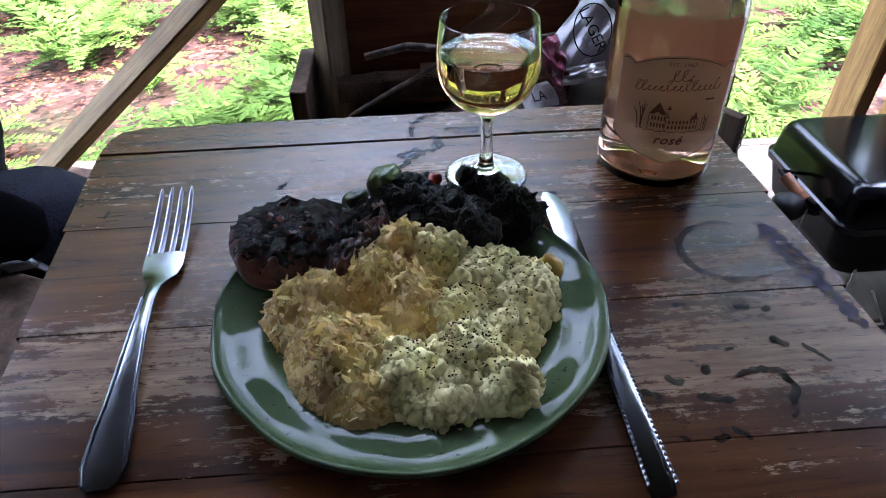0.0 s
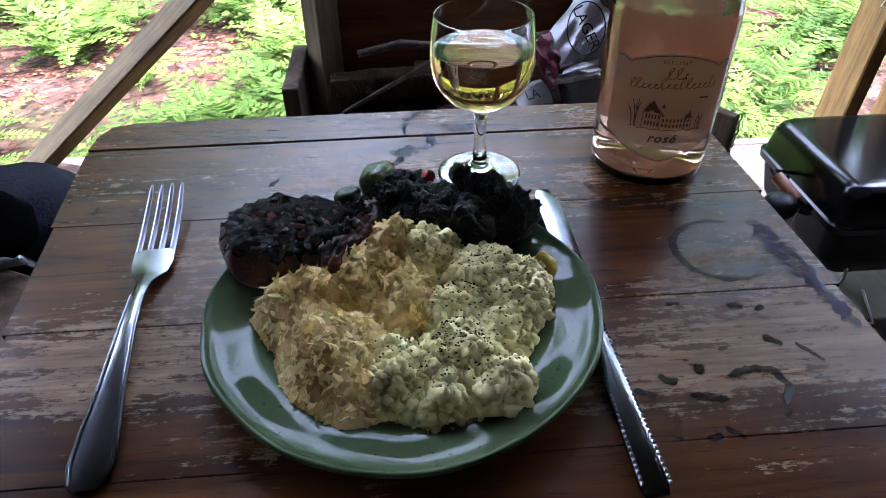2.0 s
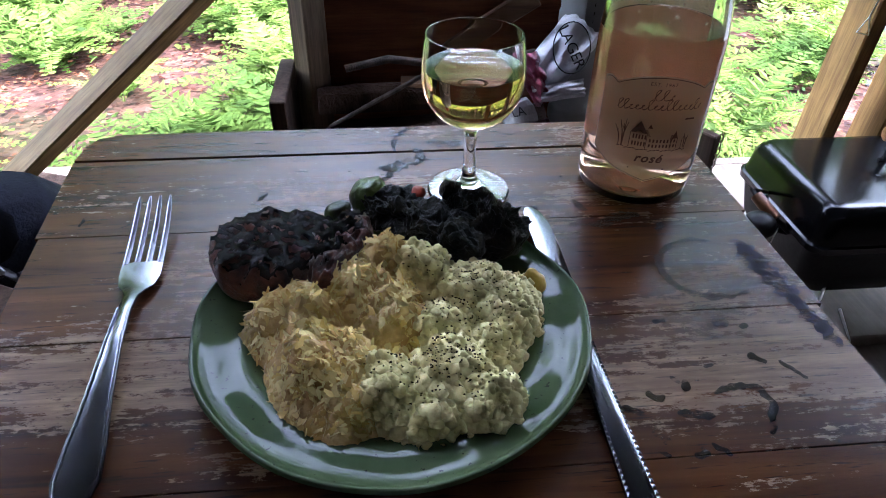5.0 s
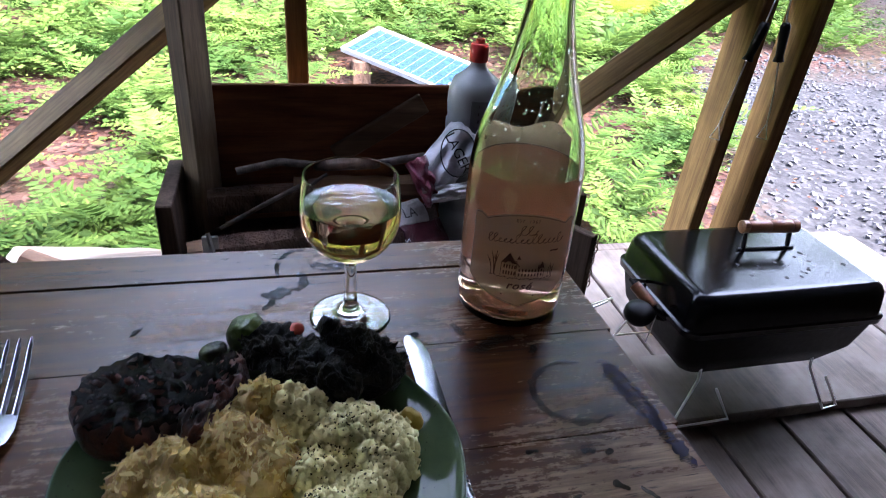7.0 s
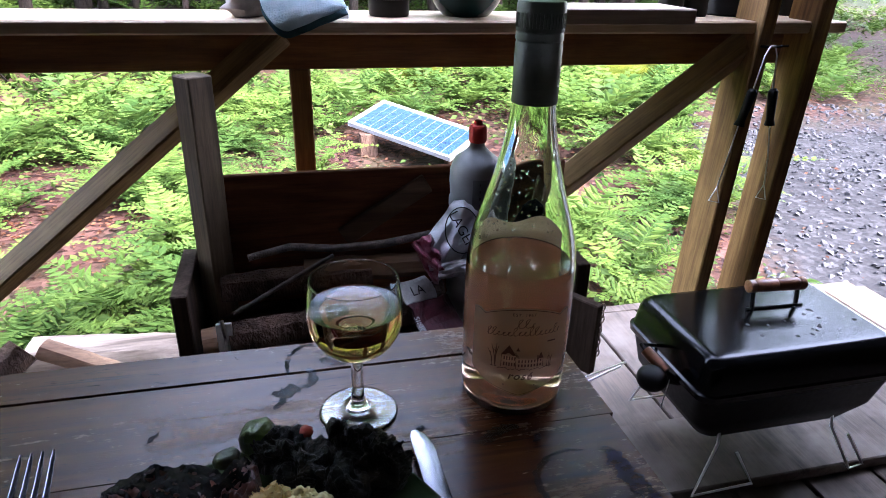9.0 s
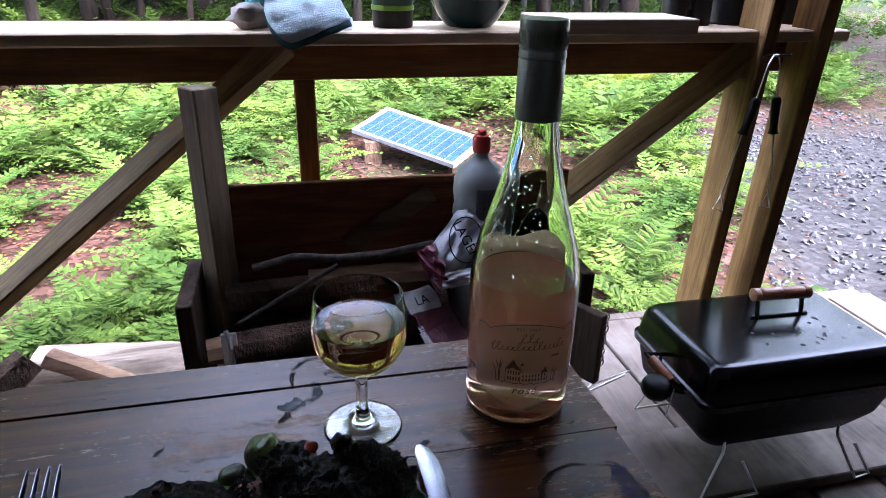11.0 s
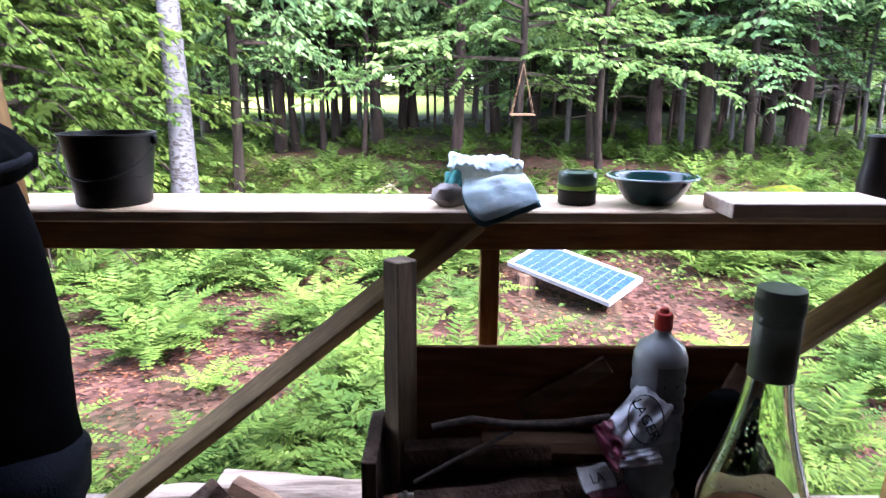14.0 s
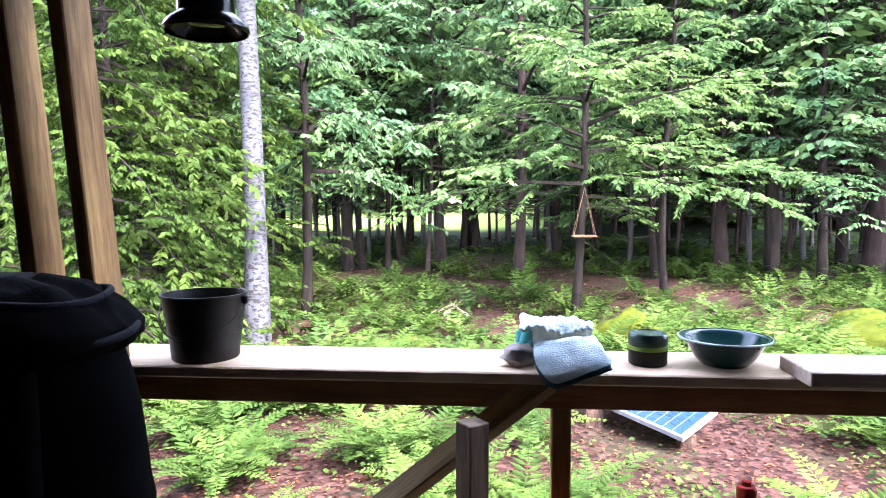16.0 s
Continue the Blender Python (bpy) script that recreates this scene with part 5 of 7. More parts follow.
# ---- backpack and coat hung on the post ----
def bag_shell(levels, n=28, seed=0.0, amp=0.02):
    """A cloth body from rows of (cx, cy, rx, ry, z)."""
    g = Geo()
    for cx, cy, rx, ry, z in levels:
        for i in range(n):
            a = 6.283 * i / n
            p = Vector((math.cos(a), math.sin(a), z * 3))
            w = 1 + amp * 3 * noise.noise(p * 1.6 + Vector((seed, 0, 0))) + amp * noise.noise(p * 6)
            g.v.append((cx + rx * w * math.cos(a), cy + ry * w * math.sin(a), z + amp * 0.2 * noise.noise(p * 4)))
    m = len(levels)
    g.f = [(j * n + i, j * n + (i + 1) % n, (j + 1) * n + (i + 1) % n, (j + 1) * n + i) for j in range(m - 1) for i in range(n)]
    g.f += [tuple(range(n))[::-1], tuple(range((m - 1) * n, m * n))]
    return g


def interp(levels, k=4):
    out = []
    for a, b in zip(levels, levels[1:]):
        out += [tuple(p + (q - p) * i / k for p, q in zip(a, b)) for i in range(k)]
    return out + [levels[-1]]


M_NAVY = surf("dark_navy_cloth", (0.0015, 0.002, 0.004), (0.004, 0.005, 0.01), 30, 0.8, bumpy=0.6, bdist=0.003, spec=0.12)
pack = thing("backpack", (-0.83, 1.02, 0), "large black hiking backpack leaning on the porch post", "backpack")
part("body", bag_shell(interp([(-0.03, 0, 0.2, 0.12, 0.44), (-0.02, 0, 0.24, 0.13, 0.52), (0, 0, 0.225, 0.13, 0.68), (0, 0, 0.205, 0.125, 0.85), (-0.005, 0, 0.19, 0.12, 0.93)])), M_CLOTH, pack, smooth=180)
part("lid_pocket", bag_shell(interp([(-0.005, 0, 0.185, 0.12, 0.925), (-0.005, 0, 0.21, 0.135, 0.945), (-0.005, 0, 0.212, 0.137, 0.97), (-0.015, 0, 0.195, 0.125, 1.0), (-0.03, 0, 0.15, 0.1, 1.035), (-0.05, 0, 0.1, 0.07, 1.05)], 5), 64, 4.0, 0.04), M_CLOTH, pack, "padded lid pocket", smooth=180)
for rx_, ry_, z_ in ((0.213, 0.138, 0.962), (0.172, 0.114, 1.018)):
    part("piping", Geo().tube([(-0.01 + rx_ * math.cos(a), ry_ * math.sin(a), z_ + 0.006 * math.sin(3 * a)) for a in [6.283 * i / 40 for i in range(41)]], 0.0065, 8), M_NAVY, pack, "raised seam round the lid", smooth=60)
part("hip_belt", bag_shell(interp([(-0.02, 0.0, 0.2, 0.13, 0.0), (-0.02, 0.0, 0.23, 0.14, 0.1), (-0.02, 0, 0.23, 0.14, 0.36), (-0.01, 0.0, 0.245, 0.145, 0.43), (-0.01, 0, 0.25, 0.145, 0.5), (-0.02, 0, 0.21, 0.12, 0.55)], 3), 28, 8.0, 0.03), M_NAVY, pack, "dark navy lower compartment", smooth=180)
for s in (-1, 1):
    part("strap", Geo().tube([(s * 0.09 + 0.04, -0.13, 0.93), (s * 0.1 + 0.05, -0.155, 0.78), (s * 0.1 + 0.06, -0.15, 0.62), (s * 0.08 + 0.06, -0.14, 0.5)], 0.014, 8, flat=0.4), M_CLOTH, pack, smooth=60)

# ---- firewood and clutter by the deck edge ----
M_PALESPLIT = wood("weathered_pale_wood", (0.1, 0.07, 0.045), (0.34, 0.265, 0.195), 0, 0.8, 40)


def split_log(at, d, L, r, name="split_log", bark=True, seed=0, lab="split firewood log with rough bark"):
    d = Vector(d).normalized()
    u = d.orthogonal().normalized()
    w = d.cross(u)
    g = Geo()
    ang = [(-0.2, 1.0), (0.35, 1.05), (0.9, 1.0), (1.4, 1.05), (2.0, 1.0), (2.3, 0.95), (3.6, 0.35)]
    m = 9
    for j in range(m):
        t = j / (m - 1)
        for k, (a, q) in enumerate(ang):
            rr = r * q * (1 + 0.16 * noise.noise(Vector((t * 6 + seed, k * 1.7, seed))))
            g.v.append(tuple(d * (t - 0.5) * L + (u * math.cos(a) + w * math.sin(a)) * rr))
    n = len(ang)
    g.f = [(j * n + i, j * n + (i + 1) % n, (j + 1) * n + (i + 1) % n, (j + 1) * n + i) for j in range(m - 1) for i in range(n)]
    g.f += [tuple(range(n))[::-1], tuple(range((m - 1) * n, m * n))]
    return single(name, g, M_BARK if bark else M_PALESPLIT if bark is None else M_SPLIT, at, lab, "log", "firewood logs", smooth=30)


split_log((-0.36, 1.52, 0.055), (1, -0.1, 0.0), 0.44, 0.062, bark=None, seed=1, lab="pale split log lying along the deck edge")
split_log((-0.62, 1.53, 0.045), (1, 0.05, 0.0), 0.4, 0.05, bark=None, seed=2, lab="pale split log lying along the deck edge")
split_log((-0.4, 1.4, 0.12), (0.9, -0.3, -0.3), 0.24, 0.03, bark=False, seed=3, lab="red-brown split log on the woodpile")
split_log((-0.53, 1.22, 0.2), (0.55, 0.5, 0.45), 0.2, 0.045, seed=4)
split_log((-0.42, 1.1, 0.18), (1, 0.3, 0.0), 0.36, 0.06, seed=5)
split_log((-0.52, 1.3, 0.12), (1, -0.2, 0.0), 0.42, 0.06, seed=6)
split_log((-0.36, 1.28, 0.05), (1, 0.1, 0.0), 0.4, 0.055, seed=7)
split_log((-0.5, 1.08, 0.06), (1, 0.05, 0.0), 0.4, 0.06, seed=8)
split_log((-0.45, 1.2, 0.06), (1, -0.1, 0.0), 0.42, 0.055, seed=9)
bench = thing("low_bench", (-0.58, 0.72, 0), "low grey bench of rough boards beside the table", "bench")
part("seat", Geo().box(-0.16, 0.16, -0.12, 0.12, 0.3, 0.325, 0.004), M_DARKWOOD, bench, m=pose(0, 0, 0, 0, 0, -25))
part("leg", Geo().box(-0.13, -0.09, -0.1, 0.1, 0, 0.2995, 0.004), M_GREY, bench, m=pose(0, 0, 0, 0, 0, -25))
part("leg", Geo().box(0.09, 0.13, -0.1, 0.1, 0, 0.2995, 0.004), M_GREY, bench, m=pose(0, 0, 0, 0, 0, -25))
single("foil_tray", bag_shell([(0, 0, 0.06, 0.05, 0.0), (0, 0, 0.075, 0.06, 0.012), (0, 0, 0.06, 0.045, 0.02)], 24, 3.0, 0.12), surf("crumpled_foil", (0.55, 0.56, 0.58), (0.75, 0.76, 0.78), 60, 0.25, 0.4, 1.0, 0.8, 0.004), (-0.62, 0.74, 0.3255), "crumpled aluminium foil on the bench", "foil", smooth=20)
bg = thing("tool_bag", (-0.595, 0.93, 0), "dark blue-black tool bag with a zip on the deck", "bag")
part("body", bag_shell(interp([(0, 0, 0.13, 0.09, 0.0), (0, 0, 0.145, 0.1, 0.1), (0, 0, 0.14, 0.1, 0.24), (0.02, 0, 0.12, 0.085, 0.32), (0.03, 0, 0.08, 0.05, 0.355)], 4), 28, 6.0, 0.03), M_NAVY, bg, smooth=180)
bg.scale = (1.12, 1.1, 1.13)
for k in range(9):
    part("rib", Geo().tube([(-0.06 + 0.019 * k, -0.085 - 0.012 * math.sin(k * 0.4), 0.3 - 0.002 * k), (-0.05 + 0.019 * k, -0.06, 0.34 - 0.001 * k * k)], 0.0035, 6), M_BLACK, bg, smooth=60)
part("buckle", Geo().box(-0.018, 0.018, -0.004, 0.004, -0.011, 0.011, 0.003), surf("grey_buckle", (0.1, 0.11, 0.12), (0.16, 0.17, 0.18), 40, 0.3), bg, "grey plastic buckle", m=pose(0.075, -0.11, 0.31, 35, 0, 15))
part("zip", Geo().tube([(-0.02 + 0.11 * t, -0.07 + 0.02 * t, 0.36 - 0.12 * t * t) for t in [i / 8 for i in range(10)]], 0.004, 6), M_BLACK, bg)
part("flap", Geo().tube([(-0.05, -0.03, 0.335), (0.02, -0.06, 0.35), (0.07, -0.09, 0.355), (0.11, -0.11, 0.352), (0.125, -0.118, 0.348)], [0.03, 0.038, 0.038, 0.032, 0.012], 14, flat=0.16), M_CLOTH, bg, "stiff black flap", smooth=60)
part("strap", Geo().tube([(-0.1, -0.06, 0.26), (-0.03, -0.09, 0.33), (0.06, -0.085, 0.31), (0.13, -0.05, 0.2)], 0.012, 8, flat=0.4), M_BLACK, bg, smooth=60)

# ---- crate contents ----
def stick(pts, r, lab="bare stick lying on the firewood", mat=None):
    g = Geo()
    P = [Vector(p) for p in pts]
    c = P[0].copy()
    g.tube([p - c for p in P], [r * (1 + 0.25 * hash01(i, r * 900)) for i in range(len(P))], 8)
    return single("stick", g, mat or M_STICK, tuple(c), lab, "stick", smooth=60)


M_STICK = surf("grey_stick_bark", (0.03, 0.022, 0.018), (0.13, 0.1, 0.08), 60, 0.9, bumpy=0.7, bdist=0.002)
for i, (x, y, z, dx, dy, L, r, bk) in enumerate(((0.06, 1.08, 0.3, 1, 0.1, 0.34, 0.045, 0), (0.1, 1.12, 0.35, 1, -0.1, 0.4, 0.05, 1), (0.04, 1.14, 0.42, 1, 0.05, 0.26, 0.035, 1), (0.0, 1.06, 0.375, 1, 0.15, 0.24, 0.03, 0), (0.2, 1.15, 0.43, 1, -0.05, 0.3, 0.03, 0), (0.3, 1.11, 0.28, 1, 0.1, 0.36, 0.06, 1), (0.03, 1.11, 0.12, 1, 0.0, 0.28, 0.065, 1), (0.33, 1.115, 0.12, 1, 0.0, 0.33, 0.068, 1), (0.05, 1.12, 0.2, 1, 0.0, 0.34, 0.06, 1), (0.05, 1.06, 0.38, 1, 0.2, 0.26, 0.032, 1))):
    split_log((x, y, z), (dx, dy, 0.12 if i in (1, 7) else 0.0), L, r, bark=bool(bk), seed=20 + i, lab="dark split log in the firewood crate")
stick([(-0.04, 1.12, 0.492), (0.03, 1.125, 0.505), (0.1, 1.12, 0.498), (0.19, 1.12, 0.5), (0.27, 1.12, 0.513)], 0.0065)
stick([(-0.07, 1.08, 0.41), (0.0, 1.1, 0.44), (0.1, 1.11, 0.49)], 0.0036, "thin rough twig on the firewood")
single("wood_slat", Geo().box(-0.09, 0.09, -0.006, 0.006, -0.018, 0.018, 0.002, pose(0, 0, 0, 0, -32, 0)), M_SPLIT, (0.2, 1.178, 0.54), "loose wooden slat leaning on the crate back", "slat")

M_PETS = surf("cloudy_white_plastic", (0.17, 0.185, 0.18), (0.27, 0.285, 0.275), 12, 0.35, bumpy=0.05)
sq = thing("plastic_bottle", (0.352, 1.13, 0.335), "cloudy white plastic bottle with a red cap", "bottle")
prof_ = [(0.0, 0.0), (0.04, 0.0), (0.0435, 0.004)]
for i in range(7):
    z = 0.02 + i * 0.033
    prof_ += [(0.0435, z), (0.046, z + 0.006), (0.046, z + 0.02), (0.0435, z + 0.026)]
prof_ += [(0.046, 0.27), (0.045, 0.29), (0.038, 0.309), (0.022, 0.321), (0.0135, 0.33), (0.0125, 0.345), (0.0, 0.345)]
part("body", Geo().lathe(prof_, 32), M_PETS, sq, smooth=40)
part("cap", Geo().lathe([(0.0145, 0.338), (0.0155, 0.341), (0.0155, 0.362), (0.013, 0.366), (0.008, 0.367), (0.007, 0.374), (0.0, 0.375)], 24), surf("red_plastic", (0.4, 0.02, 0.015), (0.5, 0.035, 0.02), 20, 0.4), sq, "red flip cap", smooth=40)
pl = sheet(lambda x: 0.284, lambda x: 0.2, -0.026, 0.03, 20).mesh("label", surf("grey_label", (0.09, 0.1, 0.1), (0.14, 0.15, 0.15), 30, 0.5))
wrap(pl, 0.0464, -80)
lb = part("label", pl, None, sq, "grey printed label")
bars = Geo()
for i in range(6):
    bar(bars, -0.014, 0.276 - i * 0.0125, 0.026 - 0.008 * (i % 3), 0.276 - i * 0.0125, 0.005)
pbm = bars.mesh("print", M_BLACK)
wrap(pbm, 0.0467, -80)
part("print", pbm, None, lb)

M_FOILW = surf("white_wrapper", (0.4, 0.4, 0.416), (0.544, 0.544, 0.56), 25, 0.28, 0.4, 0.0, 0.5, 0.004)
M_MAROON = surf("maroon_print", (0.1008, 0.01008, 0.0252), (0.168, 0.021, 0.042), 30, 0.35, bumpy=0.4, bdist=0.003)


def crumple(w, h, amp, seed, n=16):
    g = Geo()
    for lay in (0, 1):
        for j in range(n):
            for i in range(n):
                u, v = i / (n - 1) - 0.5, j / (n - 1) - 0.5
                e = (1 - (2 * u) ** 4) * (1 - (2 * v) ** 4)
                z = amp * noise.noise(Vector((u * 4 + seed, v * 4, 1))) + (0.018 if lay else -0.018) * e
                g.v.append((u * w * (1 + 0.08 * noise.noise(Vector((v * 5, seed, 0)))), v * h * (1 + 0.1 * noise.noise(Vector((u * 5, 0, seed)))), z))
    q = n * n
    for j in range(n - 1):
        for i in range(n - 1):
            a = (j * n + i, j * n + i + 1, (j + 1) * n + i + 1, (j + 1) * n + i)
            g.f += [tuple(q + k for k in a), a[::-1]]
    return g


wr = thing("crumpled_wrapper", (0.29, 1.08, 0.518), "crumpled maroon and white beer wrapper on the firewood", "wrapper")
wr.rotation_euler = (radians(62), 0, radians(-8))
wr.scale = (0.92, 0.92, 0.92)
part("sheet", crumple(0.075, 0.125, 0.03, 2.0, 26), M_FOILW, wr, smooth=30, m=pose(0.016, 0.012, 0, 0, 0, -38))
part("corner", crumple(0.088, 0.04, 0.03, 5.0, 26), M_MAROON, wr, "maroon printed corner", smooth=30, m=pose(-0.028, -0.036, 0.004, 0, 8, -62))
part("bottom_edge", crumple(0.09, 0.03, 0.02, 8.0, 22), M_FOILW, wr, "shiny crimped lower edge", smooth=30, m=pose(0.012, -0.055, 0.004, 0, 0, 10))
tx = lettering("print", "LAGER", 0.026, 0.0, -0.009, 1, M_BLACK, wr, 0, 0.95, bend=False)
tx.matrix_basis = pose(0.026, 0.014, 0.038, 0, 0, -62)
rim = Geo().tube([(0.031 * math.cos(a) + 0.026, 0.042 * math.sin(a) + 0.014, 0.032) for a in [6.283 * i / 24 for i in range(25)]], 0.0011, 5)
part("print_border", rim, M_BLACK, wr)
M_CARD = surf("white_card", (0.19, 0.18, 0.165), (0.32, 0.31, 0.29), 45, 0.5, bumpy=0.3, bdist=0.002, spec=0.3)
M_MAROON_CARD = surf("maroon_card", (0.022, 0.003, 0.006), (0.06, 0.009, 0.014), 60, 0.55, bumpy=0.4, bdist=0.002, spec=0.15)


def crease(g):
    """A board cut into strips and bent along soft folds."""
    bm = bmesh.new()
    for v in g.v:
        bm.verts.new(v)
    bm.verts.ensure_lookup_table()
    for f in g.f:
        bm.faces.new([bm.verts[k] for k in f])
    for axis, lo, hi in ((0, -0.05, 0.05), (1, -0.07, 0.07)):
        for k in range(1, 12):
            at, way = [0, 0, 0], [0, 0, 0]
            at[axis], way[axis] = lo + (hi - lo) * k / 12, 1
            bmesh.ops.bisect_plane(bm, geom=bm.verts[:] + bm.edges[:] + bm.faces[:], plane_co=at, plane_no=way)
    out = Geo()
    bm.verts.index_update()
    out.v = [(v.co.x + 0.006 * noise.noise(v.co * 35), v.co.y + 0.006 * noise.noise(v.co * 35 + Vector((9, 0, 0))), v.co.z + 0.012 * noise.noise(Vector((v.co.x, v.co.y, 0)) * 28)) for v in bm.verts]
    out.f = [tuple(v.index for v in f.verts) for f in bm.faces]
    bm.free()
    return out


cb = thing("beer_carton", (0.258, 1.012, 0.42), "maroon and white cardboard beer carton, torn open", "carton")
cb.rotation_euler = (radians(40), radians(4), radians(26))
part("flap", crease(Geo().box(-0.046, 0.046, -0.07, 0.024, -0.004, 0.0, 0.001)), M_MAROON_CARD, cb, "dark maroon printed panel")
part("panel", crease(Geo().box(-0.046, 0.012, 0.0245, 0.066, -0.004, 0.0, 0.001)), M_CARD, cb, "white printed panel")
part("torn_edge", crease(Geo().box(-0.05, -0.034, -0.07, -0.012, 0.0004, 0.002, 0.0004)), M_CARD, cb, "white torn edge")
t1 = lettering("print", "LA", 0.024, -0.018, 0.034, 1, M_BLACK, cb, bend=False)
t1.location = (0, 0, 0.004)
t2 = lettering("print", "SINCE", 0.014, 0, -0.03, 1, M_FOILW, cb, bend=False)
t2.matrix_basis = pose(-0.02, -0.02, 0.006, 0, 0, -90)
split_log((0.445, 1.12, 0.46), (0.5, 0.2, 0.8), 0.3, 0.028, bark=False, seed=40, lab="reddish split stick leaning in the crate")
single("black_glove", bag_shell(interp([(0, 0, 0.05, 0.04, 0.0), (0, 0, 0.062, 0.045, 0.05), (0.01, 0, 0.055, 0.04, 0.14), (0.02, 0, 0.03, 0.025, 0.19)], 3), 24, 5.0, 0.06), M_CLOTH, (0.445, 1.11, 0.37), "crumpled black cloth stuffed into the crate", "cloth", smooth=180)
latch = thing("latch", (-0.08, 1.02, 0.33), "galvanised latch plate on the crate corner", "latch")
part("plate", Geo().box(-0.012, 0.012, -0.003, 0.003, 0, 0.1, 0.001), M_CHROME, latch)
part("hasp", Geo().tube([(0, -0.005, 0.05), (0.004, -0.02, 0.085), (-0.002, -0.008, 0.11)], 0.004, 6), M_CHROME, latch)
chain = thing("chain", (0.497, 0.893, 0.468), "short rusty chain hanging at the crate flap", "chain")
link = Geo().tube([(0.004 * math.cos(a), 0, 0.007 * math.sin(a)) for a in [6.283 * i / 10 for i in range(11)]], 0.0011, 5).mesh("link", surf("rusty_steel", (0.1, 0.06, 0.04), (0.2, 0.13, 0.09), 80, 0.6, 0.7, 0.6))
for i in range(9):
    part("link", link, None, chain, m=pose(0.001 * math.sin(i), 0, -0.0105 * i, 0, 0, 90 * (i % 2)))

# ---- the rest of the grill ----
kn_ = part("gas_knob", Geo().lathe(arc_profile([(0.0, -0.024), (0.016, -0.021), (0.0265, -0.01), (0.0285, 0.002), (0.024, 0.014), (0.01, 0.022), (0.0, 0.023)], 3), 24), M_BLACK, grill, "round black gas regulator", smooth=180, m=pose(-0.27, -0.055, 0.215))
part("side_handle", Geo().tube([(-0.262, -0.008, 0.246), (-0.262, -0.004, 0.25), (-0.243, -0.055, 0.225)][::2], 0.011, 12), M_HANDLE, grill, "turned wooden side handle", smooth=40)
part("side_bracket", Geo().tube([(-0.21, 0.03, 0.225), (-0.265, 0.005, 0.25), (-0.262, -0.008, 0.246)], 0.004, 6), M_BLACK, grill)
part("side_bracket", Geo().tube([(-0.21, -0.06, 0.2), (-0.243, -0.055, 0.225)], 0.006, 8), M_BLACK, grill)
part("valve_stem", Geo().tube([(-0.26, -0.055, 0.215), (-0.2, -0.05, 0.19)], 0.007, 8), M_BLACK, grill)
part("pilot_wire", Geo().tube([(-0.235, -0.06, 0.21), (-0.245, -0.065, 0.15)], 0.0012, 5), M_CHROME, grill)
for sx, nm in ((-1, "wire_leg"), (1, "wire_leg")):
    x = sx * 0.13
    part(nm, Geo().tube([(x, -0.1, 0.11), (x - 0.01, -0.115, 0.085), (x - 0.075 * (1 if sx < 0 else -0.3), -0.155, 0.004), (x + 0.06, -0.15, 0.004), (x + 0.035, -0.12, 0.06)], 0.003, 7), M_CHROME, grill, "bright wire leg", smooth=60)
    part(nm, Geo().tube([(x - 0.03, 0.1, 0.11), (x - 0.05 * 1, 0.135, 0.004), (x + 0.06, 0.135, 0.004), (x + 0.05, 0.1, 0.11)], 0.003, 7), M_CHROME, grill, "bright wire leg", smooth=60)
part("rear_leg_frame", Geo().tube([(-0.215, 0.14, 0.1), (-0.3, 0.2, 0.003), (-0.24, 0.24, 0.003), (-0.2, 0.15, 0.1)], 0.0028, 7), M_CHROME, grill, smooth=60)
chips = Geo()
for i in range(22):
    x, y, s = 0.06 + 0.05 * RF.gauss(0, 1), -0.05 + 0.03 * RF.gauss(0, 1), RF.uniform(0.002, 0.006)
    chips.add([(x + s * math.cos(a) * RF.uniform(0.6, 1.2), y + s * math.sin(a) * RF.uniform(0.6, 1.2), 0.2905) for a in [0, 1.2, 2.5, 3.8, 5.1]], [(0, 1, 2, 3, 4)])
tagged(part("soot_flakes", chips, surf("soot", (0.004, 0.004, 0.004), (0.01, 0.01, 0.01), 90, 0.8), grill, "matt soot spots on the lid"), kind="stuff")
single("plank", Geo().box(-0.42, 0.36, -0.1, 0.1, 0, 0.028, 0.003), M_DECK, (0.99, 1.0, 0.0015), "wide weathered plank under the grill", "plank")

# ---- solar panel ----
solar = thing("solar_panel", (0.85, 4.3, -0.4), "blue solar panel in a white frame lying on the forest floor", "solar panel")
SA, SB, SC = Vector((0.188, -0.314, 0.141)), Vector((-0.408, 0.242, 0.258)), Vector((0.482, -0.006, 0.219))
ux, uy = SB - SA, SC - SA
uy = uy - ux * (uy.dot(ux) / ux.dot(ux)) * 0.999
sm = Matrix((ux.normalized(), -uy.normalized(), ux.normalized().cross(-uy.normalized()).normalized())).transposed().to_4x4()
sm.translation = SA
SL, SW = ux.length, uy.length
M_FRAME = surf("white_aluminium", (0.1382, 0.1417, 0.1452), (0.1797, 0.1832, 0.1866), 20, 0.4)
M_CELL = surf("solar_cell", (0.006, 0.016, 0.036), (0.01, 0.026, 0.055), 15, 0.25, bumpy=0, spec=0.3)
fr = Geo()
fr.box(0, SL, -0.022, 0, -0.03, 0.004, 0.003)
fr.box(0, SL, -SW, -SW + 0.022, -0.03, 0.004, 0.003)
fr.box(0, 0.022, -SW + 0.0225, -0.0225, -0.03, 0.004, 0.003)
fr.box(SL - 0.022, SL, -SW + 0.0225, -0.0225, -0.03, 0.004, 0.003)
part("frame", fr, M_FRAME, solar, "white metal frame", m=sm)
part("backing", Geo().box(0.0225, SL - 0.0225, -SW + 0.0225, -0.0225, -0.02, -0.006, 0.002), M_FRAME, solar, "pale backing sheet", m=sm)
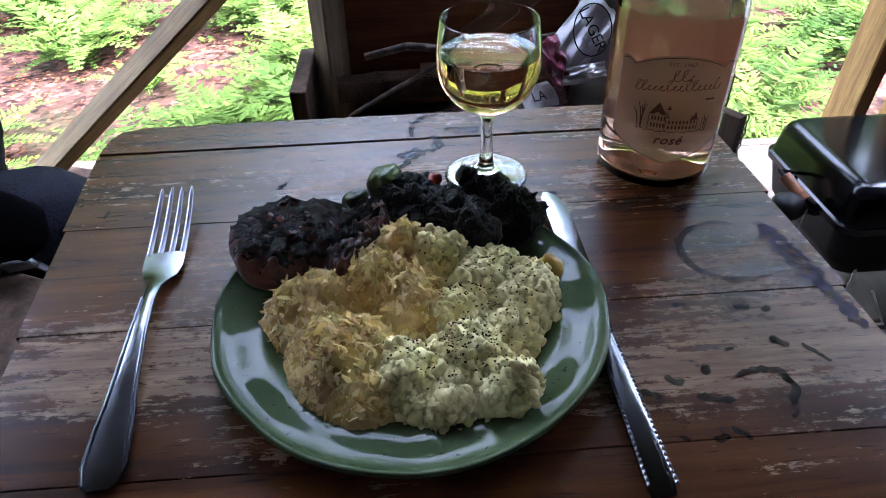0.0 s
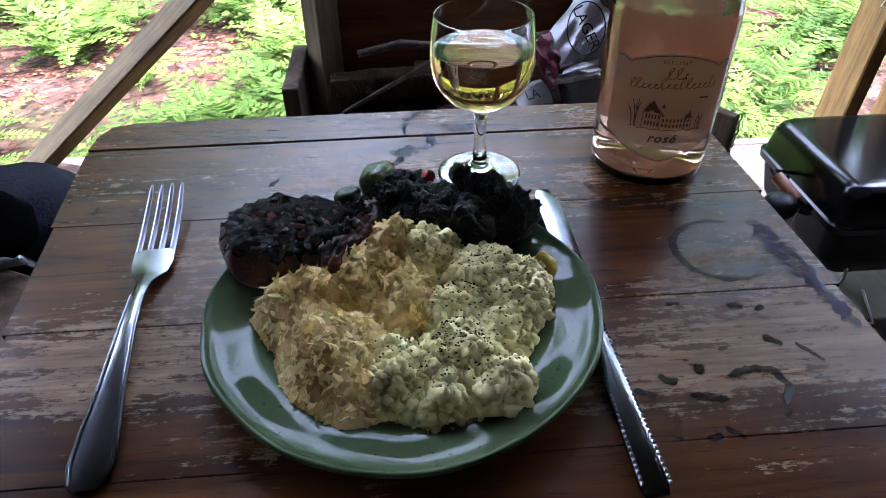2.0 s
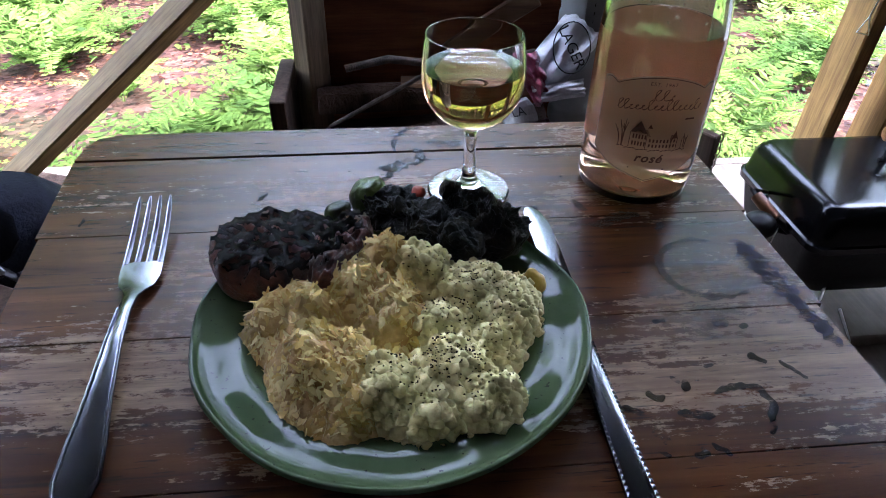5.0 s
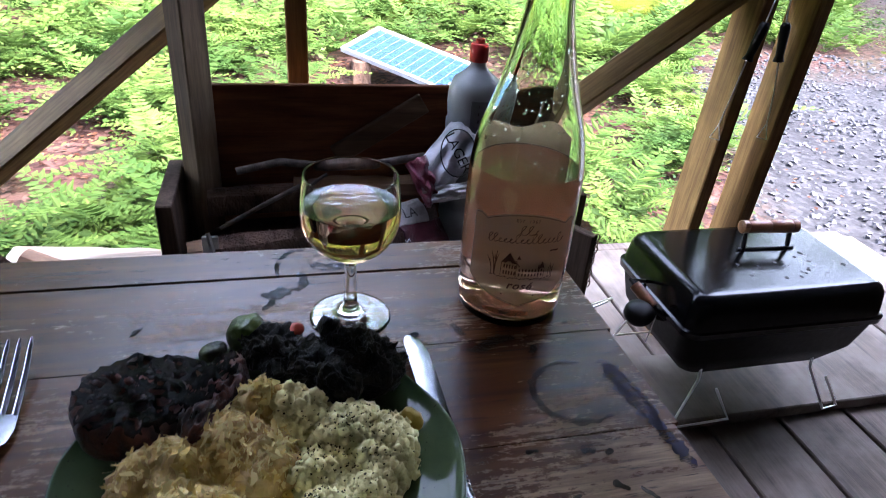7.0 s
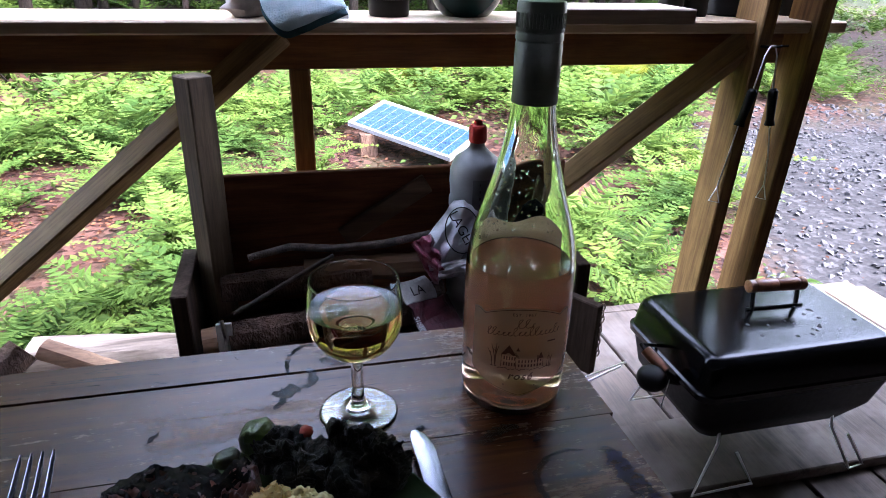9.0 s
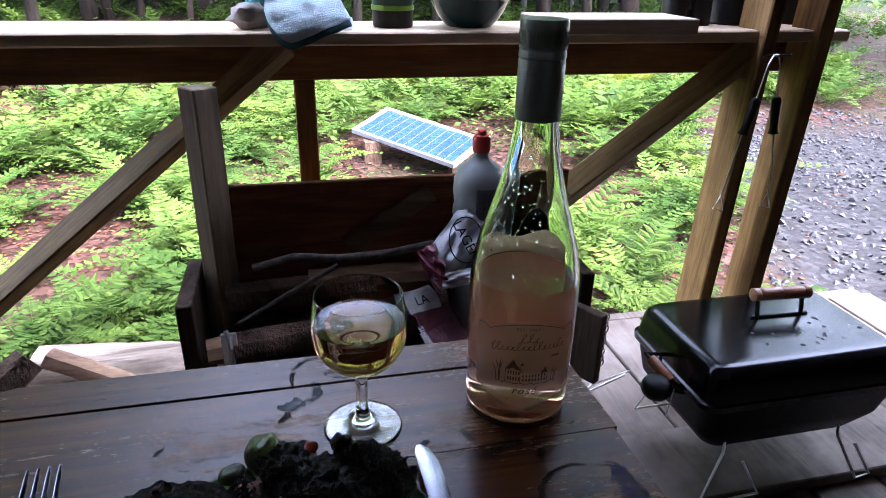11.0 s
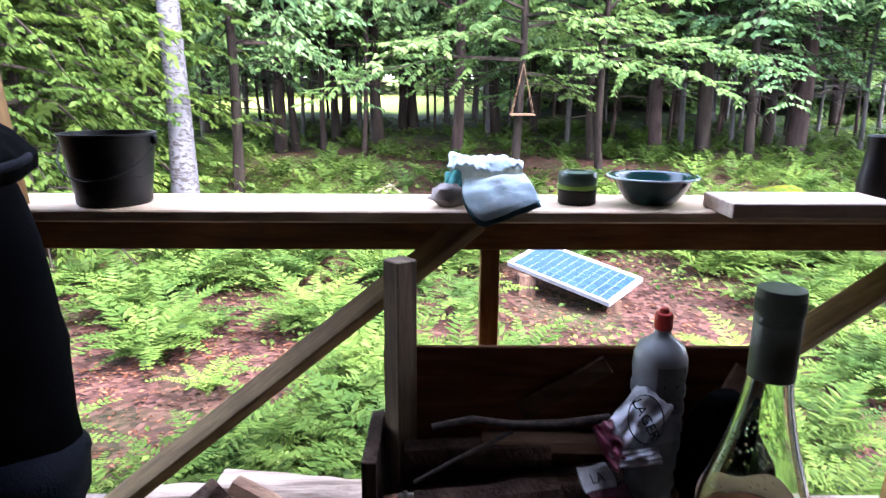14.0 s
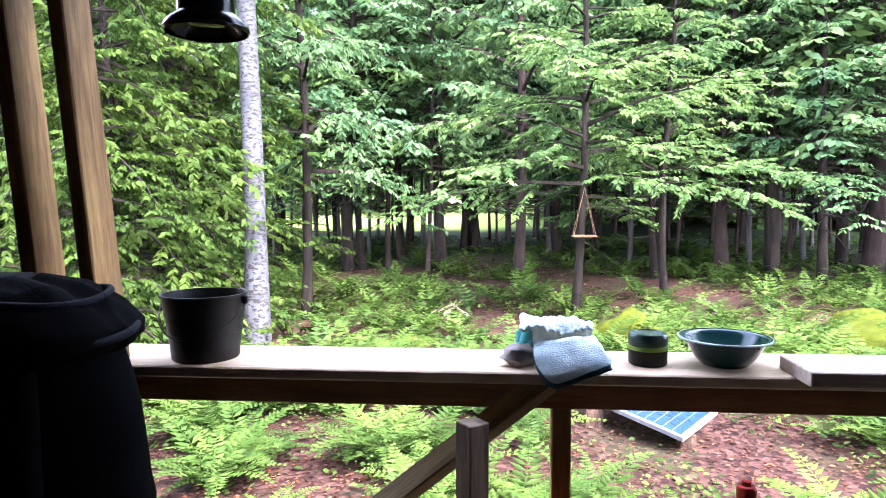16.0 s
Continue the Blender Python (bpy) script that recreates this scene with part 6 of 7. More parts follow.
cw, ch = (SL - 0.06) / 12, (SW - 0.06) / 6
cell_me = Geo().box(0.0016, cw - 0.0016, -ch + 0.0016, -0.0016, -0.006, -0.003, 0.001).mesh("cell", M_CELL)
for i in range(12):
    for j in range(6):
        part("cell", cell_me, M_CELL, solar, m=sm @ Matrix.Translation((0.03 + i * cw, -0.03 - j * ch, 0)))
part("support", Geo().box(-0.34, -0.22, 0.1, 0.2, -0.1, 0.2, 0.005), M_BARK, solar, "dark wooden block under the edge")
part("support", Geo().box(0.2, 0.3, -0.2, -0.1, -0.1, 0.12, 0.005), M_BARK, solar)

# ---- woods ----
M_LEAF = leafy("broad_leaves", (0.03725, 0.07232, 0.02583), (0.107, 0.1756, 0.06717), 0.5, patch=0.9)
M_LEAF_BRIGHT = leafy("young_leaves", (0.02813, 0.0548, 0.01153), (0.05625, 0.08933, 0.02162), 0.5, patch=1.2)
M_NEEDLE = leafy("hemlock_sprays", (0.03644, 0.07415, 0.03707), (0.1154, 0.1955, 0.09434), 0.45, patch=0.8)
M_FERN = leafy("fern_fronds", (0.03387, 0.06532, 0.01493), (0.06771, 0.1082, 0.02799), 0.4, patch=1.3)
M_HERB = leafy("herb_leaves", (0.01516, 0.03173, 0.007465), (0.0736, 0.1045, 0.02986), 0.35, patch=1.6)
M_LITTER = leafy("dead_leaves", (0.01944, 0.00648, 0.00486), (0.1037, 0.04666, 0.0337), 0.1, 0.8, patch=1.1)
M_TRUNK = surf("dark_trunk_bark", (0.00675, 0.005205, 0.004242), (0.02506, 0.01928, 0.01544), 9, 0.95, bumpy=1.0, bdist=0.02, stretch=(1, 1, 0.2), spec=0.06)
M_GREYBARK = surf("grey_trunk_bark", (0.02229, 0.02117, 0.02005), (0.05794, 0.05573, 0.05237), 10, 0.95, bumpy=1.0, bdist=0.015, stretch=(1, 1, 0.22), spec=0.06)
M_PINE = surf("reddish_trunk_bark", (0.0153, 0.01006, 0.00864), (0.04083, 0.02851, 0.02506), 10, 0.95, bumpy=1.0, bdist=0.02, stretch=(1, 1, 0.22), spec=0.06)


def birch_bark():
    m, nt, b = nodes_of("pale_birch_bark")
    v = coords(nt, (1, 1, 1))
    w = coords(nt, (1, 1, 2.2))
    base = ramp(nt, noise_of(nt, v, 6, 5), [(0.3, (0.035, 0.035, 0.037)), (0.7, (0.07, 0.07, 0.073))])
    marks = ramp(nt, noise_of(nt, w, 20, 5, 0.65), [(0.5, (0, 0, 0)), (0.57, (1, 1, 1))])
    c = mix(nt, base, (0.022, 0.019, 0.017), marks)
    nt.links.new(c, b.inputs["Base Color"])
    b.inputs["Roughness"].default_value, b.inputs["Specular IOR Level"].default_value = 0.8, 0.1
    bump(nt, b, marks, 0.4, 0.004)
    return m


M_BIRCH = birch_bark()


def leaf_quad(vs, fs, p, d, nrm, ln, wd):
    """One diamond leaf from p along d."""
    s = d.cross(nrm).normalized() * wd * 0.5
    k = len(vs)
    vs += [p, p + d * ln * 0.45 + s, p + d * ln - nrm * ln * 0.12, p + d * ln * 0.45 - s]
    fs.append((k, k + 1, k + 2, k + 3))


def tree_meshes(name, rng, height, r0, h0, h1, limbs, reach, leaf, droop, bark, leaves, lean=0.0, dead=0, step=0.075, bend=0.3):
    """Trunk with limbs, and a crown of single leaves; two meshes."""
    w, vs, fs = Geo(), [], []
    ctr = []
    for i in range(9):
        t = i / 8
        ctr.append(Vector((lean * height * t + bend * 0.3 * math.sin(t * 5 + rng.random() * 0.5), bend * 0.25 * math.cos(t * 4.3) - bend * 0.25, -0.15 + height * t)))
    w.tube(ctr, [r0 * (1.28 if i == 0 else 1.0 - 0.085 * i) for i in range(9)], 12)

    def on_trunk(h):
        t = max(0, min(7.999, (h + 0.15) / height * 8))
        k = int(t)
        return ctr[k].lerp(ctr[k + 1], t - k)
    for i in range(dead):
        h = 0.8 + (h0 - 0.3) * rng.random() + 0.6 * rng.random()
        a = rng.uniform(0, 6.28)
        d = Vector((math.cos(a), math.sin(a), rng.uniform(-0.25, 0.2)))
        L = rng.uniform(0.5, 1.5)
        b0 = on_trunk(h)
        w.tube([b0, b0 + d * L * 0.6, b0 + d * L + Vector((0, 0, -0.15))], [0.016, 0.009, 0.003], 4)
    for i in range(limbs):
        u = i / max(1, limbs - 1)
        h = h0 + (h1 - h0) * u + rng.uniform(-0.15, 0.15)
        a = i * 2.4 + rng.uniform(-0.5, 0.5)
        L = reach * (1.0 - 0.55 * u) * rng.uniform(0.7, 1.15)
        out = Vector((math.cos(a), math.sin(a), 0))
        b0 = on_trunk(h)
        rise = rng.uniform(0.0, 0.6)

        def at(t):
            return b0 + out * L * t + Vector((0, 0, L * (rise * t - 1.7 * droop * t * t)))
        w.tube([at(0), at(0.35), at(0.7), at(1)], [0.028 * L / 2 + 0.006, 0.018 * L / 2, 0.01, 0.003], 4)
        side = Vector((-out.y, out.x, 0))
        nt_ = max(5, int(L / 0.22))
        for k in range(nt_):
            t = 0.22 + 0.78 * k / (nt_ - 1)
            for sg in (-1, 1):
                if rng.random() < 0.14:
                    continue
                TL = L * 0.42 * (1.08 - 0.75 * t) * rng.uniform(0.6, 1.2)
                td = (out * rng.uniform(0.55, 0.9) + side * sg * rng.uniform(0.7, 1.0) + Vector((0, 0, rng.uniform(-0.6, 0.25)))).normalized()
                p0 = at(t)
                m_ = max(2, int(TL / step))
                for q in range(m_):
                    f = (q + 0.6) / m_
                    p = p0 + td * TL * f + Vector((0, 0, -droop * 0.35 * TL * f * f))
                    for s2 in (-1, 1):
                        if rng.random() < 0.1:
                            continue
                        cr = td.cross(Vector((0, 0, 1))).normalized() * s2
                        d = (td * rng.uniform(0.4, 0.9) + cr * rng.uniform(0.5, 1.0) + Vector((0, 0, rng.uniform(-0.95, 0.0)))).normalized()
                        n_ = Vector((rng.uniform(-0.9, 0.9), rng.uniform(-0.9, 0.9), 1)).normalized()
                        sz = leaf * rng.uniform(0.7, 1.3)
                        leaf_quad(vs, fs, p, d, n_, sz, sz * 0.55)
    cr_ = Geo()
    cr_.v, cr_.f = [tuple(v) for v in vs], fs
    return w.mesh(name + "_trunk", bark, 60), cr_.mesh(name + "_crown", leaves)


R = random.Random(11)
KINDS = {
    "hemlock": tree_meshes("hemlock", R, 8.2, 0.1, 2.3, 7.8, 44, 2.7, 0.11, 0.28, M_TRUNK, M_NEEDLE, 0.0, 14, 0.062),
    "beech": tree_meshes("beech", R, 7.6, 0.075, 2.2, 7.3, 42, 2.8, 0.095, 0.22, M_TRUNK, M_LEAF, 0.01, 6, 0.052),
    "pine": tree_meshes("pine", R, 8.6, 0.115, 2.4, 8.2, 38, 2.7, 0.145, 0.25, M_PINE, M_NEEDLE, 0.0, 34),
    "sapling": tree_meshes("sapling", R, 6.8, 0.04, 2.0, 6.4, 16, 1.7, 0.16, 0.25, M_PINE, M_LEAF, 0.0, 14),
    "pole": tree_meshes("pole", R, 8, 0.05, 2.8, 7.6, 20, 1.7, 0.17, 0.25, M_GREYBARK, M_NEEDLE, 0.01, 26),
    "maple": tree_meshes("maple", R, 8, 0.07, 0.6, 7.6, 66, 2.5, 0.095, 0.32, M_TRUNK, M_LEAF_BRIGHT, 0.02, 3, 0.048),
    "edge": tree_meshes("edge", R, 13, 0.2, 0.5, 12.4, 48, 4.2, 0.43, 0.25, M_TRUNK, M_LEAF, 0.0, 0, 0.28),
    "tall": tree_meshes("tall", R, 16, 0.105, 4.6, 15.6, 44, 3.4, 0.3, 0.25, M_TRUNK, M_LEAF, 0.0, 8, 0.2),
}
NOTES = {
    "hemlock": ("hemlock_tree", "dark-barked hemlock with drooping green sprays"),
    "beech": ("beech_tree", "slender forest tree with layered green leaves"),
    "pine": ("pine_tree", "reddish-barked pine with bare dead lower twigs"),
    "sapling": ("sapling", "thin young tree with sparse green leaves"),
    "pole": ("pole_tree", "thin bare grey trunk among dense woods"),
    "maple": ("maple_tree", "young maple with bright yellow-green leaves"),
    "tall": ("sky_screen_tree", "tall forest tree added to screen the sky, crown above view"),
    "edge": ("edge_tree", "tall leafy tree of the far woods"),
}


def plant(kind, x, y, scale=1.0, turn=0.0, wide=1.0):
    nm, lab = NOTES[kind]
    t = thing(nm, (x, y, ground_z(x, y)), lab, "tree", "forest trees")
    t.rotation_euler = (0, 0, turn)
    sm_ = Matrix.Diagonal((scale * wide, scale * wide, scale, 1))
    part("trunk", KINDS[kind][0], None, t, m=sm_)
    part("crown", KINDS[kind][1], None, t, m=sm_)
    return t


plant("hemlock", -2.59, 8.17, 0.85, 0.3, 0.8)
plant("hemlock", -3.11, 12.6, 1.05, 1.7, 1.1)
plant("beech", -2.85, 12.9, 1.0, 4.0)
plant("beech", -2.29, 12.65, 0.9, 2.0, 0.85)
plant("hemlock", -1.21, 12.7, 1.05, 3.1, 1.05)
plant("sapling", -1.48, 12.2, 1.1, 1.1)
plant("pine", 0.2, 11.1, 0.95, 0.4, 0.85)
plant("beech", 0.87, 8.4, 0.72, 0.9, 1.15)
plant("beech", 2.3, 9.6, 0.7, 2.6, 1.1)
plant("hemlock", 5.2, 11.2, 0.8, 4.0, 1.0)
plant("hemlock", 3.1, 13.6, 0.95, 1.2, 1.1)
plant("maple", -3.7, 6.7, 0.75, 2.4, 0.85)
plant("maple", -3.7, 5.7, 0.85, 0.4, 0.85)
plant("maple", -4.1, 8.6, 0.85, 4.4, 0.85)
plant("pine", 4.0, 12.4, 1.05, 2.2, 0.95)
plant("pine", 6.7, 12.6, 1.15, 5.2, 1.2)
plant("beech", 2.75, 12.2, 0.9, 2.9)
plant("maple", -3.3, 4.9, 0.62, 1.0, 0.85)
plant("maple", -4.6, 5.6, 0.8, 3.3)
plant("maple", -3.9, 7.6, 0.9, 5.1)
plant("beech", -6.2, 8.8, 1.0, 2.0)
plant("hemlock", -5.3, 10.6, 1.0, 0.0)
for i in range(46):
    x, y = R.uniform(2.2, 12.5), R.uniform(12.5, 22)
    plant(R.choice(["pole", "pole", "pole", "sapling"]), x, y, R.uniform(0.8, 1.15), R.uniform(0, 6.3))
for i in range(34):
    x, y = R.uniform(-14, 3), R.uniform(15.0, 23)
    plant(R.choice(["hemlock", "beech", "sapling", "pole"]), x, y, R.uniform(0.85, 1.15), R.uniform(0, 6.3))
for i in range(26):
    plant("edge", -38 + i * 3.3 + R.uniform(-1, 1), R.uniform(38, 48) if i % 2 else R.uniform(50, 60), R.uniform(1.1, 1.5), R.uniform(0, 6.3))
# denser woods shut the view beside the meadow
for i in range(22):
    plant("edge", 4.5 + (i % 11) * 1.9 + R.uniform(-0.6, 0.6), R.uniform(23, 28) if i % 2 else R.uniform(29, 35), R.uniform(0.75, 1.05), R.uniform(0, 6.3))
for i in range(9):
    plant("edge", -11.5 - (i % 5) * 2.2 + R.uniform(-0.6, 0.6), R.uniform(18, 30), R.uniform(0.75, 1.05), R.uniform(0, 6.3))
# tall trees added so their unseen crowns screen skylight and table reflections
for i, x in enumerate((-11, -9.6, -8.3, -7, -5.8, -2.6, 1.6, 4.4, 5.8, 7, 8.4, 9.8, 11)):
    plant("tall", x + R.uniform(-0.4, 0.4), R.uniform(16, 20) if abs(x + 0.5) < 3.5 else R.uniform(11.8, 14) if i % 2 else R.uniform(15, 19), R.uniform(0.9, 1.12), R.uniform(0, 6.3))
for i in range(22):
    plant("pole", R.uniform(-9, 2.5), R.uniform(15, 23), R.uniform(0.8, 1.15), R.uniform(0, 6.3))
for x, y in ((8.5, 9.5), (10.5, 8.0), (9.5, 12.0), (12.5, 10.5), (7.4, 14.0)):
    plant("beech", x, y, R.uniform(0.8, 1.1), R.uniform(0, 6.3))

# hemlocks added out of view on both sides to hold back side light
for i in range(6):
    plant("hemlock", -9 - 4 * R.random(), -6 + i * 2.5, R.uniform(0.9, 1.2), R.uniform(0, 6.3), 1.3)
    plant("hemlock", 10 + 4 * R.random(), -7 + i * 2.6, R.uniform(0.9, 1.2), R.uniform(0, 6.3), 1.3)

# the pale birch by the rail
bt, bc = tree_meshes("birch", R, 10, 0.115, 4.6, 9.5, 9, 2.0, 0.12, 0.25, M_BIRCH, M_LEAF_BRIGHT, -0.012, 0, bend=0.15)
birch = thing("birch_tree", (-2.47, 6.2, ground_z(-2.47, 6.2)), "pale speckled birch trunk standing close behind the rail", "tree", "forest trees")
part("trunk", bt, None, birch)
part("crown", bc, None, birch)


# ---- undergrowth ----
def on_gravel(x, y):
    return x - 0.5 * y > 0.95 + 0.25 * noise.noise(Vector((x, y, 2.0))) and y < 5.4


def bare(x, y):
    """Patches of open leaf litter."""
    if y < 4.5:
        return noise.noise(Vector((x * 1.25 + 3.1, y * 1.25, 7.7))) > 0.0
    return noise.noise(Vector((x * 0.55 + 3.1, y * 0.55, 7.7))) > -0.03


def fern_mesh(rng, fronds, L, pairs=15, stalk=6):
    """Arching fronds in a vase, each with pairs of narrow leaflets set apart."""
    vs, fs = [], []
    for i in range(fronds):
        a = i * 6.283 / fronds + rng.uniform(-0.35, 0.35)
        out = Vector((math.cos(a), math.sin(a), 0))
        side = Vector((-out.y, out.x, 0))
        ln = L * rng.uniform(0.7, 1.15)
        up, twist = rng.uniform(0.75, 1.3), rng.uniform(-0.25, 0.25)

        def at(t):
            return out * ln * (0.5 * t + 0.36 * t * t) + side * twist * ln * t * t + Vector((0, 0, ln * (up * t - 0.58 * t * t)))
        for k in range(stalk):
            p, q = at(k / stalk), at((k + 1) / stalk)
            kk = len(vs)
            vs += [p - side * 0.0022, p + side * 0.0022, q + side * 0.0015, q - side * 0.0015]
            fs.append((kk, kk + 1, kk + 2, kk + 3))
        for k in range(pairs):
            t = 0.2 + 0.8 * k / (pairs - 1)
            wd = ln * 0.27 * math.sin(min(1.0, 0.2 + t * 1.1) * 2.0) * (1.06 - t) ** 0.7
            along = (at(min(1.0, t + 0.02)) - at(t - 0.02)).normalized()
            for sg in (-1, 1):
                d = (side * sg + along * 0.4 + Vector((0, 0, rng.uniform(-0.3, 0.1)))).normalized()
                leaf_quad(vs, fs, at(t), d, along.cross(side).normalized() * -1, max(0.012, wd * rng.uniform(0.85, 1.1)), 0.62 * ln / pairs * 1.25)
    g = Geo()
    g.v, g.f = [tuple(v) for v in vs], fs
    return g.mesh("fronds", M_FERN)


FERNS = [fern_mesh(R, n, L) for n, L in ((8, 0.36), (10, 0.42), (7, 0.3), (11, 0.46))]
FAR_FERNS = [fern_mesh(R, n, L, 9, 2) for n, L in ((7, 0.42), (8, 0.5))]
n_f = 0
while n_f < 290:
    y = 1.75 + 4.6 * R.random() ** 1.25
    x = R.uniform(-0.85 * y - 0.6, 0.75 * y + 0.6)
    if on_gravel(x, y) or (bare(x, y) and R.random() < 0.9) or (0.2 < x < 1.7 and 3.0 < y < 5.0):
        continue
    if x > 0.8 and y < 4 and R.random() < 0.4:
        continue
    ob = part("fern", R.choice(FERNS), None, None, m=pose(x, y, ground_z(x, y) - 0.01, 0, 0, R.uniform(0, 360)) @ Matrix.Scale(R.uniform(0.75, 1.25) * min(1.0, 0.35 + 0.2 * y), 4))
    tagged(ob, "bright green fern with arching fronds on leaf litter", "fern", "ferns on the forest floor")
    n_f += 1

far_v, far_f = [], []
for i in range(1350):
    y = R.uniform(4.6, 19)
    x = R.uniform(-0.85 * y, 1.05 * y)
    if on_gravel(x, y) or bare(x, y) and R.random() < 0.8 or 0 < x < 1.9 and y < 5.2:
        continue
    me = R.choice(FAR_FERNS)
    mm = pose(x, y, ground_z(x, y), 0, 0, R.uniform(0, 360)) @ Matrix.Scale(R.uniform(0.7, 1.3), 4)
    k = len(far_v)
    far_v += [mm @ v.co for v in me.vertices]
    far_f += [tuple(k + j for j in q.vertices) for q in me.polygons]
fg_ = Geo()
fg_.v, fg_.f = [tuple(v) for v in far_v], far_f
single("fern_bed", fg_, M_FERN, (0, 0, 0), "bed of green ferns under the far trees", "ferns", kind="stuff")

cov_v, cov_f = [], []
for i in range(27000):
    y = 1.68 + 20 * R.random() ** 1.5
    x = R.uniform(-0.85 * y - 0.8, 1.1 * y + 0.8)
    if on_gravel(x, y) or (bare(x, y) and R.random() < 0.92) or (0.35 < x < 1.45 and 3.85 < y < 4.75):
        continue
    if y < 5.5 and R.random() < 0.5:
        continue
    z = ground_z(x, y)
    for k in range(R.randint(4, 8)):
        a, rr = R.uniform(0, 6.28), R.uniform(0.0, 0.1)
        p = Vector((x + rr * math.cos(a), y + rr * math.sin(a), z + R.uniform(0.02, 0.17)))
        d = Vector((math.cos(a + 0.5), math.sin(a + 0.5), R.uniform(-0.4, 0.25))).normalized()
        sz = (0.018 + 0.045 * R.random() ** 2.4) * (1 + max(0, y - 4) * 0.12)
        leaf_quad(cov_v, cov_f, p, d, Vector((R.uniform(-0.7, 0.7), R.uniform(-0.7, 0.7), 1)).normalized(), sz, sz * 0.62)
cg_ = Geo()
cg_.v, cg_.f = [tuple(v) for v in cov_v], cov_f
single("ground_cover", cg_, M_HERB, (0, 0, 0), "low green herbs covering the forest floor", "plants", kind="stuff")

lit_v, lit_f = [], []
for i in range(38000):
    y = 1.65 + 11 * R.random() ** 1.7
    x = R.uniform(-0.85 * y - 0.8, 0.8 * y + 0.8)
    if on_gravel(x, y) and R.random() < 0.93:
        continue
    a = R.uniform(0, 6.28)
    d = Vector((math.cos(a), math.sin(a), R.uniform(-0.15, 0.35))).normalized()
    sz = R.uniform(0.013, 0.036) * min(1.3, 0.45 + 0.18 * y)
    leaf_quad(lit_v, lit_f, Vector((x, y, ground_z(x, y) + R.uniform(0.004, 0.02))), d, Vector((R.uniform(-0.5, 0.5), R.uniform(-0.5, 0.5), 1)).normalized(), sz, sz * 0.6)
lg_ = Geo()
lg_.v, lg_.f = [tuple(v) for v in lit_v], lit_f
single("leaf_litter", lg_, M_LITTER, (0, 0, 0), "red-brown fallen leaves scattered on the ground", "leaves", kind="stuff")

M_STONE = surf("grey_gravel", (0.0154, 0.0154, 0.0161), (0.0644, 0.063, 0.0658), 9, 0.9, bumpy=0.3, spec=0.06)
gr = Geo()
for i in range(7000):
    y = 1.65 + 5.0 * R.random()
    x = R.uniform(1.2, 6.5)
    if not on_gravel(x, y):
        continue
    s = R.uniform(0.008, 0.026)
    m = pose(x, y, ground_z(x, y) + s * 0.3, R.uniform(-40, 40), R.uniform(-40, 40), R.uniform(0, 360))
    gr.add([(s, 0, 0), (0, s * 0.8, 0), (-s, 0, 0), (0, -s * 0.8, 0), (0.2 * s, 0, s * 0.6), (0, 0.2 * s, -s * 0.6)], [(0, 1, 4), (1, 2, 4), (2, 3, 4), (3, 0, 4), (1, 0, 5), (2, 1, 5), (3, 2, 5), (0, 3, 5)], m)
single("gravel", gr, M_STONE, (0, 0, 0), "loose grey gravel of the drive", "gravel", kind="stuff")

# mossy mounds
M_MOSS = surf("yellow_green_moss", (0.0192, 0.0288, 0.00192), (0.048, 0.05376, 0.00384), 14, 0.95, bumpy=0.8, bdist=0.02, spec=0.06)


M_ROCK = surf("grey_rock", (0.01037, 0.01002, 0.009677), (0.02938, 0.02834, 0.02765), 9, 0.9, bumpy=0.5, bdist=0.01, spec=0.06)


def mound(x, y, sx, sy, sz, material, name, lab, cat, seed):
    g = Geo()
    n, k = 20, 9
    for j in range(k):
        f = j / (k - 1) * math.pi / 2
        for i in range(n):
            a = 6.283 * i / n
            p = Vector((math.cos(a) * math.cos(f), math.sin(a) * math.cos(f), math.sin(f)))
            q = 1 + 0.3 * noise.noise(p * 1.7 + Vector((seed, 0, 0)))
            g.v.append((p.x * sx * q, p.y * sy * q, p.z * sz * q - 0.03))
    g.f = [(j * n + i, j * n + (i + 1) % n, (j + 1) * n + (i + 1) % n, (j + 1) * n + i) for j in range(k - 1) for i in range(n)]
    return single(name, g, material, (x, y, ground_z(x, y)), lab, cat, smooth=180)


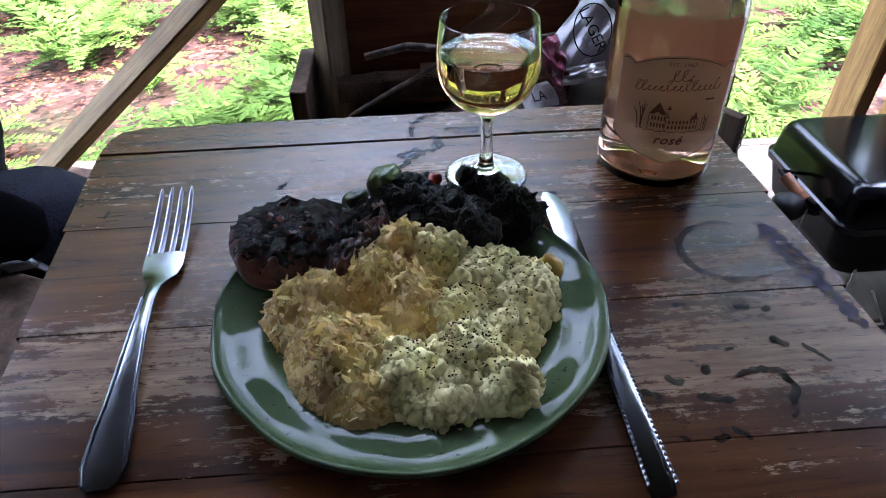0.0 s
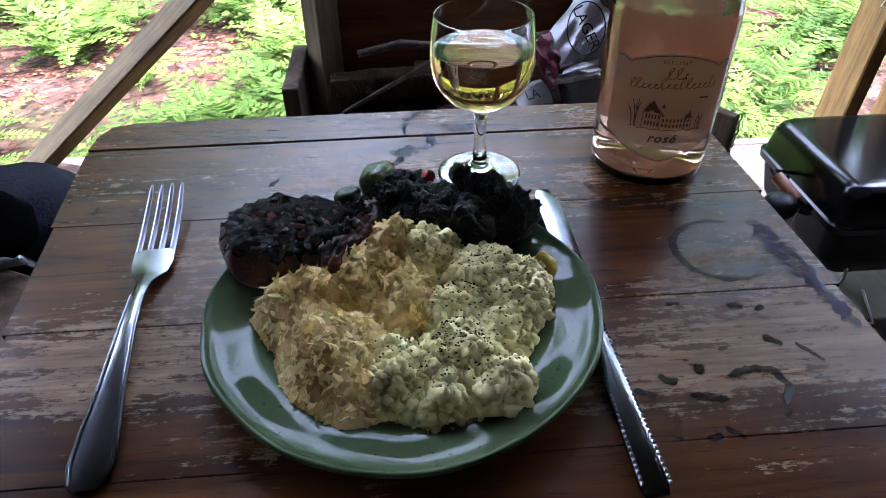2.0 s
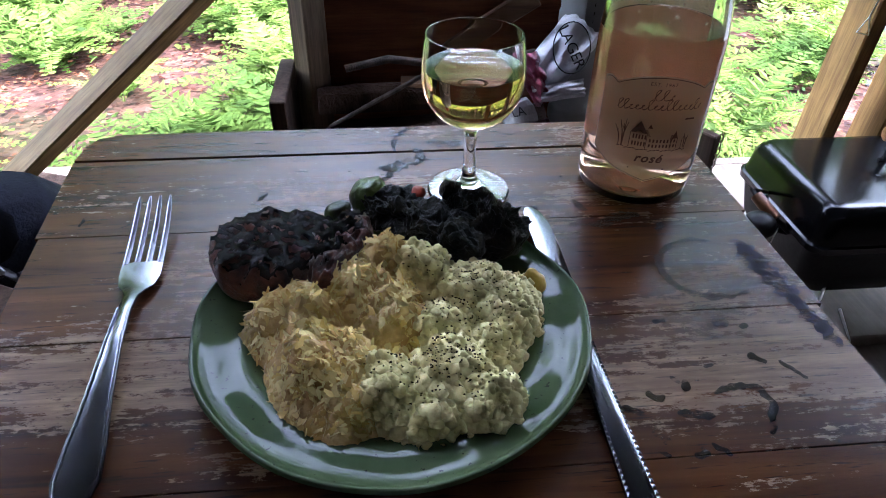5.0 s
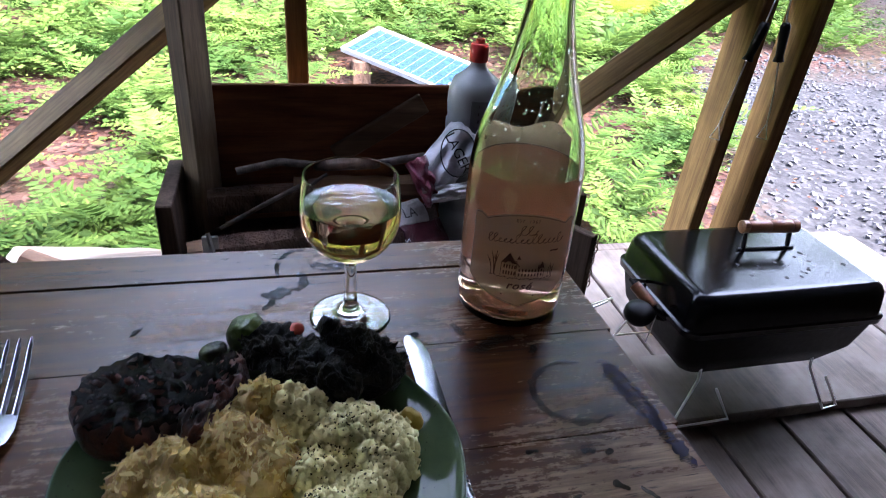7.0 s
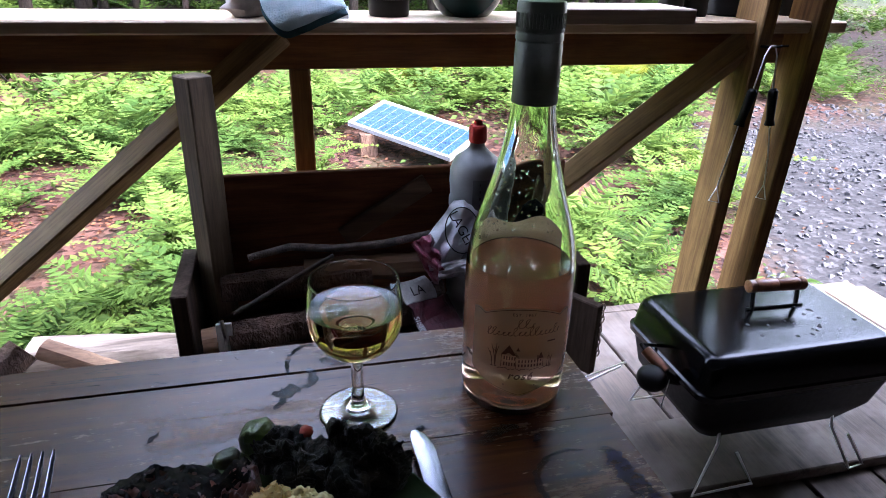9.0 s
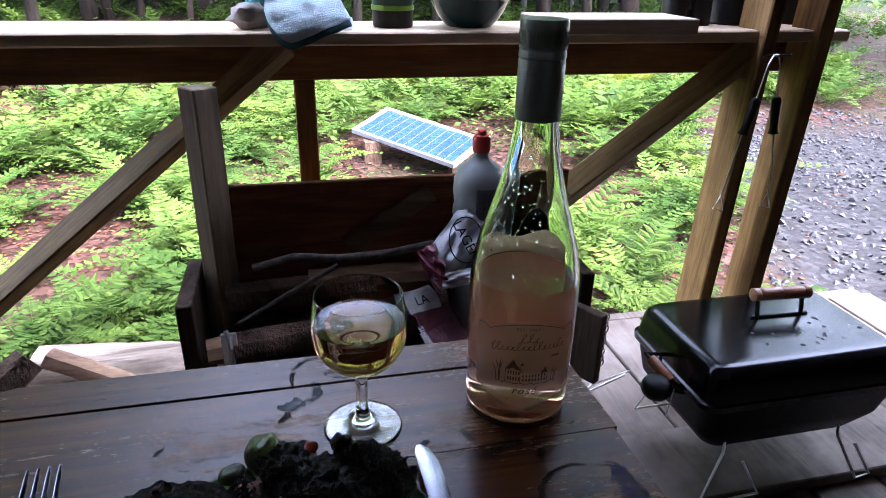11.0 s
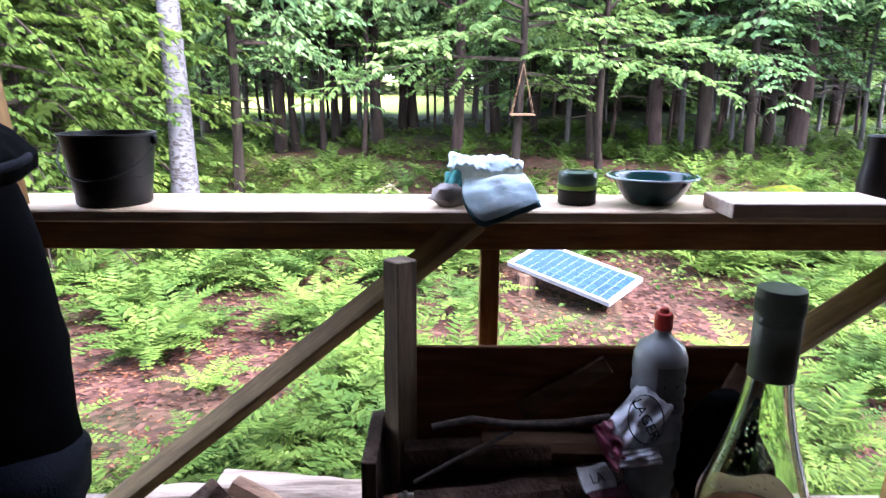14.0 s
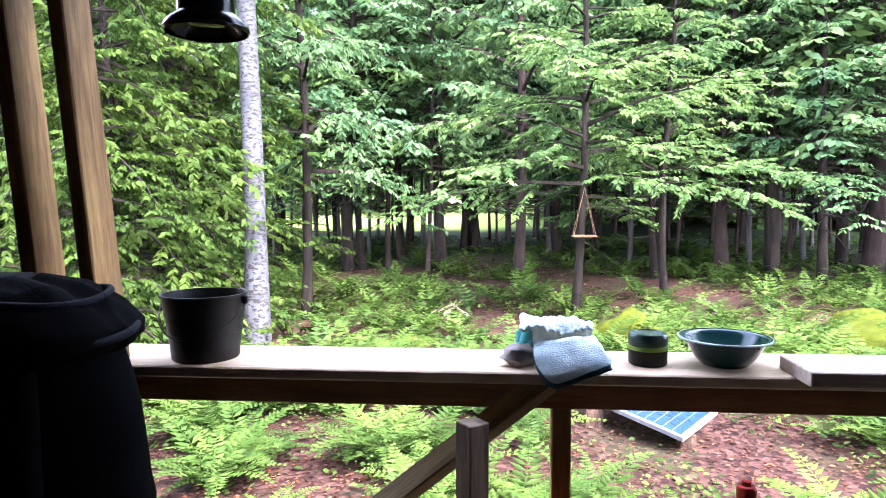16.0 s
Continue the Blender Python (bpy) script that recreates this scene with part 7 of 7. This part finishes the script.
mound(1.24, 6.6, 0.42, 0.35, 0.36, M_MOSS, "mossy_rock", "yellow-green moss-covered rock among ferns", "rock", 1.0)
mound(3.98, 7.5, 0.55, 0.45, 0.3, M_MOSS, "mossy_rock", "large rounded rock covered in bright moss", "rock", 4.0)
mound(4.0, 6.7, 1.0, 0.5, 0.3, M_MOSS, "mossy_bank", "low mossy bank beside the drive", "bank", 7.0)
mound(-1.0, 6.9, 0.3, 0.25, 0.1, M_MOSS, "mossy_rock", "flat mossy stone in the leaf litter", "rock", 9.0)
mound(1.55, 3.3, 0.16, 0.13, 0.09, M_ROCK, "stone", "grey stone lying in the undergrowth", "stone", 12.0)
sg = [((-0.8, 8.4), (-0.62, 9.0)), ((-0.5, 8.4), (-0.75, 8.9)), ((-1.05, 8.5), (-0.7, 8.85))]
for (x0, y0), (x1, y1) in sg:
    g = Geo().tube([(0, 0, 0.02), ((x1 - x0) * 0.5, (y1 - y0) * 0.5, 0.05), (x1 - x0, y1 - y0, 0.1)], [0.025, 0.02, 0.012], 6)
    single("fallen_branch", g, surf("bare_branch", (0.18, 0.14, 0.085), (0.26, 0.2, 0.14), 20, 0.8), (x0, y0, ground_z(x0, y0)), "pale bare broken branch on leaf litter", "branch", smooth=60)

# hanging feeder on its pole tree
feeder = thing("bird_feeder", (0.97, 8.3, 0.72), "small wooden platform feeder hung on cords", "bird feeder")
part("tray", Geo().box(-0.15, 0.15, -0.1, 0.1, 0, 0.022, 0.004), M_SPLIT, feeder, "pale wooden tray")
for x, y in ((-0.135, -0.085), (0.135, -0.085), (-0.135, 0.085), (0.135, 0.085)):
    part("cord", Geo().tube([(x, y, 0.02), (0, 0, 0.62)], 0.0028, 5), M_SPLIT, feeder)

# deck boards, last of the structure
board_me = Geo().box(-0.0785, 0.0785, -1.3, 1.6, -0.035, 0, 0.003).mesh("board", M_DECK)
for i in range(21):
    part("board", board_me, M_DECK, deck, m=pose(0.9325 + (i - 15) * DECK_PITCH, 0, 0))
part("edge_board", Geo().box(-1.62, 1.81, 1.603, 1.64, -0.16, -0.002, 0.003), M_DECK, deck, "pale deck edge board")
